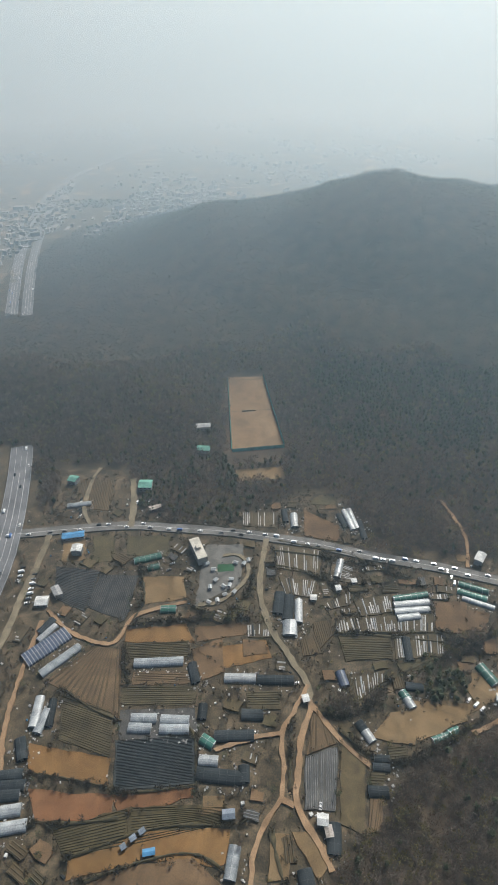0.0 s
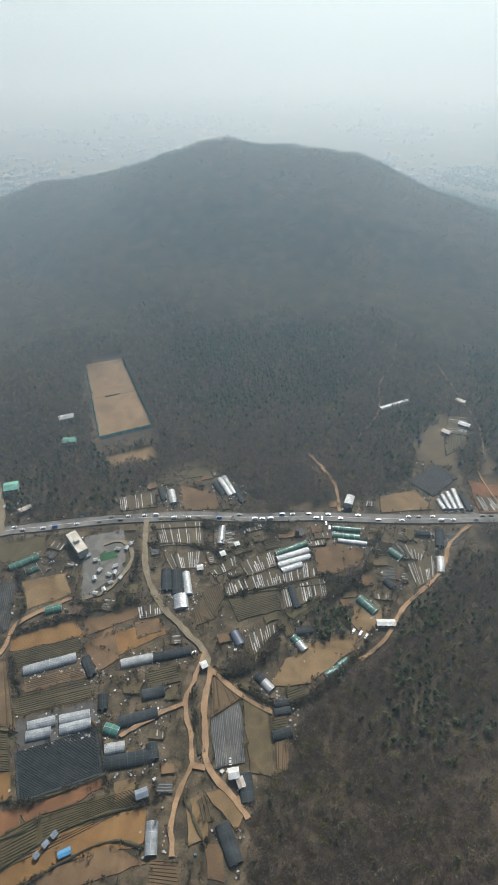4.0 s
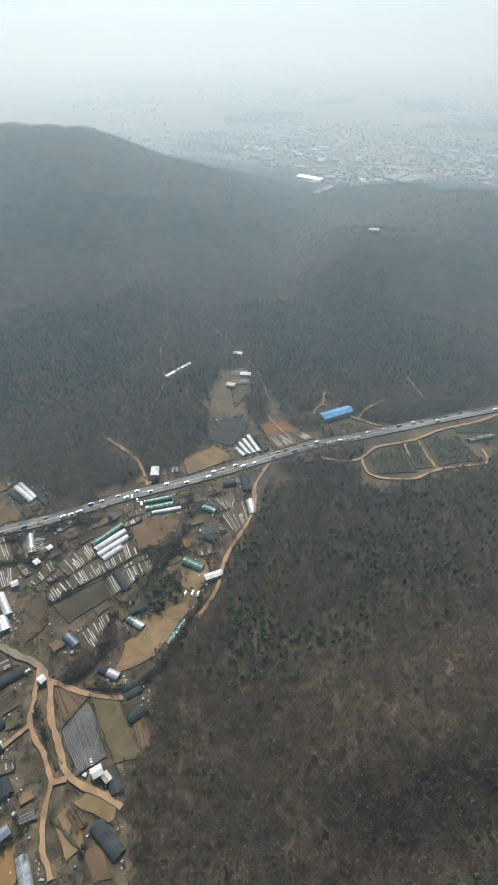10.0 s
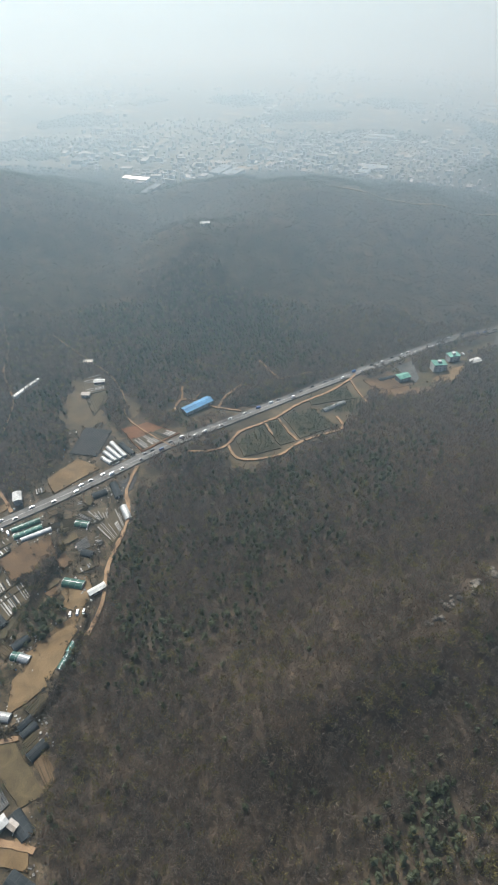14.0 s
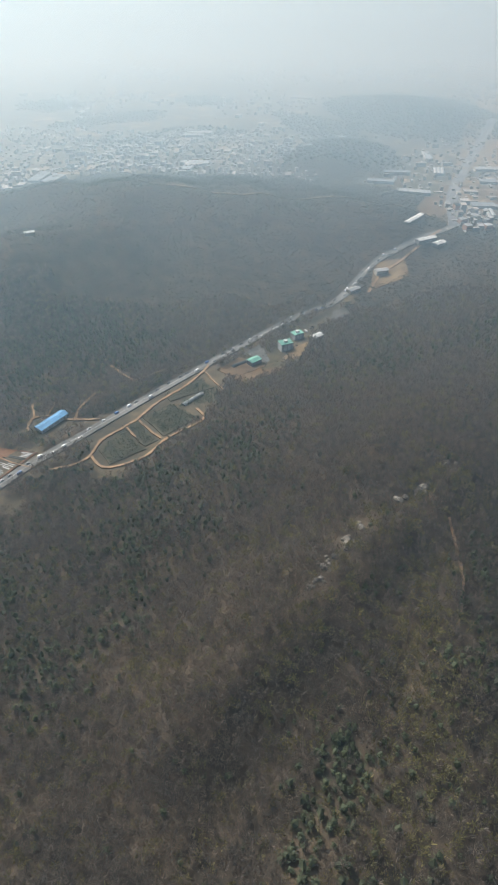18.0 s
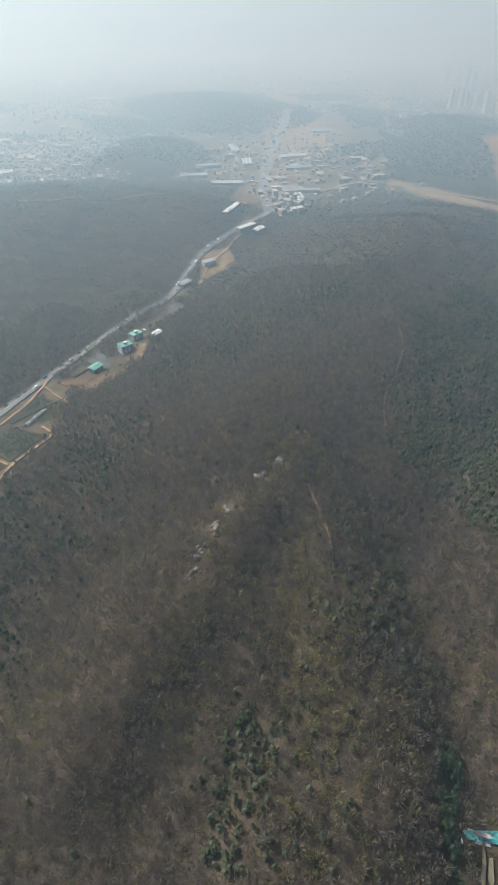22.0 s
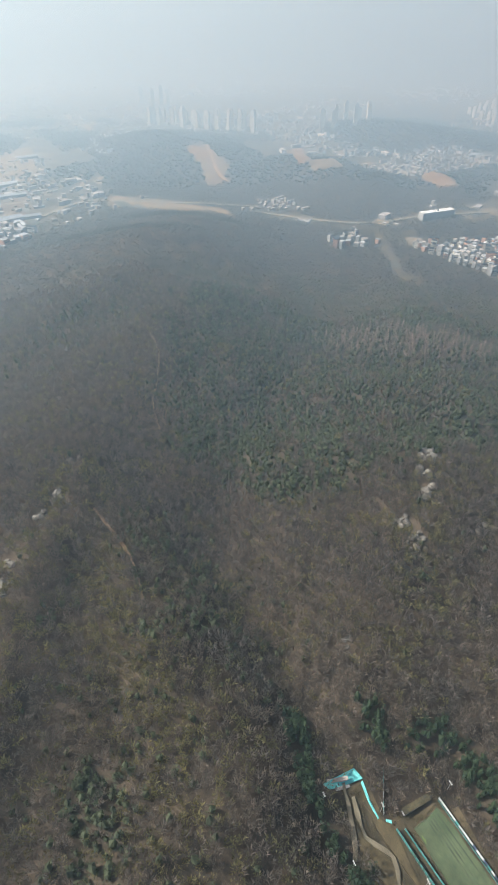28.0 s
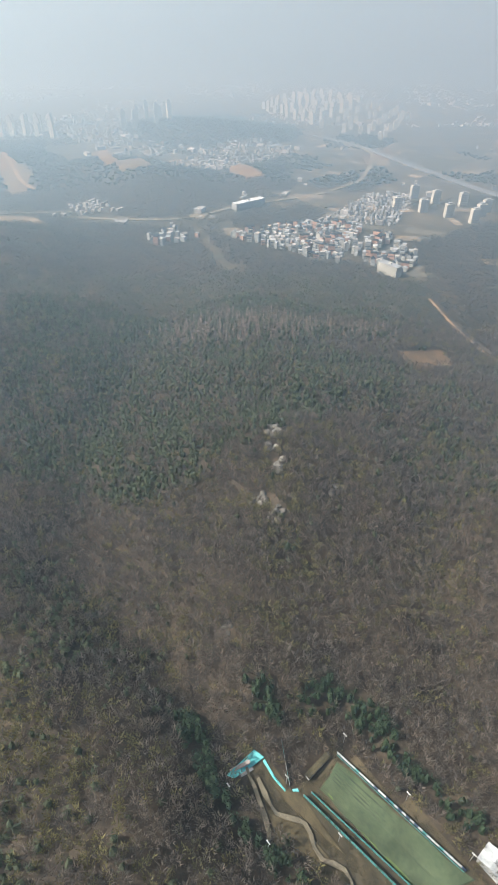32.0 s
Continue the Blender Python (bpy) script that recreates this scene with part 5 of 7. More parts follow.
greenhouse("green", 9, (-105.1, 355.0), (-81.2, 362.5))
greenhouse("green", 8, (-91.5, 346.9), (-81.1, 349.6))
greenhouse("green", 9, (-74.1, 302.0), (-61.3, 302.5))
greenhouse("dark", 11, (51.9, 142.5), (50.2, 125.7))
greenhouse("dark", 9, (76.2, 160.5), (89.1, 160.1))
greenhouse("dark", 7, (81.8, 175.7), (92.8, 175.0))
greenhouse("dark", 7, (83.5, 181.2), (93.9, 180.4))
greenhouse("dark", 8, (76.9, 206.2), (80.6, 199.8))
greenhouse("white", 8, (80.6, 199.8), (84.7, 192.1))
greenhouse("green", 8, (113.4, 227.3), (115.1, 223.8))
greenhouse("clear", 8, (115.1, 223.8), (117.8, 216.1))
greenhouse("green", 10, (176.4, 250.1), (183.9, 234.3))
greenhouse("green", 6, (127.6, 193.6), (131.9, 195.1))
greenhouse("green", 6, (133.5, 195.1), (137.9, 197.0))
greenhouse("green", 6, (140.1, 199.0), (144.5, 200.6))
greenhouse("white", 7, (95.9, 422.2), (101.5, 394.6))
greenhouse("white", 7, (100.7, 423.7), (105.1, 396.1))
greenhouse("dark", 7, (89.5, 416.5), (94.3, 397.7))
greenhouse("dark", 7, (108.4, 406.9), (110.6, 382.7))
greenhouse("dark", 7, (35.4, 422.6), (36.3, 405.8))
greenhouse("white", 9, (44.8, 416.8), (44.7, 398.0))
greenhouse("clear", 8, (-185.2, 429.2), (-161.9, 433.4))
greenhouse("dark", 11, (26.9, 319.3), (24.0, 297.4))
greenhouse("dark", 11, (34.5, 316.3), (31.6, 291.4))
greenhouse("white", 8, (42.3, 311.8), (40.9, 288.8))
greenhouse("clear", 14, (33.8, 290.5), (33.1, 276.7))
greenhouse("clear", 8, (84.2, 356.5), (78.1, 336.1))
greenhouse("green", 7, (123.7, 312.7), (154.0, 317.8))
greenhouse("white", 8, (122.5, 306.2), (152.9, 309.5))
greenhouse("white", 8, (121.7, 299.6), (151.6, 302.1))
greenhouse("white", 8, (123.0, 293.0), (141.9, 295.5))
greenhouse("dark", 8, (125.4, 274.4), (124.1, 254.0))
greenhouse("green", 7, (184.0, 329.4), (207.3, 320.0))
greenhouse("green", 7, (180.5, 321.4), (203.5, 312.2))
greenhouse("clear", 6, (182.8, 313.7), (206.7, 303.3))
greenhouse("navy", 9, (68.9, 245.0), (71.5, 232.7))
greenhouse("dark", 8, (116.5, 233.4), (128.9, 231.8))
greenhouse("green", 9, (223.8, 291.2), (229.0, 280.3))
greenhouse("dark", 9, (254.8, 304.0), (267.3, 299.0))
greenhouse("dark", 9, (278.3, 301.8), (268.9, 283.5))
greenhouse("white", 8, (263.2, 272.2), (255.2, 256.5))
greenhouse("white", 6, (297.4, 338.5), (296.8, 324.6))
greenhouse("white", 6, (304.7, 342.9), (302.4, 323.2))
greenhouse("white", 6, (311.7, 345.6), (307.6, 322.0))
greenhouse("white", 6, (319.4, 348.1), (312.8, 320.8))
greenhouse("dark", 7, (323.8, 338.9), (319.7, 317.2))
greenhouse("clear", 9, (303.4, 487.7), (342.3, 494.5))
greenhouse("clear", 9, (-8.3, 130.7), (-11.3, 113.7))
greenhouse("dark", 11, (32.0, 118.4), (35.7, 96.6))
greenhouse("dark", 8, (-43.6, 252.3), (-39.6, 236.2))
greenhouse("dark", 8, (205.4, 261.8), (208.7, 252.4))
greenhouse("clear", 7, (493.3, 197.4), (521.1, 187.0))
greenhouse("dark", 7, (586.5, 177.2), (606.2, 164.7))
greenhouse("dark", 8, (-33.0, 219.4), (-33.6, 208.2))

# sheds
shed("blue", 11, 4, (401.9, 321.0), (437.5, 312.6))
shed("white", 9, 6, (-159.7, 362.6), (-159.7, 371.0))
shed("bluedark", 7, 3.5, (-178.0, 384.1), (-158.3, 387.8))
shed("hotel", 9, 8, (-51.9, 376.6), (-41.7, 352.2))
shed("greenroof", 12, 6, (-115.8, 457.8), (-102.5, 457.8))
shed("white", 7, 6, (207.1, 350.3), (213.8, 359.6))
shed("greenroof", 9, 5, (-192.3, 468.8), (-183.7, 466.1))
shed("bluegrey", 5, 3, (-16.1, 146.9), (-9.1, 147.5))
shed("white", 6, 4, (42.0, 143.8), (48.2, 143.1))
shed("white", 5, 3, (39.1, 222.1), (43.2, 223.0))
shed("greyroof", 6, 4, (-168.8, 323.4), (-162.5, 314.3))
shed("white", 5, 3, (75.7, 322.6), (79.2, 323.2))
shed("white", 5, 3, (52.7, 313.0), (57.5, 312.4))
shed("white", 4, 3, (90.1, 330.6), (94.2, 331.2))
shed("white", 5, 3, (180.1, 223.6), (193.5, 219.8))
shed("white", 9, 3, (-180.8, 309.0), (-170.8, 309.5))
shed("greyroof", 8, 5, (-63.1, 560.1), (-46.3, 562.1))
shed("greenroof", 9, 4, (-59.2, 522.2), (-44.8, 520.5))
shed("greenbox", 12, 9, (644.3, 135.9), (655.3, 124.3))
shed("greenbox", 10, 7, (675.8, 128.8), (687.0, 119.7))
shed("greenroof", 10, 6, (596.2, 158.2), (609.2, 151.1))
shed("white", 8, 5, (677.1, 102.6), (691.0, 94.9))
shed("greyroof", 9, 5, (830.8, 90.9), (847.3, 79.8))
shed("white", 10, 6, (1023.3, 21.2), (1051.6, -4.2))
shed("greyroof", 10, 6, (900.8, 65.8), (913.1, 50.2))
shed("white", 9, 5, (1073.9, 49.1), (1128.7, 30.2))
shed("white", 12, 6, (1027.7, -7.1), (1046.4, -19.6))
shed("white", 8, 5, (716.3, 559.2), (726.5, 549.4))
shed("dugout", 2.4, 2.6, (128.0, -202.5), (129.1, -219.0))
shed("white", 12, 5, (42.7, -244.6), (42.9, -253.7))
shed("slab", 16, 14, (1023.7, -840.4), (1024.6, -917.6))
shed("apt", 14, 16, (608.3, -815.2), (570.2, -815.1))
shed("tin", 4, 3, (47.9, 140.3), (48.7, 134.5))
shed("blue", 3, 2.4, (-62.5, 127.0), (-56.0, 128.0))
shed("bluegrey", 2.4, 2.2, (-76.1, 129.6), (-74.0, 131.1))
shed("bluegrey", 2.4, 2.2, (-71.2, 134.0), (-68.7, 135.8))
shed("bluegrey", 2.4, 2.2, (-66.3, 137.6), (-63.8, 139.4))
shed("tin", 5, 3, (-100.7, 423.1), (-89.7, 427.3))
shed("tin", 6, 3, (399.5, 481.8), (406.5, 473.3))
shed("white", 6, 3, (380.2, 441.6), (388.6, 432.7))
shed("tin", 6, 3, (354.9, 434.1), (360.2, 426.5))

# roads
road("asphalt", 11, (-255.6, 386.4), (-208.4, 391.6), (-182.0, 395.4), (-117.1, 401.5), (-77.9, 398.3), (-22.5, 392.9), (15.7, 386.0), (63.6, 376.3), (109.3, 362.1), (163.7, 349.7), (173.9, 347.0), (252.9, 322.7), (319.9, 306.7), (364.3, 294.1), (428.8, 268.6), (542.8, 225.0), (637.1, 186.6), (738.5, 141.2), (795.3, 104.1), (876.7, 87.6), (936.3, 72.7), (1006.4, 38.1), (1099.4, -9.2), (1190.0, -38.8))
road("highway", 24, (-261.2, 525.4), (-248.5, 471.6), (-235.7, 411.2), (-228.3, 362.6), (-226.2, 308.4), (-232.4, 255.1))
road("highway", 20, (-399.6, 895.8), (-497.4, 1258.8), (-569.0, 1649.5), (-580.3, 1930.6), (-511.6, 2252.7), (-411.5, 2546.6))
road("highway", 18, (-372.1, 893.5), (-456.3, 1214.8), (-532.1, 1601.2), (-547.6, 1906.8))
road("lane", 4.8, (16.8, 383.8), (10.7, 345.5), (10.2, 314.2), (17.1, 285.8), (30.5, 259.9), (43.8, 234.0), (43.7, 223.0))
road("dirt", 4.0, (43.8, 234.0), (31.9, 213.7), (23.1, 198.4), (22.8, 175.9), (20.4, 157.0), (10.1, 142.7), (3.0, 127.8), (1.0, 109.9))
road("dirt", 4.8, (43.7, 223.0), (45.1, 216.2), (36.8, 198.3), (32.3, 172.3), (30.0, 155.4), (35.9, 141.0), (44.6, 126.1), (48.5, 117.5))
road("dirt", 4.8, (20.4, 157.0), (29.1, 152.8))
road("dirt", 4.0, (45.7, 218.7), (65.2, 190.6), (80.1, 176.8))
road("lane", 5.6, (-192.0, 387.9), (-192.3, 352.3), (-195.5, 314.3), (-196.5, 275.2), (-205.0, 240.9))
road("dirt", 4.0, (-169.0, 301.4), (-143.1, 279.4), (-108.3, 270.0), (-94.5, 295.8), (-53.4, 309.5))
road("dirt", 4.0, (-163.8, 172.6), (-171.7, 208.4), (-172.4, 245.5), (-170.8, 291.3))
road("dirt", 4.0, (23.1, 198.4), (-0.4, 194.5), (-23.4, 187.0))
road("lane", 6.4, (-115.6, 399.2), (-118.9, 440.1), (-125.2, 471.5))
road("lane", 4.0, (-156.3, 403.1), (-167.5, 427.5), (-168.5, 471.5), (-163.1, 490.1))
road("lane", 3.2, (-43.6, 307.2), (-26.9, 309.5), (-7.9, 326.4), (-0.5, 345.5), (-8.4, 362.4), (-24.1, 362.4))
road("dirt", 4.0, (197.8, 347.3), (206.7, 381.2), (203.3, 410.6), (197.1, 435.6))
road("dirt", 4.0, (309.5, 300.8), (280.0, 284.5), (261.0, 262.0), (244.4, 251.2), (208.8, 233.0), (180.1, 209.2), (154.6, 197.9))
road("dirt", 2.2, (355.1, 290.8), (352.1, 305.1), (358.2, 363.7), (383.3, 395.6), (401.0, 433.8), (406.5, 473.3), (412.4, 552.8))
road("dirt", 2.2, (255.6, 445.4), (299.2, 483.6), (323.3, 532.8), (358.2, 570.3), (390.6, 626.4))
road("dirt", 4.8, (1105.8, -8.7), (969.4, 32.1), (903.5, 57.4), (842.0, 63.4))
road("highway", 24, (1146.7, -31.2), (1358.1, -7.7), (1611.0, -13.2), (1848.8, -31.1), (2170.4, -54.1))
road("lane", 12.0, (1322.4, -123.3), (1409.0, -228.4), (1362.2, -335.1), (1296.1, -454.4), (1223.3, -572.3))
road("lane", 12.0, (1190.3, -547.4), (1089.6, -656.9), (1043.2, -747.4), (1041.3, -876.8), (1007.5, -1060.9), (1032.7, -1237.8))
road("dirt", 10.0, (1775.9, -633.0), (1532.1, -584.7), (1448.5, -584.7))
road("highway", 26, (1518.7, -1555.0), (1299.7, -1530.0), (1081.4, -1469.1), (895.0, -1409.6), (732.9, -1370.2))
road("lane", 10.0, (1032.7, -1237.8), (1240.8, -1501.3), (1518.7, -1555.0))
road("dirt", 4.8, (485.8, -781.0), (413.8, -733.3), (352.1, -705.1), (316.6, -698.3))
road("lane", 2.0, (144.1, -180.3), (125.2, -178.0), (112.8, -186.5), (102.9, -183.0), (96.1, -182.2), (86.9, -188.7), (78.9, -186.1))
road("lane", 2.0, (152.6, -179.3), (141.5, -176.2), (126.5, -171.4), (117.5, -166.8))
road("lane", 6.4, (1153.6, 849.0), (1040.6, 507.7), (1080.1, 300.7), (1171.4, 149.4), (1167.7, 7.8))

road("dirt", 3.2, (397.9, 332.5), (417.7, 340.5), (428.6, 325.2), (430.7, 303.8), (442.9, 272.9))
road("dirt", 2.6, (419.1, 339.0), (439.0, 357.2))
road("dirt", 2.0, (429.1, 328.5), (452.1, 335.6))
road("dirt", 3.4, (432.6, 297.9), (455.1, 304.4), (483.9, 304.2))
road("dirt", 3.6, (539.5, 317.1), (530.0, 297.0), (521.0, 275.6))
road("dirt", 2.2, (521.0, 275.6), (535.2, 265.9), (556.7, 252.4))
road("dirt", 3.4, (354.8, 276.5), (369.7, 257.5), (387.7, 248.8), (411.2, 251.4), (435.2, 241.5), (456.1, 233.4), (488.5, 228.0), (530.0, 212.8), (567.2, 206.4), (582.5, 206.9))
road("dirt", 3.4, (387.7, 248.8), (377.4, 231.7), (378.3, 219.3), (391.6, 202.9), (405.0, 193.2), (430.5, 187.6), (461.3, 169.6), (475.5, 163.7), (491.1, 180.4))
road("dirt", 2.8, (454.4, 231.1), (441.5, 210.9), (431.0, 191.4))
road("dirt", 2.8, (438.6, 236.4), (425.9, 219.1))
road("dirt", 2.4, (567.8, 205.4), (550.9, 186.3), (533.0, 164.3))

road("dirt", 1.8, (641.8, -193.2), (600.3, -193.6), (553.0, -180.3), (515.1, -165.4), (465.0, -160.0))
road("dirt", 1.8, (374.5, -87.2), (341.7, -98.5), (315.6, -103.3), (284.0, -102.9))

# banks
bank(3, (221.0, 308.2), (196.8, 277.6), (165.6, 263.4), (129.1, 250.2), (104.6, 237.2), (83.4, 216.6), (63.6, 209.8), (48.2, 216.1))
bank(2.5, (26.0, 381.5), (66.2, 370.7), (94.2, 363.2), (112.2, 349.8), (153.7, 325.4))
bank(2.5, (18.2, 351.7), (47.2, 345.0), (78.6, 326.6), (100.4, 329.2))
bank(2, (70.5, 279.8), (128.3, 273.9), (178.4, 268.0))
bank(3, (29.6, 208.3), (27.6, 186.9), (26.5, 162.0))
bank(3, (13.4, 139.6), (16.3, 124.9), (20.5, 109.7))
bank(1.8, (-107.6, 124.8), (-65.8, 138.8), (-38.5, 142.3), (-10.7, 141.9), (-0.3, 145.9))
bank(1.8, (-100.3, 111.7), (-63.4, 123.3), (-33.8, 127.2), (-13.4, 118.1))
bank(1.6, (-145.3, 172.6), (-118.4, 169.1), (-91.4, 163.7))
bank(1.6, (-87.9, 160.3), (-62.0, 161.6), (-34.4, 165.3))
bank(1.8, (-89.8, 207.2), (-114.3, 216.7), (-138.9, 232.7))
bank(2.2, (-99.5, 352.3), (-89.7, 314.3), (-96.1, 291.3))
bank(2.5, (-48.3, 305.4), (-24.1, 298.0), (-0.5, 317.2), (3.6, 345.5))
bank(2, (-97.1, 270.0), (-95.0, 250.3), (-89.6, 234.1))
bank(1.6, (-104.3, 284.8), (-65.8, 291.3), (-0.5, 294.0))
bank(2, (-133.0, 144.6), (-111.6, 143.1), (-80.9, 146.1))
bank(2, (-41.9, 202.4), (-37.3, 194.6), (-33.9, 163.9))
bank(2.5, (62.8, 202.2), (83.1, 183.0), (109.2, 181.1), (139.5, 194.3), (168.2, 210.3))
bank(2, (81.9, 181.4), (102.0, 177.6), (144.5, 196.8))
bank(2, (91.1, 280.4), (118.3, 279.3), (159.0, 277.7), (180.5, 259.9))
bank(2, (20.6, 369.3), (62.3, 362.2), (102.5, 351.9), (152.3, 345.2))
bank(2, (-106.8, 407.0), (-50.6, 402.9), (-0.5, 395.1))

allotments()

# tall blocks and towns
town(210, 0.72, (903.0, -727.9), (859.9, -918.1), (780.1, -961.3), (670.1, -785.9))
town(140, 0.72, (859.9, -918.1), (937.5, -1152.2), (869.7, -1236.9), (750.8, -1025.9))
town(60, 0.8, (728.4, -846.2), (724.1, -977.6), (591.7, -907.0), (576.2, -815.4))
town(18, 0.8, (965.7, -585.2), (1009.6, -672.4), (928.8, -695.0), (912.3, -610.8))
town(12, 1.0, (1282.1, -576.0), (1280.3, -640.9), (1171.5, -664.1), (1192.0, -584.8))
town(60, 1.2, (-374.2, 1320.1), (-335.8, 1794.1), (-88.2, 1866.9), (-123.0, 1153.9))
town(40, 1.2, (-508.6, 1149.9), (-584.0, 1440.6), (-557.6, 1946.8), (-457.4, 1434.9))
town(30, 1.6, (896.3, 1007.4), (1153.4, 1019.3), (1296.6, 865.6), (1031.5, 897.4))
town(120, 1.6, (972.4, 1605.8), (1571.5, 1377.2), (1779.3, 565.1), (1171.5, 833.5))
town(90, 1.4, (1243.6, 898.1), (1777.1, 800.6), (1657.2, 306.8), (1356.1, 287.3))
town(34, 1.2, (1084.5, 71.1), (1313.7, 9.1), (1261.7, -95.1), (1113.6, 2.3))
town(40, 1.2, (1078.8, 46.5), (1311.5, -27.2), (1219.6, -119.2), (1102.4, -32.3))
town(40, 1.6, (1403.4, 189.6), (1889.8, 83.5), (1860.4, -208.6), (1281.0, -121.7))
town(40, 1.4, (1913.3, -291.2), (2886.7, -698.7), (2412.4, -696.0), (1812.7, -370.6))
town(50, 1.4, (2220.2, -777.4), (2502.8, -1219.3), (1826.1, -1259.2), (1774.6, -958.4))
town(40, 1.3, (1441.2, -913.2), (1599.0, -1293.8), (1384.3, -1379.2), (1296.5, -1023.2))
apartments(40, 46, (2295.1, -574.5), (2000.0, -892.0), (2111.7, -940.0), (2452.4, -621.7))
apartments(6, 60, (2710, -650), (2690, -800), (2760, -800), (2780, -650))
apartments(14, 50, (1911.1, -1048.3), (1842.1, -1232.8), (2094.1, -1383.1), (2003.1, -1104.8))
apartments(60, 30, (2084.9, -1769.4), (1635.1, -1633.2), (1927.0, -2301.1), (2275.2, -2210.4))
apartments(40, 24, (1635.1, -1633.2), (1281.9, -1654.5), (1520, -2050), (1927.0, -2301.1))
tower(42, (818.6, -1110.9))
tower(45, (851.3, -1207.8))
tower(42, (774.4, -1140.2))
tower(45, (794.2, -1208.2))
tower(42, (720.2, -1151.8))
tower(45, (747.6, -1239.2))
tower(45, (664.2, -1156.7))
tower(40, (681.7, -1206.0))
tower(40, (692.5, -1242.5))
works(60, 18, (1413.2, 153.1))
works(60, 18, (1503.5, 131.4))
works(70, 20, (1679.3, 84.5))
works(50, 24, (1546.5, 40.1))
works(70, 22, (1610.5, -70.2))
works(60, 20, (1504.8, -83.2))
works(46, 26, (1318.1, -70.2))
works(40, 16, (1321.6, -108.8))
works(40, 16, (1268.1, -86.3))
works(60, 16, (1892.8, -145.2))
works(70, 20, (1348.2, 71.1))
works(60, 22, (985.1, 981.4))
works(60, 14, (879.3, 830.4))
works(70, 26, (1168.3, 885.6))
works(60, 30, (1163.7, 844.2))
works(70, 26, (1410.0, 608.9))
works(70, 20, (1718.2, 735.8))
works(70, 26, (1375.7, 606.7))
works(80, 26, (2369.1, 621.5))
works(60, 16, (1681.5, 738.8))
works(50, 18, (1450.5, -1315.6))


# ---- the far plain ----
def far_plain():
    """Roofs of the far towns, and the plots between them."""
    rng = random.Random(5)
    while len(FAR_HOUSES) < 8000:
        r, a = 1250 + 3000 * rng.random(), radians(rng.uniform(-34, 164))
        x, y = r * math.sin(a), r * math.cos(a)
        if float(wave(x, y, 150, 0.6)) + 0.3 * float(wave(x, y, 40, 1.0)) < rng.uniform(-0.1, 0.5) or float(ground_height(x, y)) > 4 or (int(x // 3), int(y // 3)) in TAKEN or wooded(np.array([x]), np.array([y]))[0]:
            continue
        big = rng.random() < 0.15
        FAR_HOUSES.append((x, y, rng.uniform(5, 12) * (2.6 if big else 1), rng.uniform(5, 9) * (1.8 if big else 1), rng.choice((3, 4, 6, 9)), 25 * math.sin(x / 400) + rng.choice((20, 110))))
    v, f = [], []
    for x, y, l, w, h, turn in FAR_HOUSES:
        for i in range(-3, 4):
            for j in range(-3, 4):
                TAKEN.add((int(x // 3) + i, int(y // 3) + j))
        c, s, z = math.cos(radians(turn)), math.sin(radians(turn)), float(ground_height(x, y))
        b = len(v)
        for k in (-1.0, h):
            for a, e in ((-l / 2, -w / 2), (l / 2, -w / 2), (l / 2, w / 2), (-l / 2, w / 2)):
                v.append((x + a * c - e * s, y + a * s + e * c, z + k))
        f += [(b + 4, b + 5, b + 6, b + 7), (b, b + 1, b + 5, b + 4), (b + 1, b + 2, b + 6, b + 5), (b + 2, b + 3, b + 7, b + 6), (b + 3, b, b + 4, b + 7)]
    tagged(new("far_town", mesh("far_town", v, f, ROOFS)), "countless pale roofs of towns far off in the haze", "town", kind="stuff")
    rng = random.Random(2)
    v, f = [], []
    while len(f) < 3600:
        r, a = 900 + 2600 * rng.random() ** 0.8, radians(rng.uniform(-34, 164))
        x, y = r * math.sin(a), r * math.cos(a)
        if float(ground_height(x, y)) > 3.5 or wooded(np.array([x]), np.array([y]))[0]:
            continue
        l, w, t = rng.uniform(15, 80), rng.uniform(8, 34), radians(rng.choice((20, 110)) + rng.gauss(0, 14) + 25 * math.sin(x / 400))
        c, s, b = math.cos(t), math.sin(t), len(v)
        z = 0.4 + rng.random() * 1.2
        for p, q in ((-l, -w), (l, -w), (l, w), (-l, w)):
            p, q = p / 2 * rng.uniform(0.85, 1.1), q / 2 * rng.uniform(0.85, 1.1)
            X, Y = x + p * c - q * s, y + p * s + q * c
            v.append((X, Y, float(ground_height(X, Y)) + z))
        f.append((b, b + 1, b + 2, b + 3))
    tagged(new("far_plots", mesh("far_plots", v, f, PLOTS)), "patchwork of brown and tan plots on the far plain", "fields", kind="stuff")


far_plain()

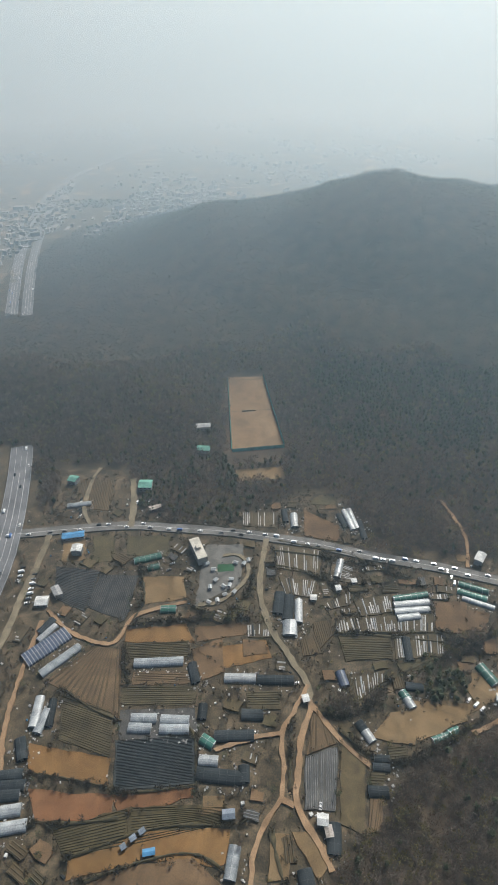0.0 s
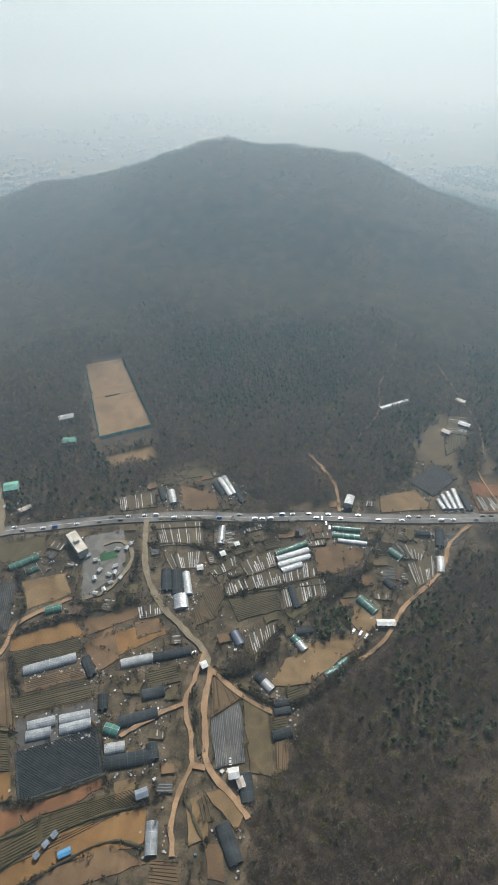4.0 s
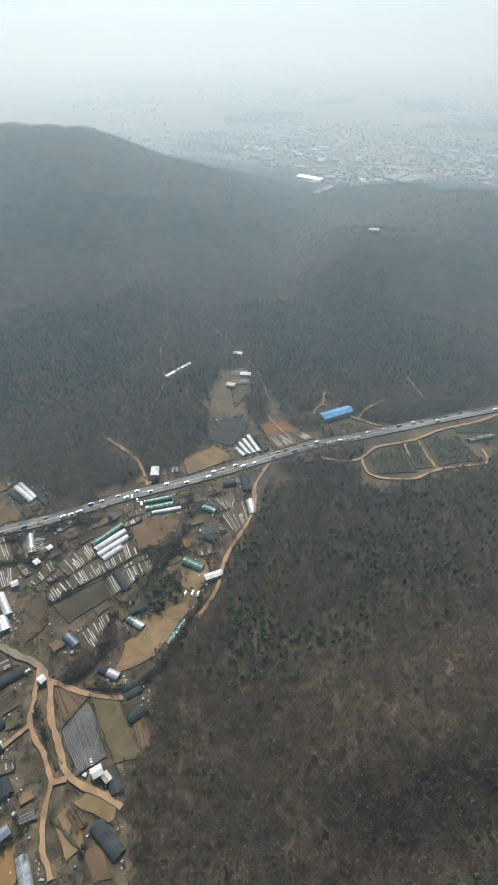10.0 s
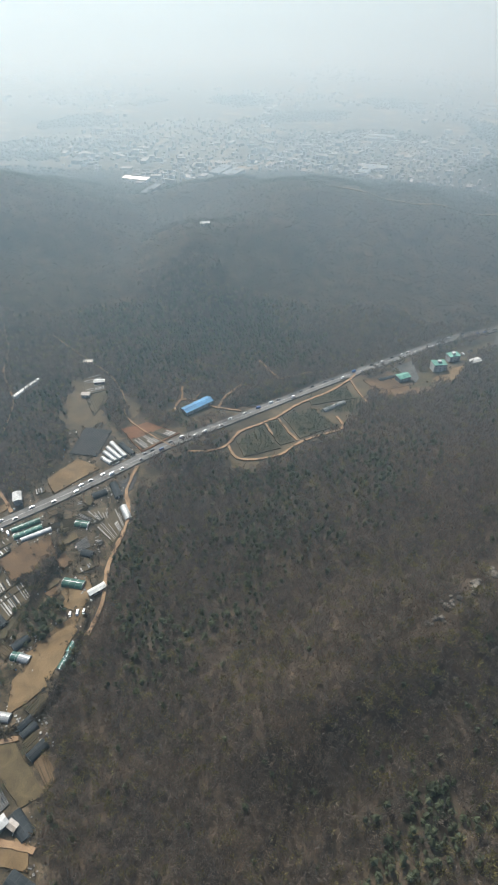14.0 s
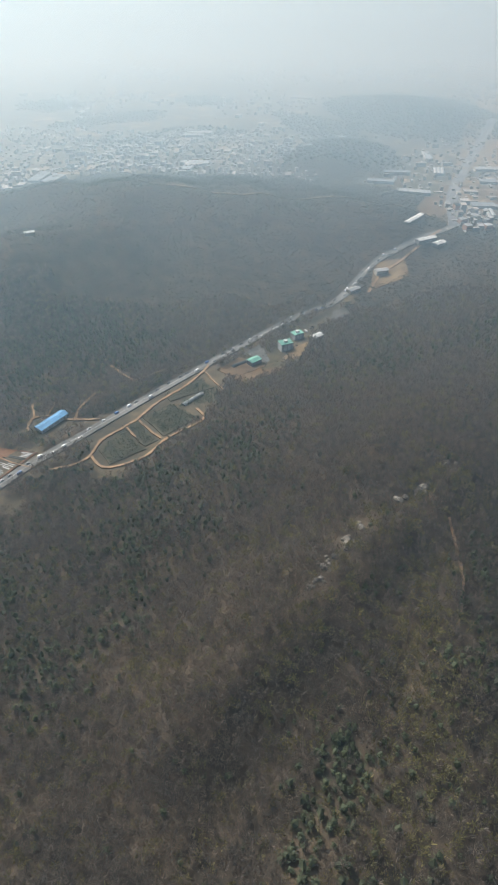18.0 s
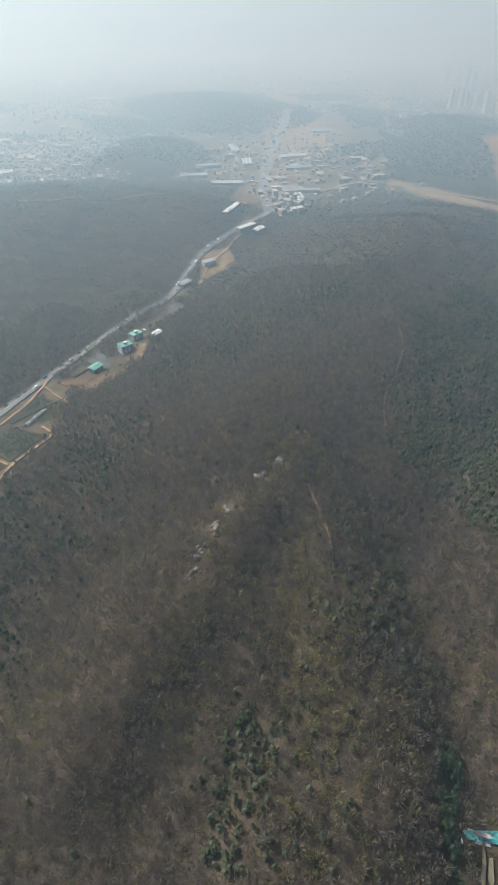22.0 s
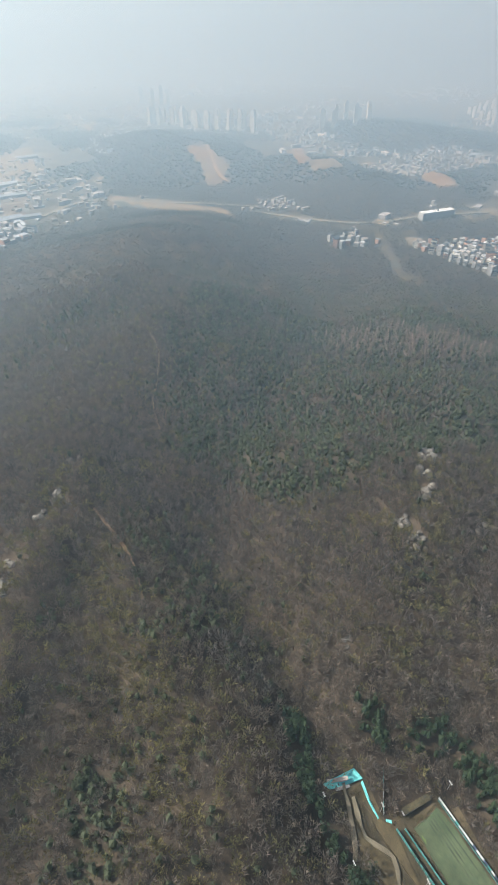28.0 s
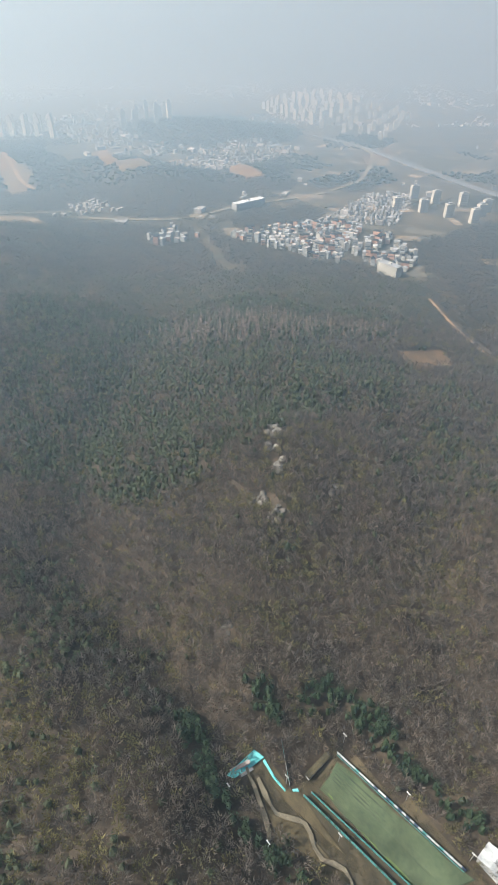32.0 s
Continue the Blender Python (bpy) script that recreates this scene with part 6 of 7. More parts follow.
# ---- cars ----
def car_kind(paint, l=4.6, w=1.85, van=False):
    h = 1.0 if not van else 1.2
    body = box_mesh("body", -l / 2, l / 2, -w / 2, w / 2, 0.3, h, paint, 0.08)
    cab = box_mesh("cabin", -l * 0.32 if not van else -l * 0.45, l * 0.2 if not van else l * 0.38, -w * 0.45, w * 0.45, h, h + (0.55 if not van else 1.0), M["glass"] if not van else paint, 0.22)
    roof = box_mesh("roof_panel", -l * 0.24, l * 0.12, -w * 0.38, w * 0.38, h + (0.55 if not van else 1.0), h + (0.6 if not van else 1.05), paint)
    screen = box_mesh("windscreen", l * 0.12, l * 0.3, -w * 0.4, w * 0.4, h, h + 0.35, M["glass"], 0.1)
    v, f = [], []
    for y in (-0.12, 0.12):
        v += [(0.34 * math.cos(a * math.pi / 4), y, 0.34 + 0.34 * math.sin(a * math.pi / 4)) for a in range(8)]
    f = [tuple(range(8)), tuple(range(15, 7, -1))] + [(i, (i + 1) % 8, 8 + (i + 1) % 8, 8 + i) for i in range(8)]
    wheel = mesh("wheel", v, f, M["rubber"])
    return body, cab, roof, screen, wheel, l, w


CARS = [(("white car", "white"), car_kind(surface("car_white", (0.7, 0.7, 0.7), (0.8, 0.8, 0.8), 1, 5, 0.3, 0))),
        (("silver car", "silver-grey"), car_kind(surface("car_silver", (0.4, 0.41, 0.42), (0.5, 0.51, 0.52), 1, 5, 0.3, 0, 0.4))),
        (("black car", "black"), car_kind(surface("car_black", (0.015, 0.015, 0.017), (0.03, 0.03, 0.03), 1, 5, 0.25, 0))),
        (("grey car", "dark grey"), car_kind(surface("car_grey", (0.12, 0.125, 0.13), (0.18, 0.18, 0.19), 1, 5, 0.3, 0))),
        (("white van", "white box"), car_kind(surface("car_white", (0.7, 0.7, 0.7), (0.8, 0.8, 0.8), 1, 5, 0.3, 0), 5.6, 2.1, True)),
        (("blue truck", "blue"), car_kind(surface("car_blue", (0.05, 0.12, 0.3), (0.09, 0.18, 0.4), 1, 5, 0.3, 0), 5.4, 2.0, True))]


def car(k, x, y, turn, dz, says):
    (_, paint), (body, cab, roof, screen, wheel, l, w) = CARS[k]
    root = tagged(new("car" if k < 4 else "van" if k == 4 else "truck"), f"{paint} {'car' if k < 4 else 'van' if k == 4 else 'pickup truck'} {says}", "car" if k < 4 else "van", "vehicles of the valley")
    root.matrix_basis = stand(x, y, turn, dz)
    for nm, me in (("body", body), ("cabin", cab), ("roof_panel", roof), ("windscreen", screen)):
        part(nm, me, root)
    for sx in (-0.31, 0.31):
        for sy in (-0.46, 0.46):
            part("wheel", wheel, root, at=pose(l * sx, w * sy, 0))


def traffic():
    rng = random.Random(5)
    for style, width, line, dz in ROADS:
        if style not in ("asphalt", "highway"):
            continue
        total, nxt = 0.0, 6.0
        for i in range(len(line) - 1):
            a, b = line[i], line[i + 1]
            seg = float(np.linalg.norm(b - a))
            d = (b - a) / seg
            nn = np.array([-d[1], d[0]])
            while nxt < total + seg:
                p = a + d * (nxt - total)
                if np.hypot(*p) < (1000 if style == "asphalt" else 1300):
                    lanes = (-0.22, 0.22) if style == "asphalt" else (-0.38, -0.2, 0.12, 0.2, 0.38)
                    o = rng.choice(lanes)
                    q = p + nn * width * o
                    car(rng.choice((0, 0, 0, 1, 2, 3, 3, 4, 5)), q[0], q[1], math.degrees(math.atan2(d[1], d[0])) + (0 if o > 0 else 180), dz + 0.03, "driving on the valley road" if style == "asphalt" else "driving on the motorway")
                nxt += rng.uniform(6, 22) if style == "asphalt" else rng.uniform(12, 45)
            total += seg


traffic()


def parked(n, x, y, dx, dy, turn):
    rng = random.Random(int(x * 3 + y))
    for i in range(n):
        if rng.random() < 0.85:
            car(rng.choice((0, 0, 1, 2, 3, 4)), x + dx * i + rng.uniform(-0.4, 0.4), y + dy * i + rng.uniform(-0.4, 0.4), turn + rng.uniform(-5, 5), 0.32, "parked on bare ground")


parked(7, -192, 340, 0.6, -5.2, 15)
parked(4, -205, 348, 0.4, -5.0, 15)
parked(6, -174, 440, 1.0, -5.0, 80)
parked(4, 178, 343, 1.5, -7.0, 70)
parked(3, 160, 222, 4.0, -3.0, 40)
parked(5, -115, 435, 4.0, 1.0, 80)
parked(3, -72, 345, 1.0, 4.0, 20)
parked(4, 20, 240, 5.0, -1.5, 10)
parked(3, -8, 196, 5.5, 1.0, 60)
parked(3, 45, 152, 1.0, -6.0, 80)
parked(4, 700, 118, 5.0, -2.0, 60)

# ---- camping ground ----
def cabin(x, y, turn):
    root = tagged(new("camping_cabin"), "small white camping cabin with a grey pitched canopy on gravel", "cabin", "cabins of the camping ground")
    root.matrix_basis = stand(x, y, turn, 0.6) @ Matrix.Scale(0.72, 4)
    part("cabin_body", box_mesh("cabin_body", -2.2, 2.2, -1.6, 1.6, -0.5, 2.3, M["paint_white"]), root)
    part("canopy", gable_mesh("canopy", 5.0, 3.8, 2.3, 1.1, M["film_white"]), root)
    part("deck", box_mesh("deck", 2.2, 5.0, -1.8, 1.8, -0.4, 0.2, M["roof_tin"]), root)
    part("door", box_mesh("door", 2.18, 2.28, -0.5, 0.5, 0, 2.0, M["glass"]), root)


for n_c, (x, y) in enumerate(((-32, 345), (-29.5, 333), (-34, 325), (-22, 326), (-15.5, 334), (-12.7, 320), (-27, 311), (-34, 309), (-21, 317), (-4.6, 352), (-0.5, 356), (-12, 353), (-38, 352), (-17, 327))):
    cabin(x, y, n_c * 47)

# ---- turf field, nets, lamps, teal deck ----
def lamp_post(x, y, h=9.0):
    root = tagged(new("flood_lamp"), "tall grey flood-lamp post with white lamp heads", "lamp", "flood lamps round the turf field")
    root.matrix_basis = stand(x, y)
    v, f = [], []
    for z, r in ((-0.5, 0.2), (h, 0.1)):
        v += [(r * math.cos(a * math.pi / 3), r * math.sin(a * math.pi / 3), z) for a in range(6)]
    part("pole", mesh("pole", v, [(i, (i + 1) % 6, 6 + (i + 1) % 6, 6 + i) for i in range(6)], M["tube"]), root)
    bar = part("crossbar", box_mesh("crossbar", -1.2, 1.2, -0.08, 0.08, h - 0.2, h, M["tube"]), root)
    for s in (-0.9, 0, 0.9):
        part("lamp_head", box_mesh("lamp_head", s - 0.35, s + 0.35, -0.3, 0.3, h, h + 0.7, M["paint_white"], 0.1), bar)


for x, y in ((146.5, -163.2), (115.4, -163.8), (133.2, -191.8), (97, -195), (128.5, -231), (87.9, -237), (50.7, -242), (63.8, -199)):
    lamp_post(x, y)


def panel_fence(name, says, a, b, h, step, mats, posts=True):
    """A fence of single panels between posts."""
    a, b = np.array(a), np.array(b)
    n = int(np.linalg.norm(b - a) / step)
    root = tagged(new(name), says, "fence")
    root.matrix_basis = stand(a[0], a[1])
    turn = math.degrees(math.atan2(b[1] - a[1], b[0] - a[0]))
    z0 = float(ground_height(*a))
    rng = random.Random(n)
    panes = [box_mesh("panel", 0.08, step - 0.08, -0.06, 0.06, 0.3, h, M[m]) for m in mats]
    post = box_mesh("post", -0.08, 0.08, -0.1, 0.1, -1, h + 0.15, M["tube"])
    for i in range(n):
        p = a + (b - a) * i / n
        at = pose(p[0] - a[0], p[1] - a[1], float(ground_height(*p)) - z0, 0, 0, turn)
        part("panel", panes[rng.randrange(len(panes))], root, at=at)
        part("post", post, root, at=at)


panel_fence("banner_fence", "long fence hung with white banners above teal netting", (126.8, -224.2), (49.2, -236.4), 2.6, 2.4, ("paint_white", "paint_white", "paint_white", "net_teal", "film_navy"))
panel_fence("teal_fence", "teal net fence below the banners", (126.3, -223.4), (49.4, -235.4), 1.1, 3.0, ("net_teal",))
panel_fence("net_tunnel", "long teal netting walkway on frames", (122.9, -195.0), (60.5, -204.6), 3.2, 1.6, ("net_teal", "net_teal", "film_green"))
panel_fence("net_wall", "teal netting wall along the turf field", (121.5, -199.5), (60.0, -210.0), 2.4, 3.0, ("net_teal",))
panel_fence("net_wall", "grey wire fence down the wooded slope", (150, -203), (131, -192.5), 2.0, 2.4, ("film_clear", "net_teal"))


def flat_piece(name, says, mat, pts, dz, cat):
    c = np.mean(np.array(pts), 0)
    v = [(x - c[0], y - c[1], float(ground_height(x, y)) + dz) for x, y in pts]
    n = len(v)
    v += [(x, y, z - 1.0) for x, y, z in v]
    f = [tuple(range(n))] + [(i, i + n, (i + 1) % n + n, (i + 1) % n) for i in range(n)]
    ob = tagged(part(name, mesh(name, v, f, M[mat]), at=pose(c[0], c[1], 0)), says, cat)
    ob.data.validate()
    occupy(pts, 1)
    return ob


flat_piece("teal_deck", "bright teal rubber-surfaced deck in a woodland clearing", "teal", ((150.1, -190.4), (156.2, -188.1), (155.6, -177.5), (154, -167.4), (150.8, -170), (150.5, -179)), 0.9, "deck")
flat_piece("deck_step", "pale concrete apron in front of the teal deck", "stone_deck", ((150.4, -182), (150.9, -173), (149.2, -173.5), (148.8, -182)), 0.8, "step")
flat_piece("teal_path", "narrow teal painted path", "teal", ((149.2, -190), (139.5, -189), (130.5, -189.2), (130.4, -188.2), (139.3, -187.8), (149, -188.6)), 0.7, "path")
flat_piece("teal_pad", "small teal painted pad at the end of the path", "teal", ((128, -192), (126, -194.5), (127.5, -195), (129, -192.5)), 0.7, "pad")
root = tagged(part("bench_shelter", box_mesh("bench_shelter", -6, 6, -1.0, 1.0, 1.8, 2.2, M["roof_tin"])), "long brown bench shelter on the teal deck", "shelter")
root.matrix_basis = stand(153.5, -176, 78, 0.8)
for x in (-5, -1.7, 1.7, 5):
    part("post", box_mesh("post", x - 0.1, x + 0.1, -0.1, 0.1, -0.6, 1.8, M["tube"]), root)
part("bench", box_mesh("bench", -5.5, 5.5, 0.2, 0.8, 0.3, 0.6, M["roof_tin"]), root)

# ---- rocks ----
def rock(x, y, r, rng, says):
    bm = bmesh.new()
    bmesh.ops.create_icosphere(bm, subdivisions=2, radius=r)
    for v in bm.verts:
        k = 1 + 0.28 * noise.noise(v.co * (1.6 / r) + Vector((x, y, 0))) + 0.12 * rng.uniform(-1, 1)
        v.co = Vector((v.co.x * k, v.co.y * k, v.co.z * k * 0.75))
    me = bpy.data.meshes.new("rock")
    bm.to_mesh(me)
    bm.free()
    me.materials.append(M["rock"])
    ob = tagged(part("rock", me), says, "rock", "rocks of the ridge")
    ob.matrix_basis = stand(x, y, rng.uniform(0, 360), r * 0.25)


def rocks():
    rng = random.Random(3)
    for x, y, n, spread, size in ((318, -343, 12, 7, 3.2), (307, -329, 8, 5, 2.6), (291, -320, 8, 6, 3.0), (277, -293, 12, 8, 2.6), (262, -296, 10, 6, 2.6), (279, -341, 6, 5, 2.2), (254, -342, 4, 5, 2.0),
                                  (217, -216, 5, 4, 1.6), (312, -237, 3, 3, 1.5), (389, -63, 12, 7, 2.6), (375, -48, 7, 6, 2.0), (341, -27, 7, 8, 2.0), (320, -18, 8, 7, 2.2), (297, -12, 8, 7, 2.2), (279, -10, 6, 6, 2.0), (430, -80, 5, 8, 2.0)):
        occupy([(x - spread * 0.8, y - spread * 0.8), (x + spread * 0.8, y - spread * 0.8), (x + spread * 0.8, y + spread * 0.8), (x - spread * 0.8, y + spread * 0.8)], 2)
        for i in range(n):
            rock(x + rng.gauss(0, spread * 0.5), y + rng.gauss(0, spread * 0.5), size * rng.uniform(0.45, 1.3), rng, "pale weathered rock outcrop on the wooded ridge")


rocks()

# ---- trees ----
def blades(base, tip, width, rng):
    """Thin triangles from base to tip."""
    d = tip - base
    side = np.cross(d, rng.normal(size=d.shape))
    side *= (width / (np.linalg.norm(side, axis=1) + 1e-9))[:, None]
    return np.stack([base - side, base + side, tip], 1)


def bare_tree(rng, n, h=9.0, r=2.8, w=0.16):
    """Triangles of a leafless tree: trunk, limbs and twigs."""
    trunk = blades(np.array([[0, 0, -0.5], [0, 0, -0.5]]), np.array([[0.3, 0, h * 0.8], [0, 0.3, h * 0.85]]), np.full(2, 0.24), rng)
    a, t = rng.uniform(0, 2 * np.pi, n), rng.uniform(0.25, 0.8, n)
    b = np.stack([np.zeros(n), np.zeros(n), h * t], -1)
    reach = r * (1.15 - t) * rng.uniform(0.7, 1.3, n)
    e = b + np.stack([np.cos(a) * reach, np.sin(a) * reach, h * 0.32 * rng.uniform(0.6, 1.2, n)], -1)
    limbs = blades(b, e, np.full(n, w), rng)
    k = n
    m = b + (e - b) * rng.uniform(0.4, 0.9, (n, 1))
    tw = blades(m, m + np.stack([rng.normal(0, 0.9, k), rng.normal(0, 0.9, k), rng.uniform(0.6, 1.8, k)], -1), np.full(k, w * 0.8), rng)
    return np.concatenate([trunk, limbs, tw])


def crown_core(rng, h, r, low, seg=6):
    """The dense inside of a crown: an uneven lobed dome of joined faces."""
    rings = []
    for t, k in ((low, 0.5), (low + (1 - low) * 0.6, 0.8)):
        a = np.arange(seg) * 2 * np.pi / seg + rng.uniform(0, 1)
        q = r * k * rng.uniform(0.65, 1.15, seg)
        rings.append(np.stack([np.cos(a) * q, np.sin(a) * q, h * t * rng.uniform(0.9, 1.1, seg)], -1))
    top = np.array([rng.normal(0, r * 0.2), rng.normal(0, r * 0.2), h * 0.95])
    res = []
    for i in range(seg):
        j = (i + 1) % seg
        for lo, hi in zip(rings, rings[1:]):
            res += [(lo[i], lo[j], hi[j]), (lo[i], hi[j], hi[i])]
        res.append((rings[-1][i], rings[-1][j], top))
    return np.array(res)


def twig_tree(rng, n, h, r, length, width):
    """Triangles of a leafless tree whose twigs fan upwards and outwards from its limbs."""
    trunk = blades(np.array([[0, 0, -0.5], [0, 0, -0.5]]), np.array([[0.3, 0, h * 0.7], [0, 0.3, h * 0.7]]), np.full(2, 0.11), rng)
    a, t = rng.uniform(0, 2 * np.pi, n), rng.uniform(0.3, 0.85, n)
    q = r * np.sqrt(rng.uniform(0.03, 0.75, n)) * (0.55 + 0.6 * np.sin(np.pi * t))
    base = np.stack([np.cos(a) * q, np.sin(a) * q, h * t], -1)
    out = np.stack([np.cos(a) * 0.55, np.sin(a) * 0.55, np.full(n, 0.9)], -1) + rng.normal(0, 0.35, (n, 3))
    tip = base + out * (length * rng.uniform(0.6, 1.3, n))[:, None]
    d = tip - base
    side = np.cross(d, rng.normal(size=d.shape))
    side *= (width * rng.uniform(0.6, 1.3, n) / (np.linalg.norm(side, axis=1) + 1e-9))[:, None]
    fan = np.stack([base - side, base + side, tip], 1)
    return np.concatenate([trunk, fan])


def leaf_tree(rng, n, h, r, size, low=0.35, cone=False):
    """Triangles of a crown of many small clumps on a trunk."""
    trunk = blades(np.array([[0, 0, -0.5], [0, 0, -0.5]]), np.array([[0.2, 0, h * 0.8], [0, 0.2, h * 0.8]]), np.full(2, 0.2), rng)
    t = rng.uniform(low, 1.0, n) if not cone else low + (1 - low) * rng.uniform(0, 1, n) ** 1.5
    a = rng.uniform(0, 2 * np.pi, n)
    prof = np.sqrt(np.clip(1 - ((t - (1 + low) / 2) / ((1 - low) / 2 + 0.05)) ** 2, 0.05, 1)) if not cone else (1.06 - t)
    q = r * prof * np.sqrt(rng.uniform(0.2, 1, n))
    c = np.stack([np.cos(a) * q, np.sin(a) * q, h * t], -1)
    off = rng.normal(0, 1, (n, 3, 3))
    off /= np.linalg.norm(off, axis=2)[:, :, None]
    off[:, :, 2] *= 0.6
    return np.concatenate([trunk, c[:, None] + off * size * rng.uniform(0.7, 1.2, (n, 1, 1))])


def plant(name, says, cat, P, variants, mat, rng, lo=0.7, hi=1.25):
    """One joined mesh of many trees at the places P."""
    if not len(P):
        return
    tris = []
    pick = rng.integers(0, len(variants), len(P))
    z = ground_height(P[:, 0], P[:, 1])
    for i, v in enumerate(variants):
        Q = P[pick == i]
        s = rng.uniform(lo, hi, len(Q))
        a = rng.uniform(0, 2 * np.pi, len(Q))
        c, d = np.cos(a)[:, None, None], np.sin(a)[:, None, None]
        x, y, h = v[None, :, :, 0], v[None, :, :, 1], v[None, :, :, 2]
        k = s[:, None, None]
        T = np.stack([(x * c - y * d) * k + Q[:, 0, None, None], (x * d + y * c) * k + Q[:, 1, None, None], h * k + z[pick == i][:, None, None]], -1)
        tris.append(T.reshape(-1, 3, 3))
    T = np.concatenate(tris).astype(np.float32)
    me = bpy.data.meshes.new(name)
    n = len(T)
    me.vertices.add(n * 3)
    me.vertices.foreach_set("co", T.reshape(-1))
    me.loops.add(n * 3)
    me.loops.foreach_set("vertex_index", np.arange(n * 3, dtype=np.int32))
    me.polygons.add(n)
    me.polygons.foreach_set("loop_start", np.arange(0, n * 3, 3, dtype=np.int32))
    me.update(calc_edges=True)
    me.materials.append(mat)
    tagged(new(name, me), says, cat, kind="stuff")


def free(P):
    """Leave out the places that roads, plots and buildings cover."""
    cells = np.floor(P / 3).astype(int)
    return P[[(int(i), int(j)) not in TAKEN for i, j in cells]]


def copse(x, y):
    """Small woods on the plain between the towns."""
    return (np.hypot(x, y) > 1200) & (ground_height(x, y) < 6) & (wave(x, y, 95, 2.0) + 0.25 * wave(x, y, 31, 1.0) > 0.28)


def scatter(rng, lo, hi, step, near, far):
    """Jittered places over the woods, between two distances from the middle of the flight."""
    X, Y = np.meshgrid(np.arange(lo[0], hi[0], step), np.arange(lo[1], hi[1], step))
    P = np.stack([X, Y], -1).reshape(-1, 2) + rng.uniform(-0.5, 0.5, (X.size, 2)) * step
    d = np.hypot(P[:, 0] - 35, P[:, 1] + 40)
    az = np.degrees(np.arctan2(P[:, 0] - 35, P[:, 1] + 40))
    d = d + 45 * wave(P[:, 0], P[:, 1], 40, 1.5) * (d > 400)
    P = P[(d >= near) & (d < far) & ((az > -34) | (az < -160))]
    return free(P[wooded(P[:, 0], P[:, 1]) | copse(P[:, 0], P[:, 1])])


def build_woods():
    rng = np.random.default_rng(4)
    def wood(n, h, r, size, low):
        return np.concatenate([leaf_tree(rng, n, h, r, size, low), crown_core(rng, h * 0.8, r * 0.8, low, 5)])

    bare = [twig_tree(rng, 52, h, r, 2.0, 0.23) for h, r in ((7, 2.3), (8, 2.6), (8.5, 2.4), (9, 2.9), (10, 2.7), (11, 3.2))]
    bare_mid = [twig_tree(rng, 28, h, r, 2.3, 0.42) for h, r in ((7.5, 3.0), (8.5, 3.4), (9, 3.2), (10, 3.8))]
    bare_far = [leaf_tree(rng, 17, h, r, 1.6, 0.1)[2:] for h, r in ((6, 3.2), (7, 3.6), (7.5, 3.4), (8, 3.9))]
    bare_edge = [crown_core(rng, h * 0.6, r * 1.45, 0.1, 4) for h, r in ((8, 4.0), (9, 4.6), (10, 4.8), (11, 5.2))]
    pine_edge = [crown_core(rng, 7, 6.4, 0.1, 4) for i in range(4)]
    bud = [twig_tree(rng, 42, h, r, 1.5, 0.32) for h, r in ((5, 2.0), (6, 2.3), (7, 2.2), (8, 2.6), (7.5, 2.7))]
    pine = [wood(28, rng.uniform(6.5, 9.5), rng.uniform(2.6, 3.5), 0.8, 0.15) for i in range(6)]
    pine_mid = [wood(20, rng.uniform(6.5, 8.5), rng.uniform(2.7, 3.4), 0.85, 0.12) for i in range(6)]
    pine_far = [leaf_tree(rng, 17, h, 3.6, 1.65, 0.1)[2:] for h in (6, 7, 7.5, 8)]
    larch = [leaf_tree(rng, 80, rng.uniform(14, 22), 2.5, 0.8, 0.04, True) for i in range(4)]
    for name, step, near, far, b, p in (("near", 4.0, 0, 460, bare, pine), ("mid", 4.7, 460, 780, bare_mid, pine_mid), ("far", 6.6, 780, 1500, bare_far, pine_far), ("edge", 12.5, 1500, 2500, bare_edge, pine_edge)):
        P = scatter(rng, (-600, -1700), (2700, 1700), step, near, far)
        P = P[~area_mask("pine_strip", P[:, 0], P[:, 1])]
        x, y = P[:, 0], P[:, 1]
        blur = 2.5 if far < 500 else 12
        zone = area_mask("pine_wood", x + rng.normal(0, blur, len(x)) + blur * wave(x, y, 17, 1), y + rng.normal(0, blur, len(x)) + blur * wave(x, y, 19, 2))
        mixed = area_mask("mixed_wood", x + rng.normal(0, 14, len(x)), y + rng.normal(0, 14, len(x)))
        chance = np.where(zone, 0.80 - 0.3 * (wave(x, y, 15, 6.0) > 0.4), np.where(mixed, 0.34 + 0.30 * wave(x, y, 21, 2.0), 0.012 + 0.05 * np.clip(wave(x, y, 33, 3.0), 0, 1) + 0.10 * (y > 430)))
        u = rng.random(len(P))
        evergreen = u < chance
        larches = area_mask("larch_row", x, y)
        green = ~evergreen & ~larches & (rng.random(len(P)) < 0.17 + 0.30 * np.clip(wave(x, y, 29, 5.0), 0, 1) + 0.45 * area_mask("bud_wood", x + rng.normal(0, 6, len(x)), y + rng.normal(0, 6, len(x)))) & (far < 800)
        gone = ~evergreen & ~green & (rng.random(len(P)) < 0.03 + 0.07 * (wave(x, y, 23, 7.0) > 0.4))
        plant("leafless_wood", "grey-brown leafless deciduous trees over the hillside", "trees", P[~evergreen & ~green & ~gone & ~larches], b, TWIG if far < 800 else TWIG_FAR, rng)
        plant("evergreen_wood", "dark green pines scattered through the woods", "trees", P[(evergreen & ~larches) | (larches & (u < 0.6))], p, NEEDLES, rng)
        plant("budding_wood", "small trees with yellow-green opening buds", "trees", P[green], bud, BUDS, rng)
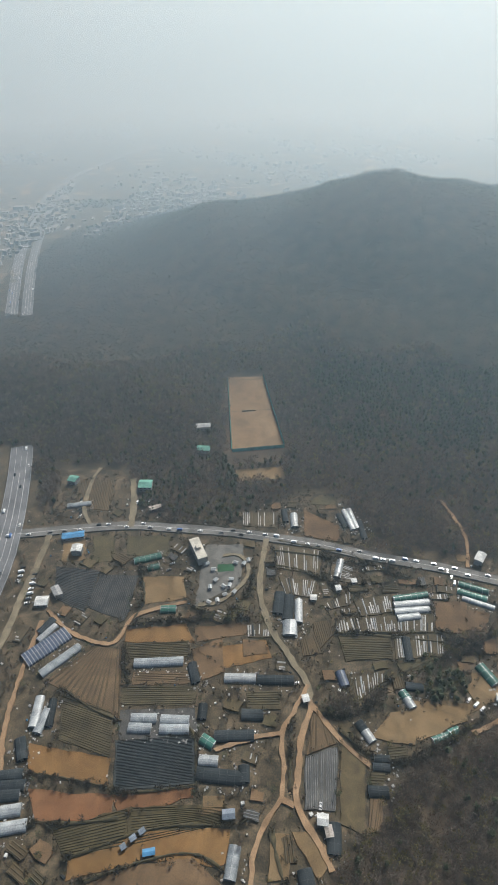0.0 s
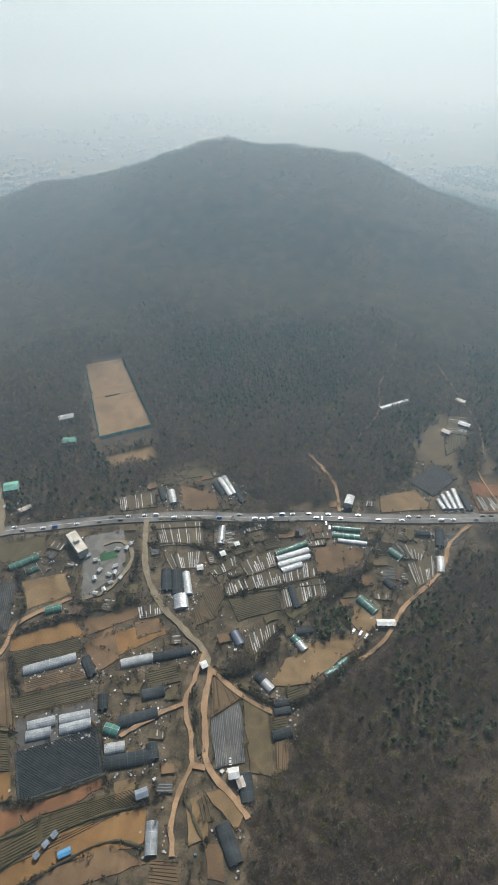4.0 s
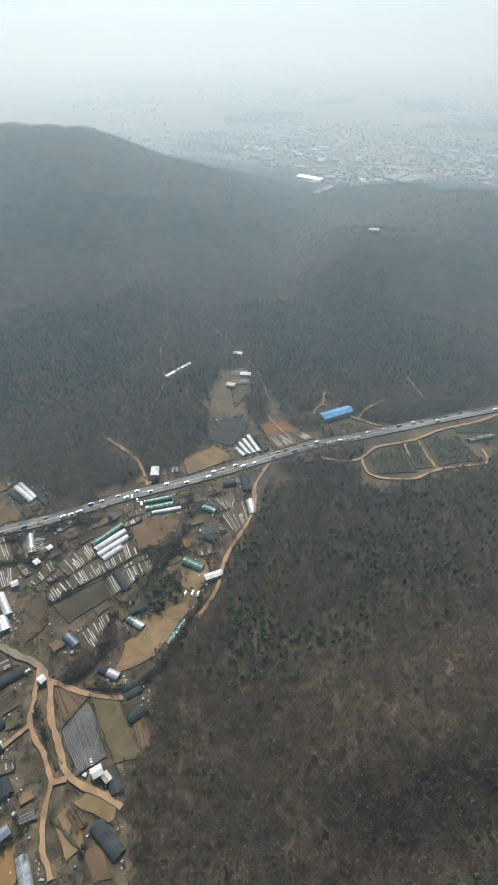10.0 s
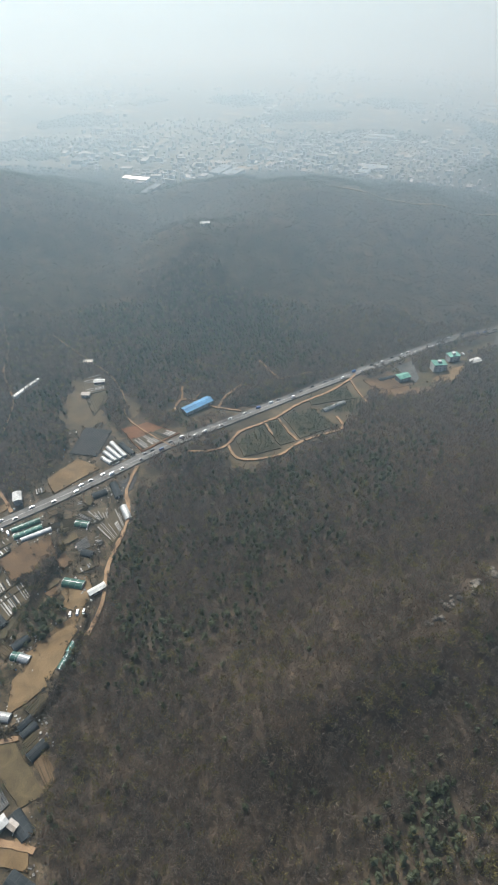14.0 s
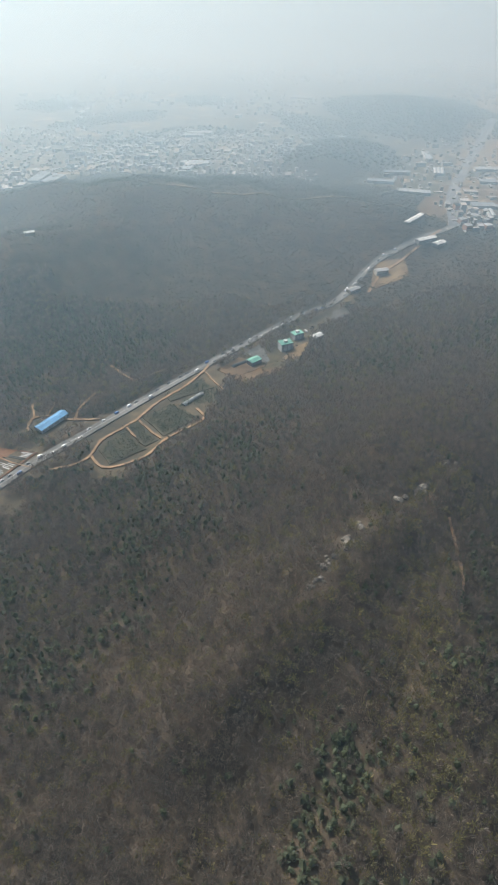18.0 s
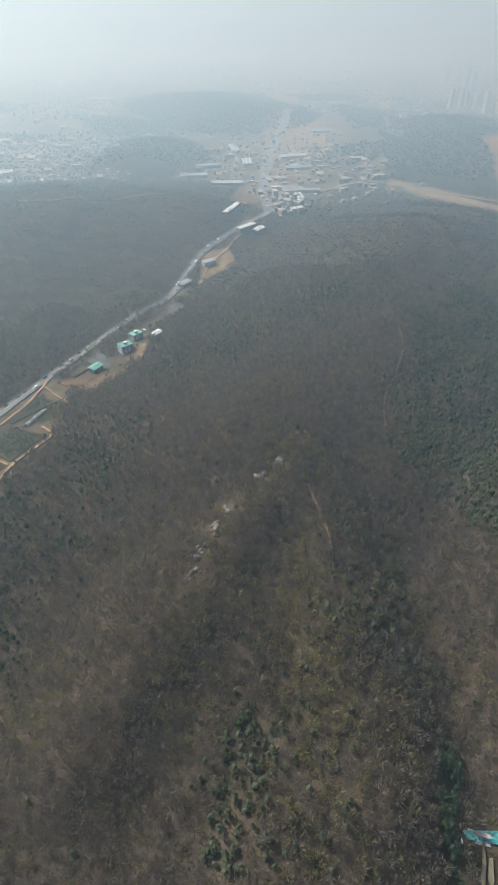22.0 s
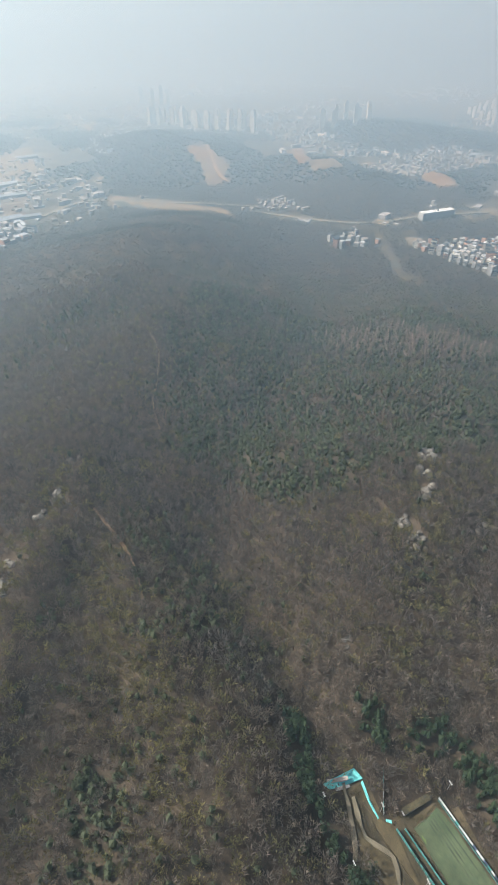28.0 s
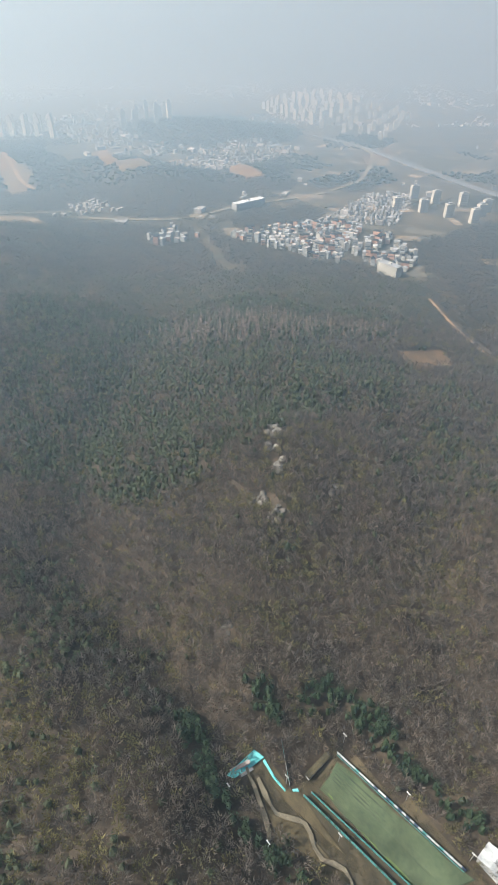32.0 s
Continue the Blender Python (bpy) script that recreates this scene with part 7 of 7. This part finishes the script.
    tall = [wood(56, rng.uniform(8, 13), rng.uniform(2.3, 3.2), 0.7, 0.1) for i in range(5)]
    X = np.random.default_rng(6).uniform((40, -270), (210, -140), (1500, 2))
    X = X[area_mask("pine_strip", X[:, 0], X[:, 1]) & ~area_mask("clearing", X[:, 0], X[:, 1])]
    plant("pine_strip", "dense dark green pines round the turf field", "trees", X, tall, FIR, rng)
    X = free(np.random.default_rng(12).uniform((28, -245), (160, -165), (5200, 2)))
    X = X[area_mask("clearing", X[:, 0], X[:, 1])]
    plant("clearing_weeds", "dry grass and weeds on the sloping clearing", "weeds", X[:1500], [leaf_tree(rng, 14, 0.8, 1.2, 0.4, 0.05)[2:] for i in range(3)], WEEDS, rng)
    plant("clearing_bushes", "leafless bushes scattered over the clearing", "shrubs", X[1500:1640], [twig_tree(rng, 24, 3.4, 1.5, 1.3, 0.16) for i in range(3)], TWIG, rng)
    X = np.random.default_rng(8).uniform((400, -650), (640, -390), (14000, 2))
    X = X[area_mask("larch_row", X[:, 0], X[:, 1])][:330]
    plant("larch_row", "tall reddish-brown leafless conifers in a long stand", "trees", X, larch, LARCH, rng)


build_woods()


def single_trees():
    """Trees that stand alone between the plots, each a thing with trunk and crown."""
    rng = random.Random(21)
    g = np.random.default_rng(9)

    def kind(tris, mat, n):
        a, b = tris[:2], tris[2:]
        res = []
        for t, nm, mt in ((a, "trunk", TWIG), (b, "crown", mat)):
            res.append(mesh(nm, t.reshape(-1, 3), [(3 * i, 3 * i + 1, 3 * i + 2) for i in range(len(t))], mt))
        return res

    kinds = [(kind(bare_tree(g, 40, 8, 3.2, 0.1), TWIG, 1), "leafless grey-brown tree between the plots") for i in range(3)]
    kinds += [(kind(leaf_tree(g, 90, 7, 2.2, 0.6, 0.25), NEEDLES, 1), "dark green conifer beside the fields") for i in range(3)]
    kinds += [(kind(leaf_tree(g, 70, 3, 1.6, 0.5, 0.1), BUDS, 1), "low olive shrub at the edge of a plot")]
    count, tries = 0, 0
    while count < 380 and tries < 9000:
        tries += 1
        x, y = rng.uniform(-260, 340), rng.uniform(95, 470)
        if not area_mask("open_land", np.array([x]), np.array([y]))[0] or (int(x // 3), int(y // 3)) in TAKEN:
            continue
        TAKEN.add((int(x // 3), int(y // 3)))
        (trunk, crown), says = kinds[rng.choice((0, 1, 2, 0, 1, 2, 3, 4, 5, 6, 6))]
        root = tagged(new("tree"), says, "tree", "trees between the plots")
        root.matrix_basis = stand(x, y, rng.uniform(0, 360)) @ Matrix.Scale(rng.uniform(0.6, 1.1), 4)
        part("trunk", trunk, root)
        part("crown", crown, root)
        count += 1
    hedge = [twig_tree(g, 16, h, 1.5, 1.5, 0.4) for h in (3.0, 3.6, 4.2, 5.0)] + [leaf_tree(g, 22, 2.6, 1.4, 0.45, 0.1) for i in range(2)]
    H = np.concatenate([np.repeat(b, 5, 0) for b in BANKS])
    H = free(H + g.normal(0, 1.7, H.shape))
    plant("hedge_trees", "low leafless bushes along ditches and banks", "trees", H, hedge, BRUSH, g, 0.5, 1.25)
    X, Y = np.meshgrid(np.arange(-270, 350, 3.6), np.arange(95, 480, 3.6))
    S = np.stack([X, Y], -1).reshape(-1, 2) + g.uniform(-1.8, 1.8, (X.size, 2))
    S = free(S[area_mask("open_land", S[:, 0], S[:, 1])])
    thick = wave(S[:, 0], S[:, 1], 17, 2.0) + 0.5 * wave(S[:, 0], S[:, 1], 6, 1.0) + g.normal(0, 0.35, len(S))
    plant("valley_scrub", "low leafless scrub between sheds and plots", "shrubs", S[thick > 0.1], hedge, BRUSH, g, 0.45, 1.05)
    tuft = [leaf_tree(g, 12, h, 1.1, 0.42, 0.05)[2:] for h in (0.7, 0.9, 1.3)]
    plant("dry_weeds", "tufts of dry yellow-brown weeds on waste ground", "weeds", S[(thick <= 0.1) & (thick > -0.75)], tuft, WEEDS, g, 0.6, 1.4)
    E = np.concatenate([np.repeat(b, 1, 0) for b in EDGES])
    E = E + g.normal(0, 0.7, E.shape)
    plant("plot_weeds", "dry weeds along the edges of the plots", "weeds", E[g.random(len(E)) < 0.75], tuft, WEEDS, g, 0.5, 1.2)
    B = E[g.random(len(E)) < 0.2]
    plant("plot_bushes", "leafless bushes at the corners and edges of plots", "shrubs", B, hedge, BRUSH, g, 0.4, 0.9)
    bits = []
    for i in range(6):
        w, d, h = g.uniform(0.3, 1.1), g.uniform(0.3, 0.8), g.uniform(0.2, 0.9)
        p = np.array([[-w, -d, 0], [w, -d, 0], [w, d, 0], [-w, d, 0], [-w * 0.9, -d, h], [w, -d * 0.9, h], [w * 0.9, d, h], [-w, d * 0.8, h]])
        bits.append(np.array([p[list(f)] for f in ((4, 5, 6), (4, 6, 7), (0, 1, 5), (0, 5, 4), (1, 2, 6), (1, 6, 5), (2, 3, 7), (2, 7, 6), (3, 0, 4), (3, 4, 7))]))
    L = np.array([p for line in SHED_EDGES for p in line])
    L = L[g.random(len(L)) < 0.55] + g.normal(0, 1.4, (1, 2))
    L = np.repeat(L, 2, 0) + g.normal(0, 1.5, (2 * len(L), 2))
    plant("farm_litter", "odds and ends of plastic, boards and sacks strewn by the tunnels", "clutter", L, bits, RUBBISH, g, 0.5, 1.2)
    young = [leaf_tree(g, 20, h, 1.9, 0.85, 0.08, True) for h in (3.6, 4.4, 5.2, 6.0)]
    R = np.random.default_rng(15)
    X, Y = np.meshgrid(np.arange(-260, 260, 2.4), np.arange(-200, 200, 3.6))
    P = np.stack([460 + 0.93 * X + 0.36 * Y, 250 - 0.36 * X + 0.93 * Y], -1).reshape(-1, 2) + R.normal(0, 0.5, (X.size, 2))
    P = P[area_mask("nursery", P[:, 0], P[:, 1]) & (R.random(len(P)) < 0.85)]
    keep = np.ones(len(P), bool)
    for style, width, line, dz in ROADS:
        for q in line:
            keep &= np.hypot(P[:, 0] - q[0], P[:, 1] - q[1]) > width / 2 + 2
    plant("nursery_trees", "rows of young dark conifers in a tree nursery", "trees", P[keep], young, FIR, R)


single_trees()


def clutter():
    """Farm stacks, tanks and sheets lying by the sheds and along the plots."""
    rng = random.Random(33)
    kinds = [("wooden_pallet", "grey weathered wooden pallet loaded with boards", box_mesh("wooden_pallet", -1.2, 1.2, -0.9, 0.9, -0.3, 1.2, M["roof_tin"], 0.1)), ("water_tank", "blue plastic water tank", box_mesh("water_tank", -1, 1, -1, 1, -0.3, 1.8, M["roof_blue"], 0.35)),
             ("plastic_bundle", "crumpled bundle of white plastic film", box_mesh("plastic_bundle", -1.8, 1.8, -1.2, 1.2, -0.3, 0.8, M["strip"], 0.7)), ("crate", "weathered pale farm crate", box_mesh("crate", -0.8, 0.8, -0.8, 0.8, -0.3, 1.2, M["wall_cream"], 0.05)),
             ("tarp_stack", "stack under a dark tarpaulin", box_mesh("tarp_stack", -2.2, 2.2, -1.3, 1.3, -0.3, 1.4, M["film_dark"], 0.5)), ("hut", "tiny farm hut with a white roof", box_mesh("hut", -1.7, 1.7, -1.4, 1.4, -0.3, 2.4, M["paint_white"], 0.1))]
    count = 0
    while count < 300:
        x, y = rng.uniform(-240, 330), rng.uniform(105, 440)
        if not area_mask("open_land", np.array([x]), np.array([y]))[0] or (int(x // 3), int(y // 3)) in TAKEN:
            continue
        nm, says, me = kinds[rng.choice((0, 0, 1, 2, 2, 3, 3, 4, 5))]
        ob = tagged(part(nm, me), says + " beside a plot", nm.replace("_", " "), "farm clutter")
        ob.matrix_basis = stand(x, y, rng.uniform(0, 180), 0.1) @ Matrix.Scale(rng.uniform(0.3, 0.75), 4)
        count += 1


clutter()
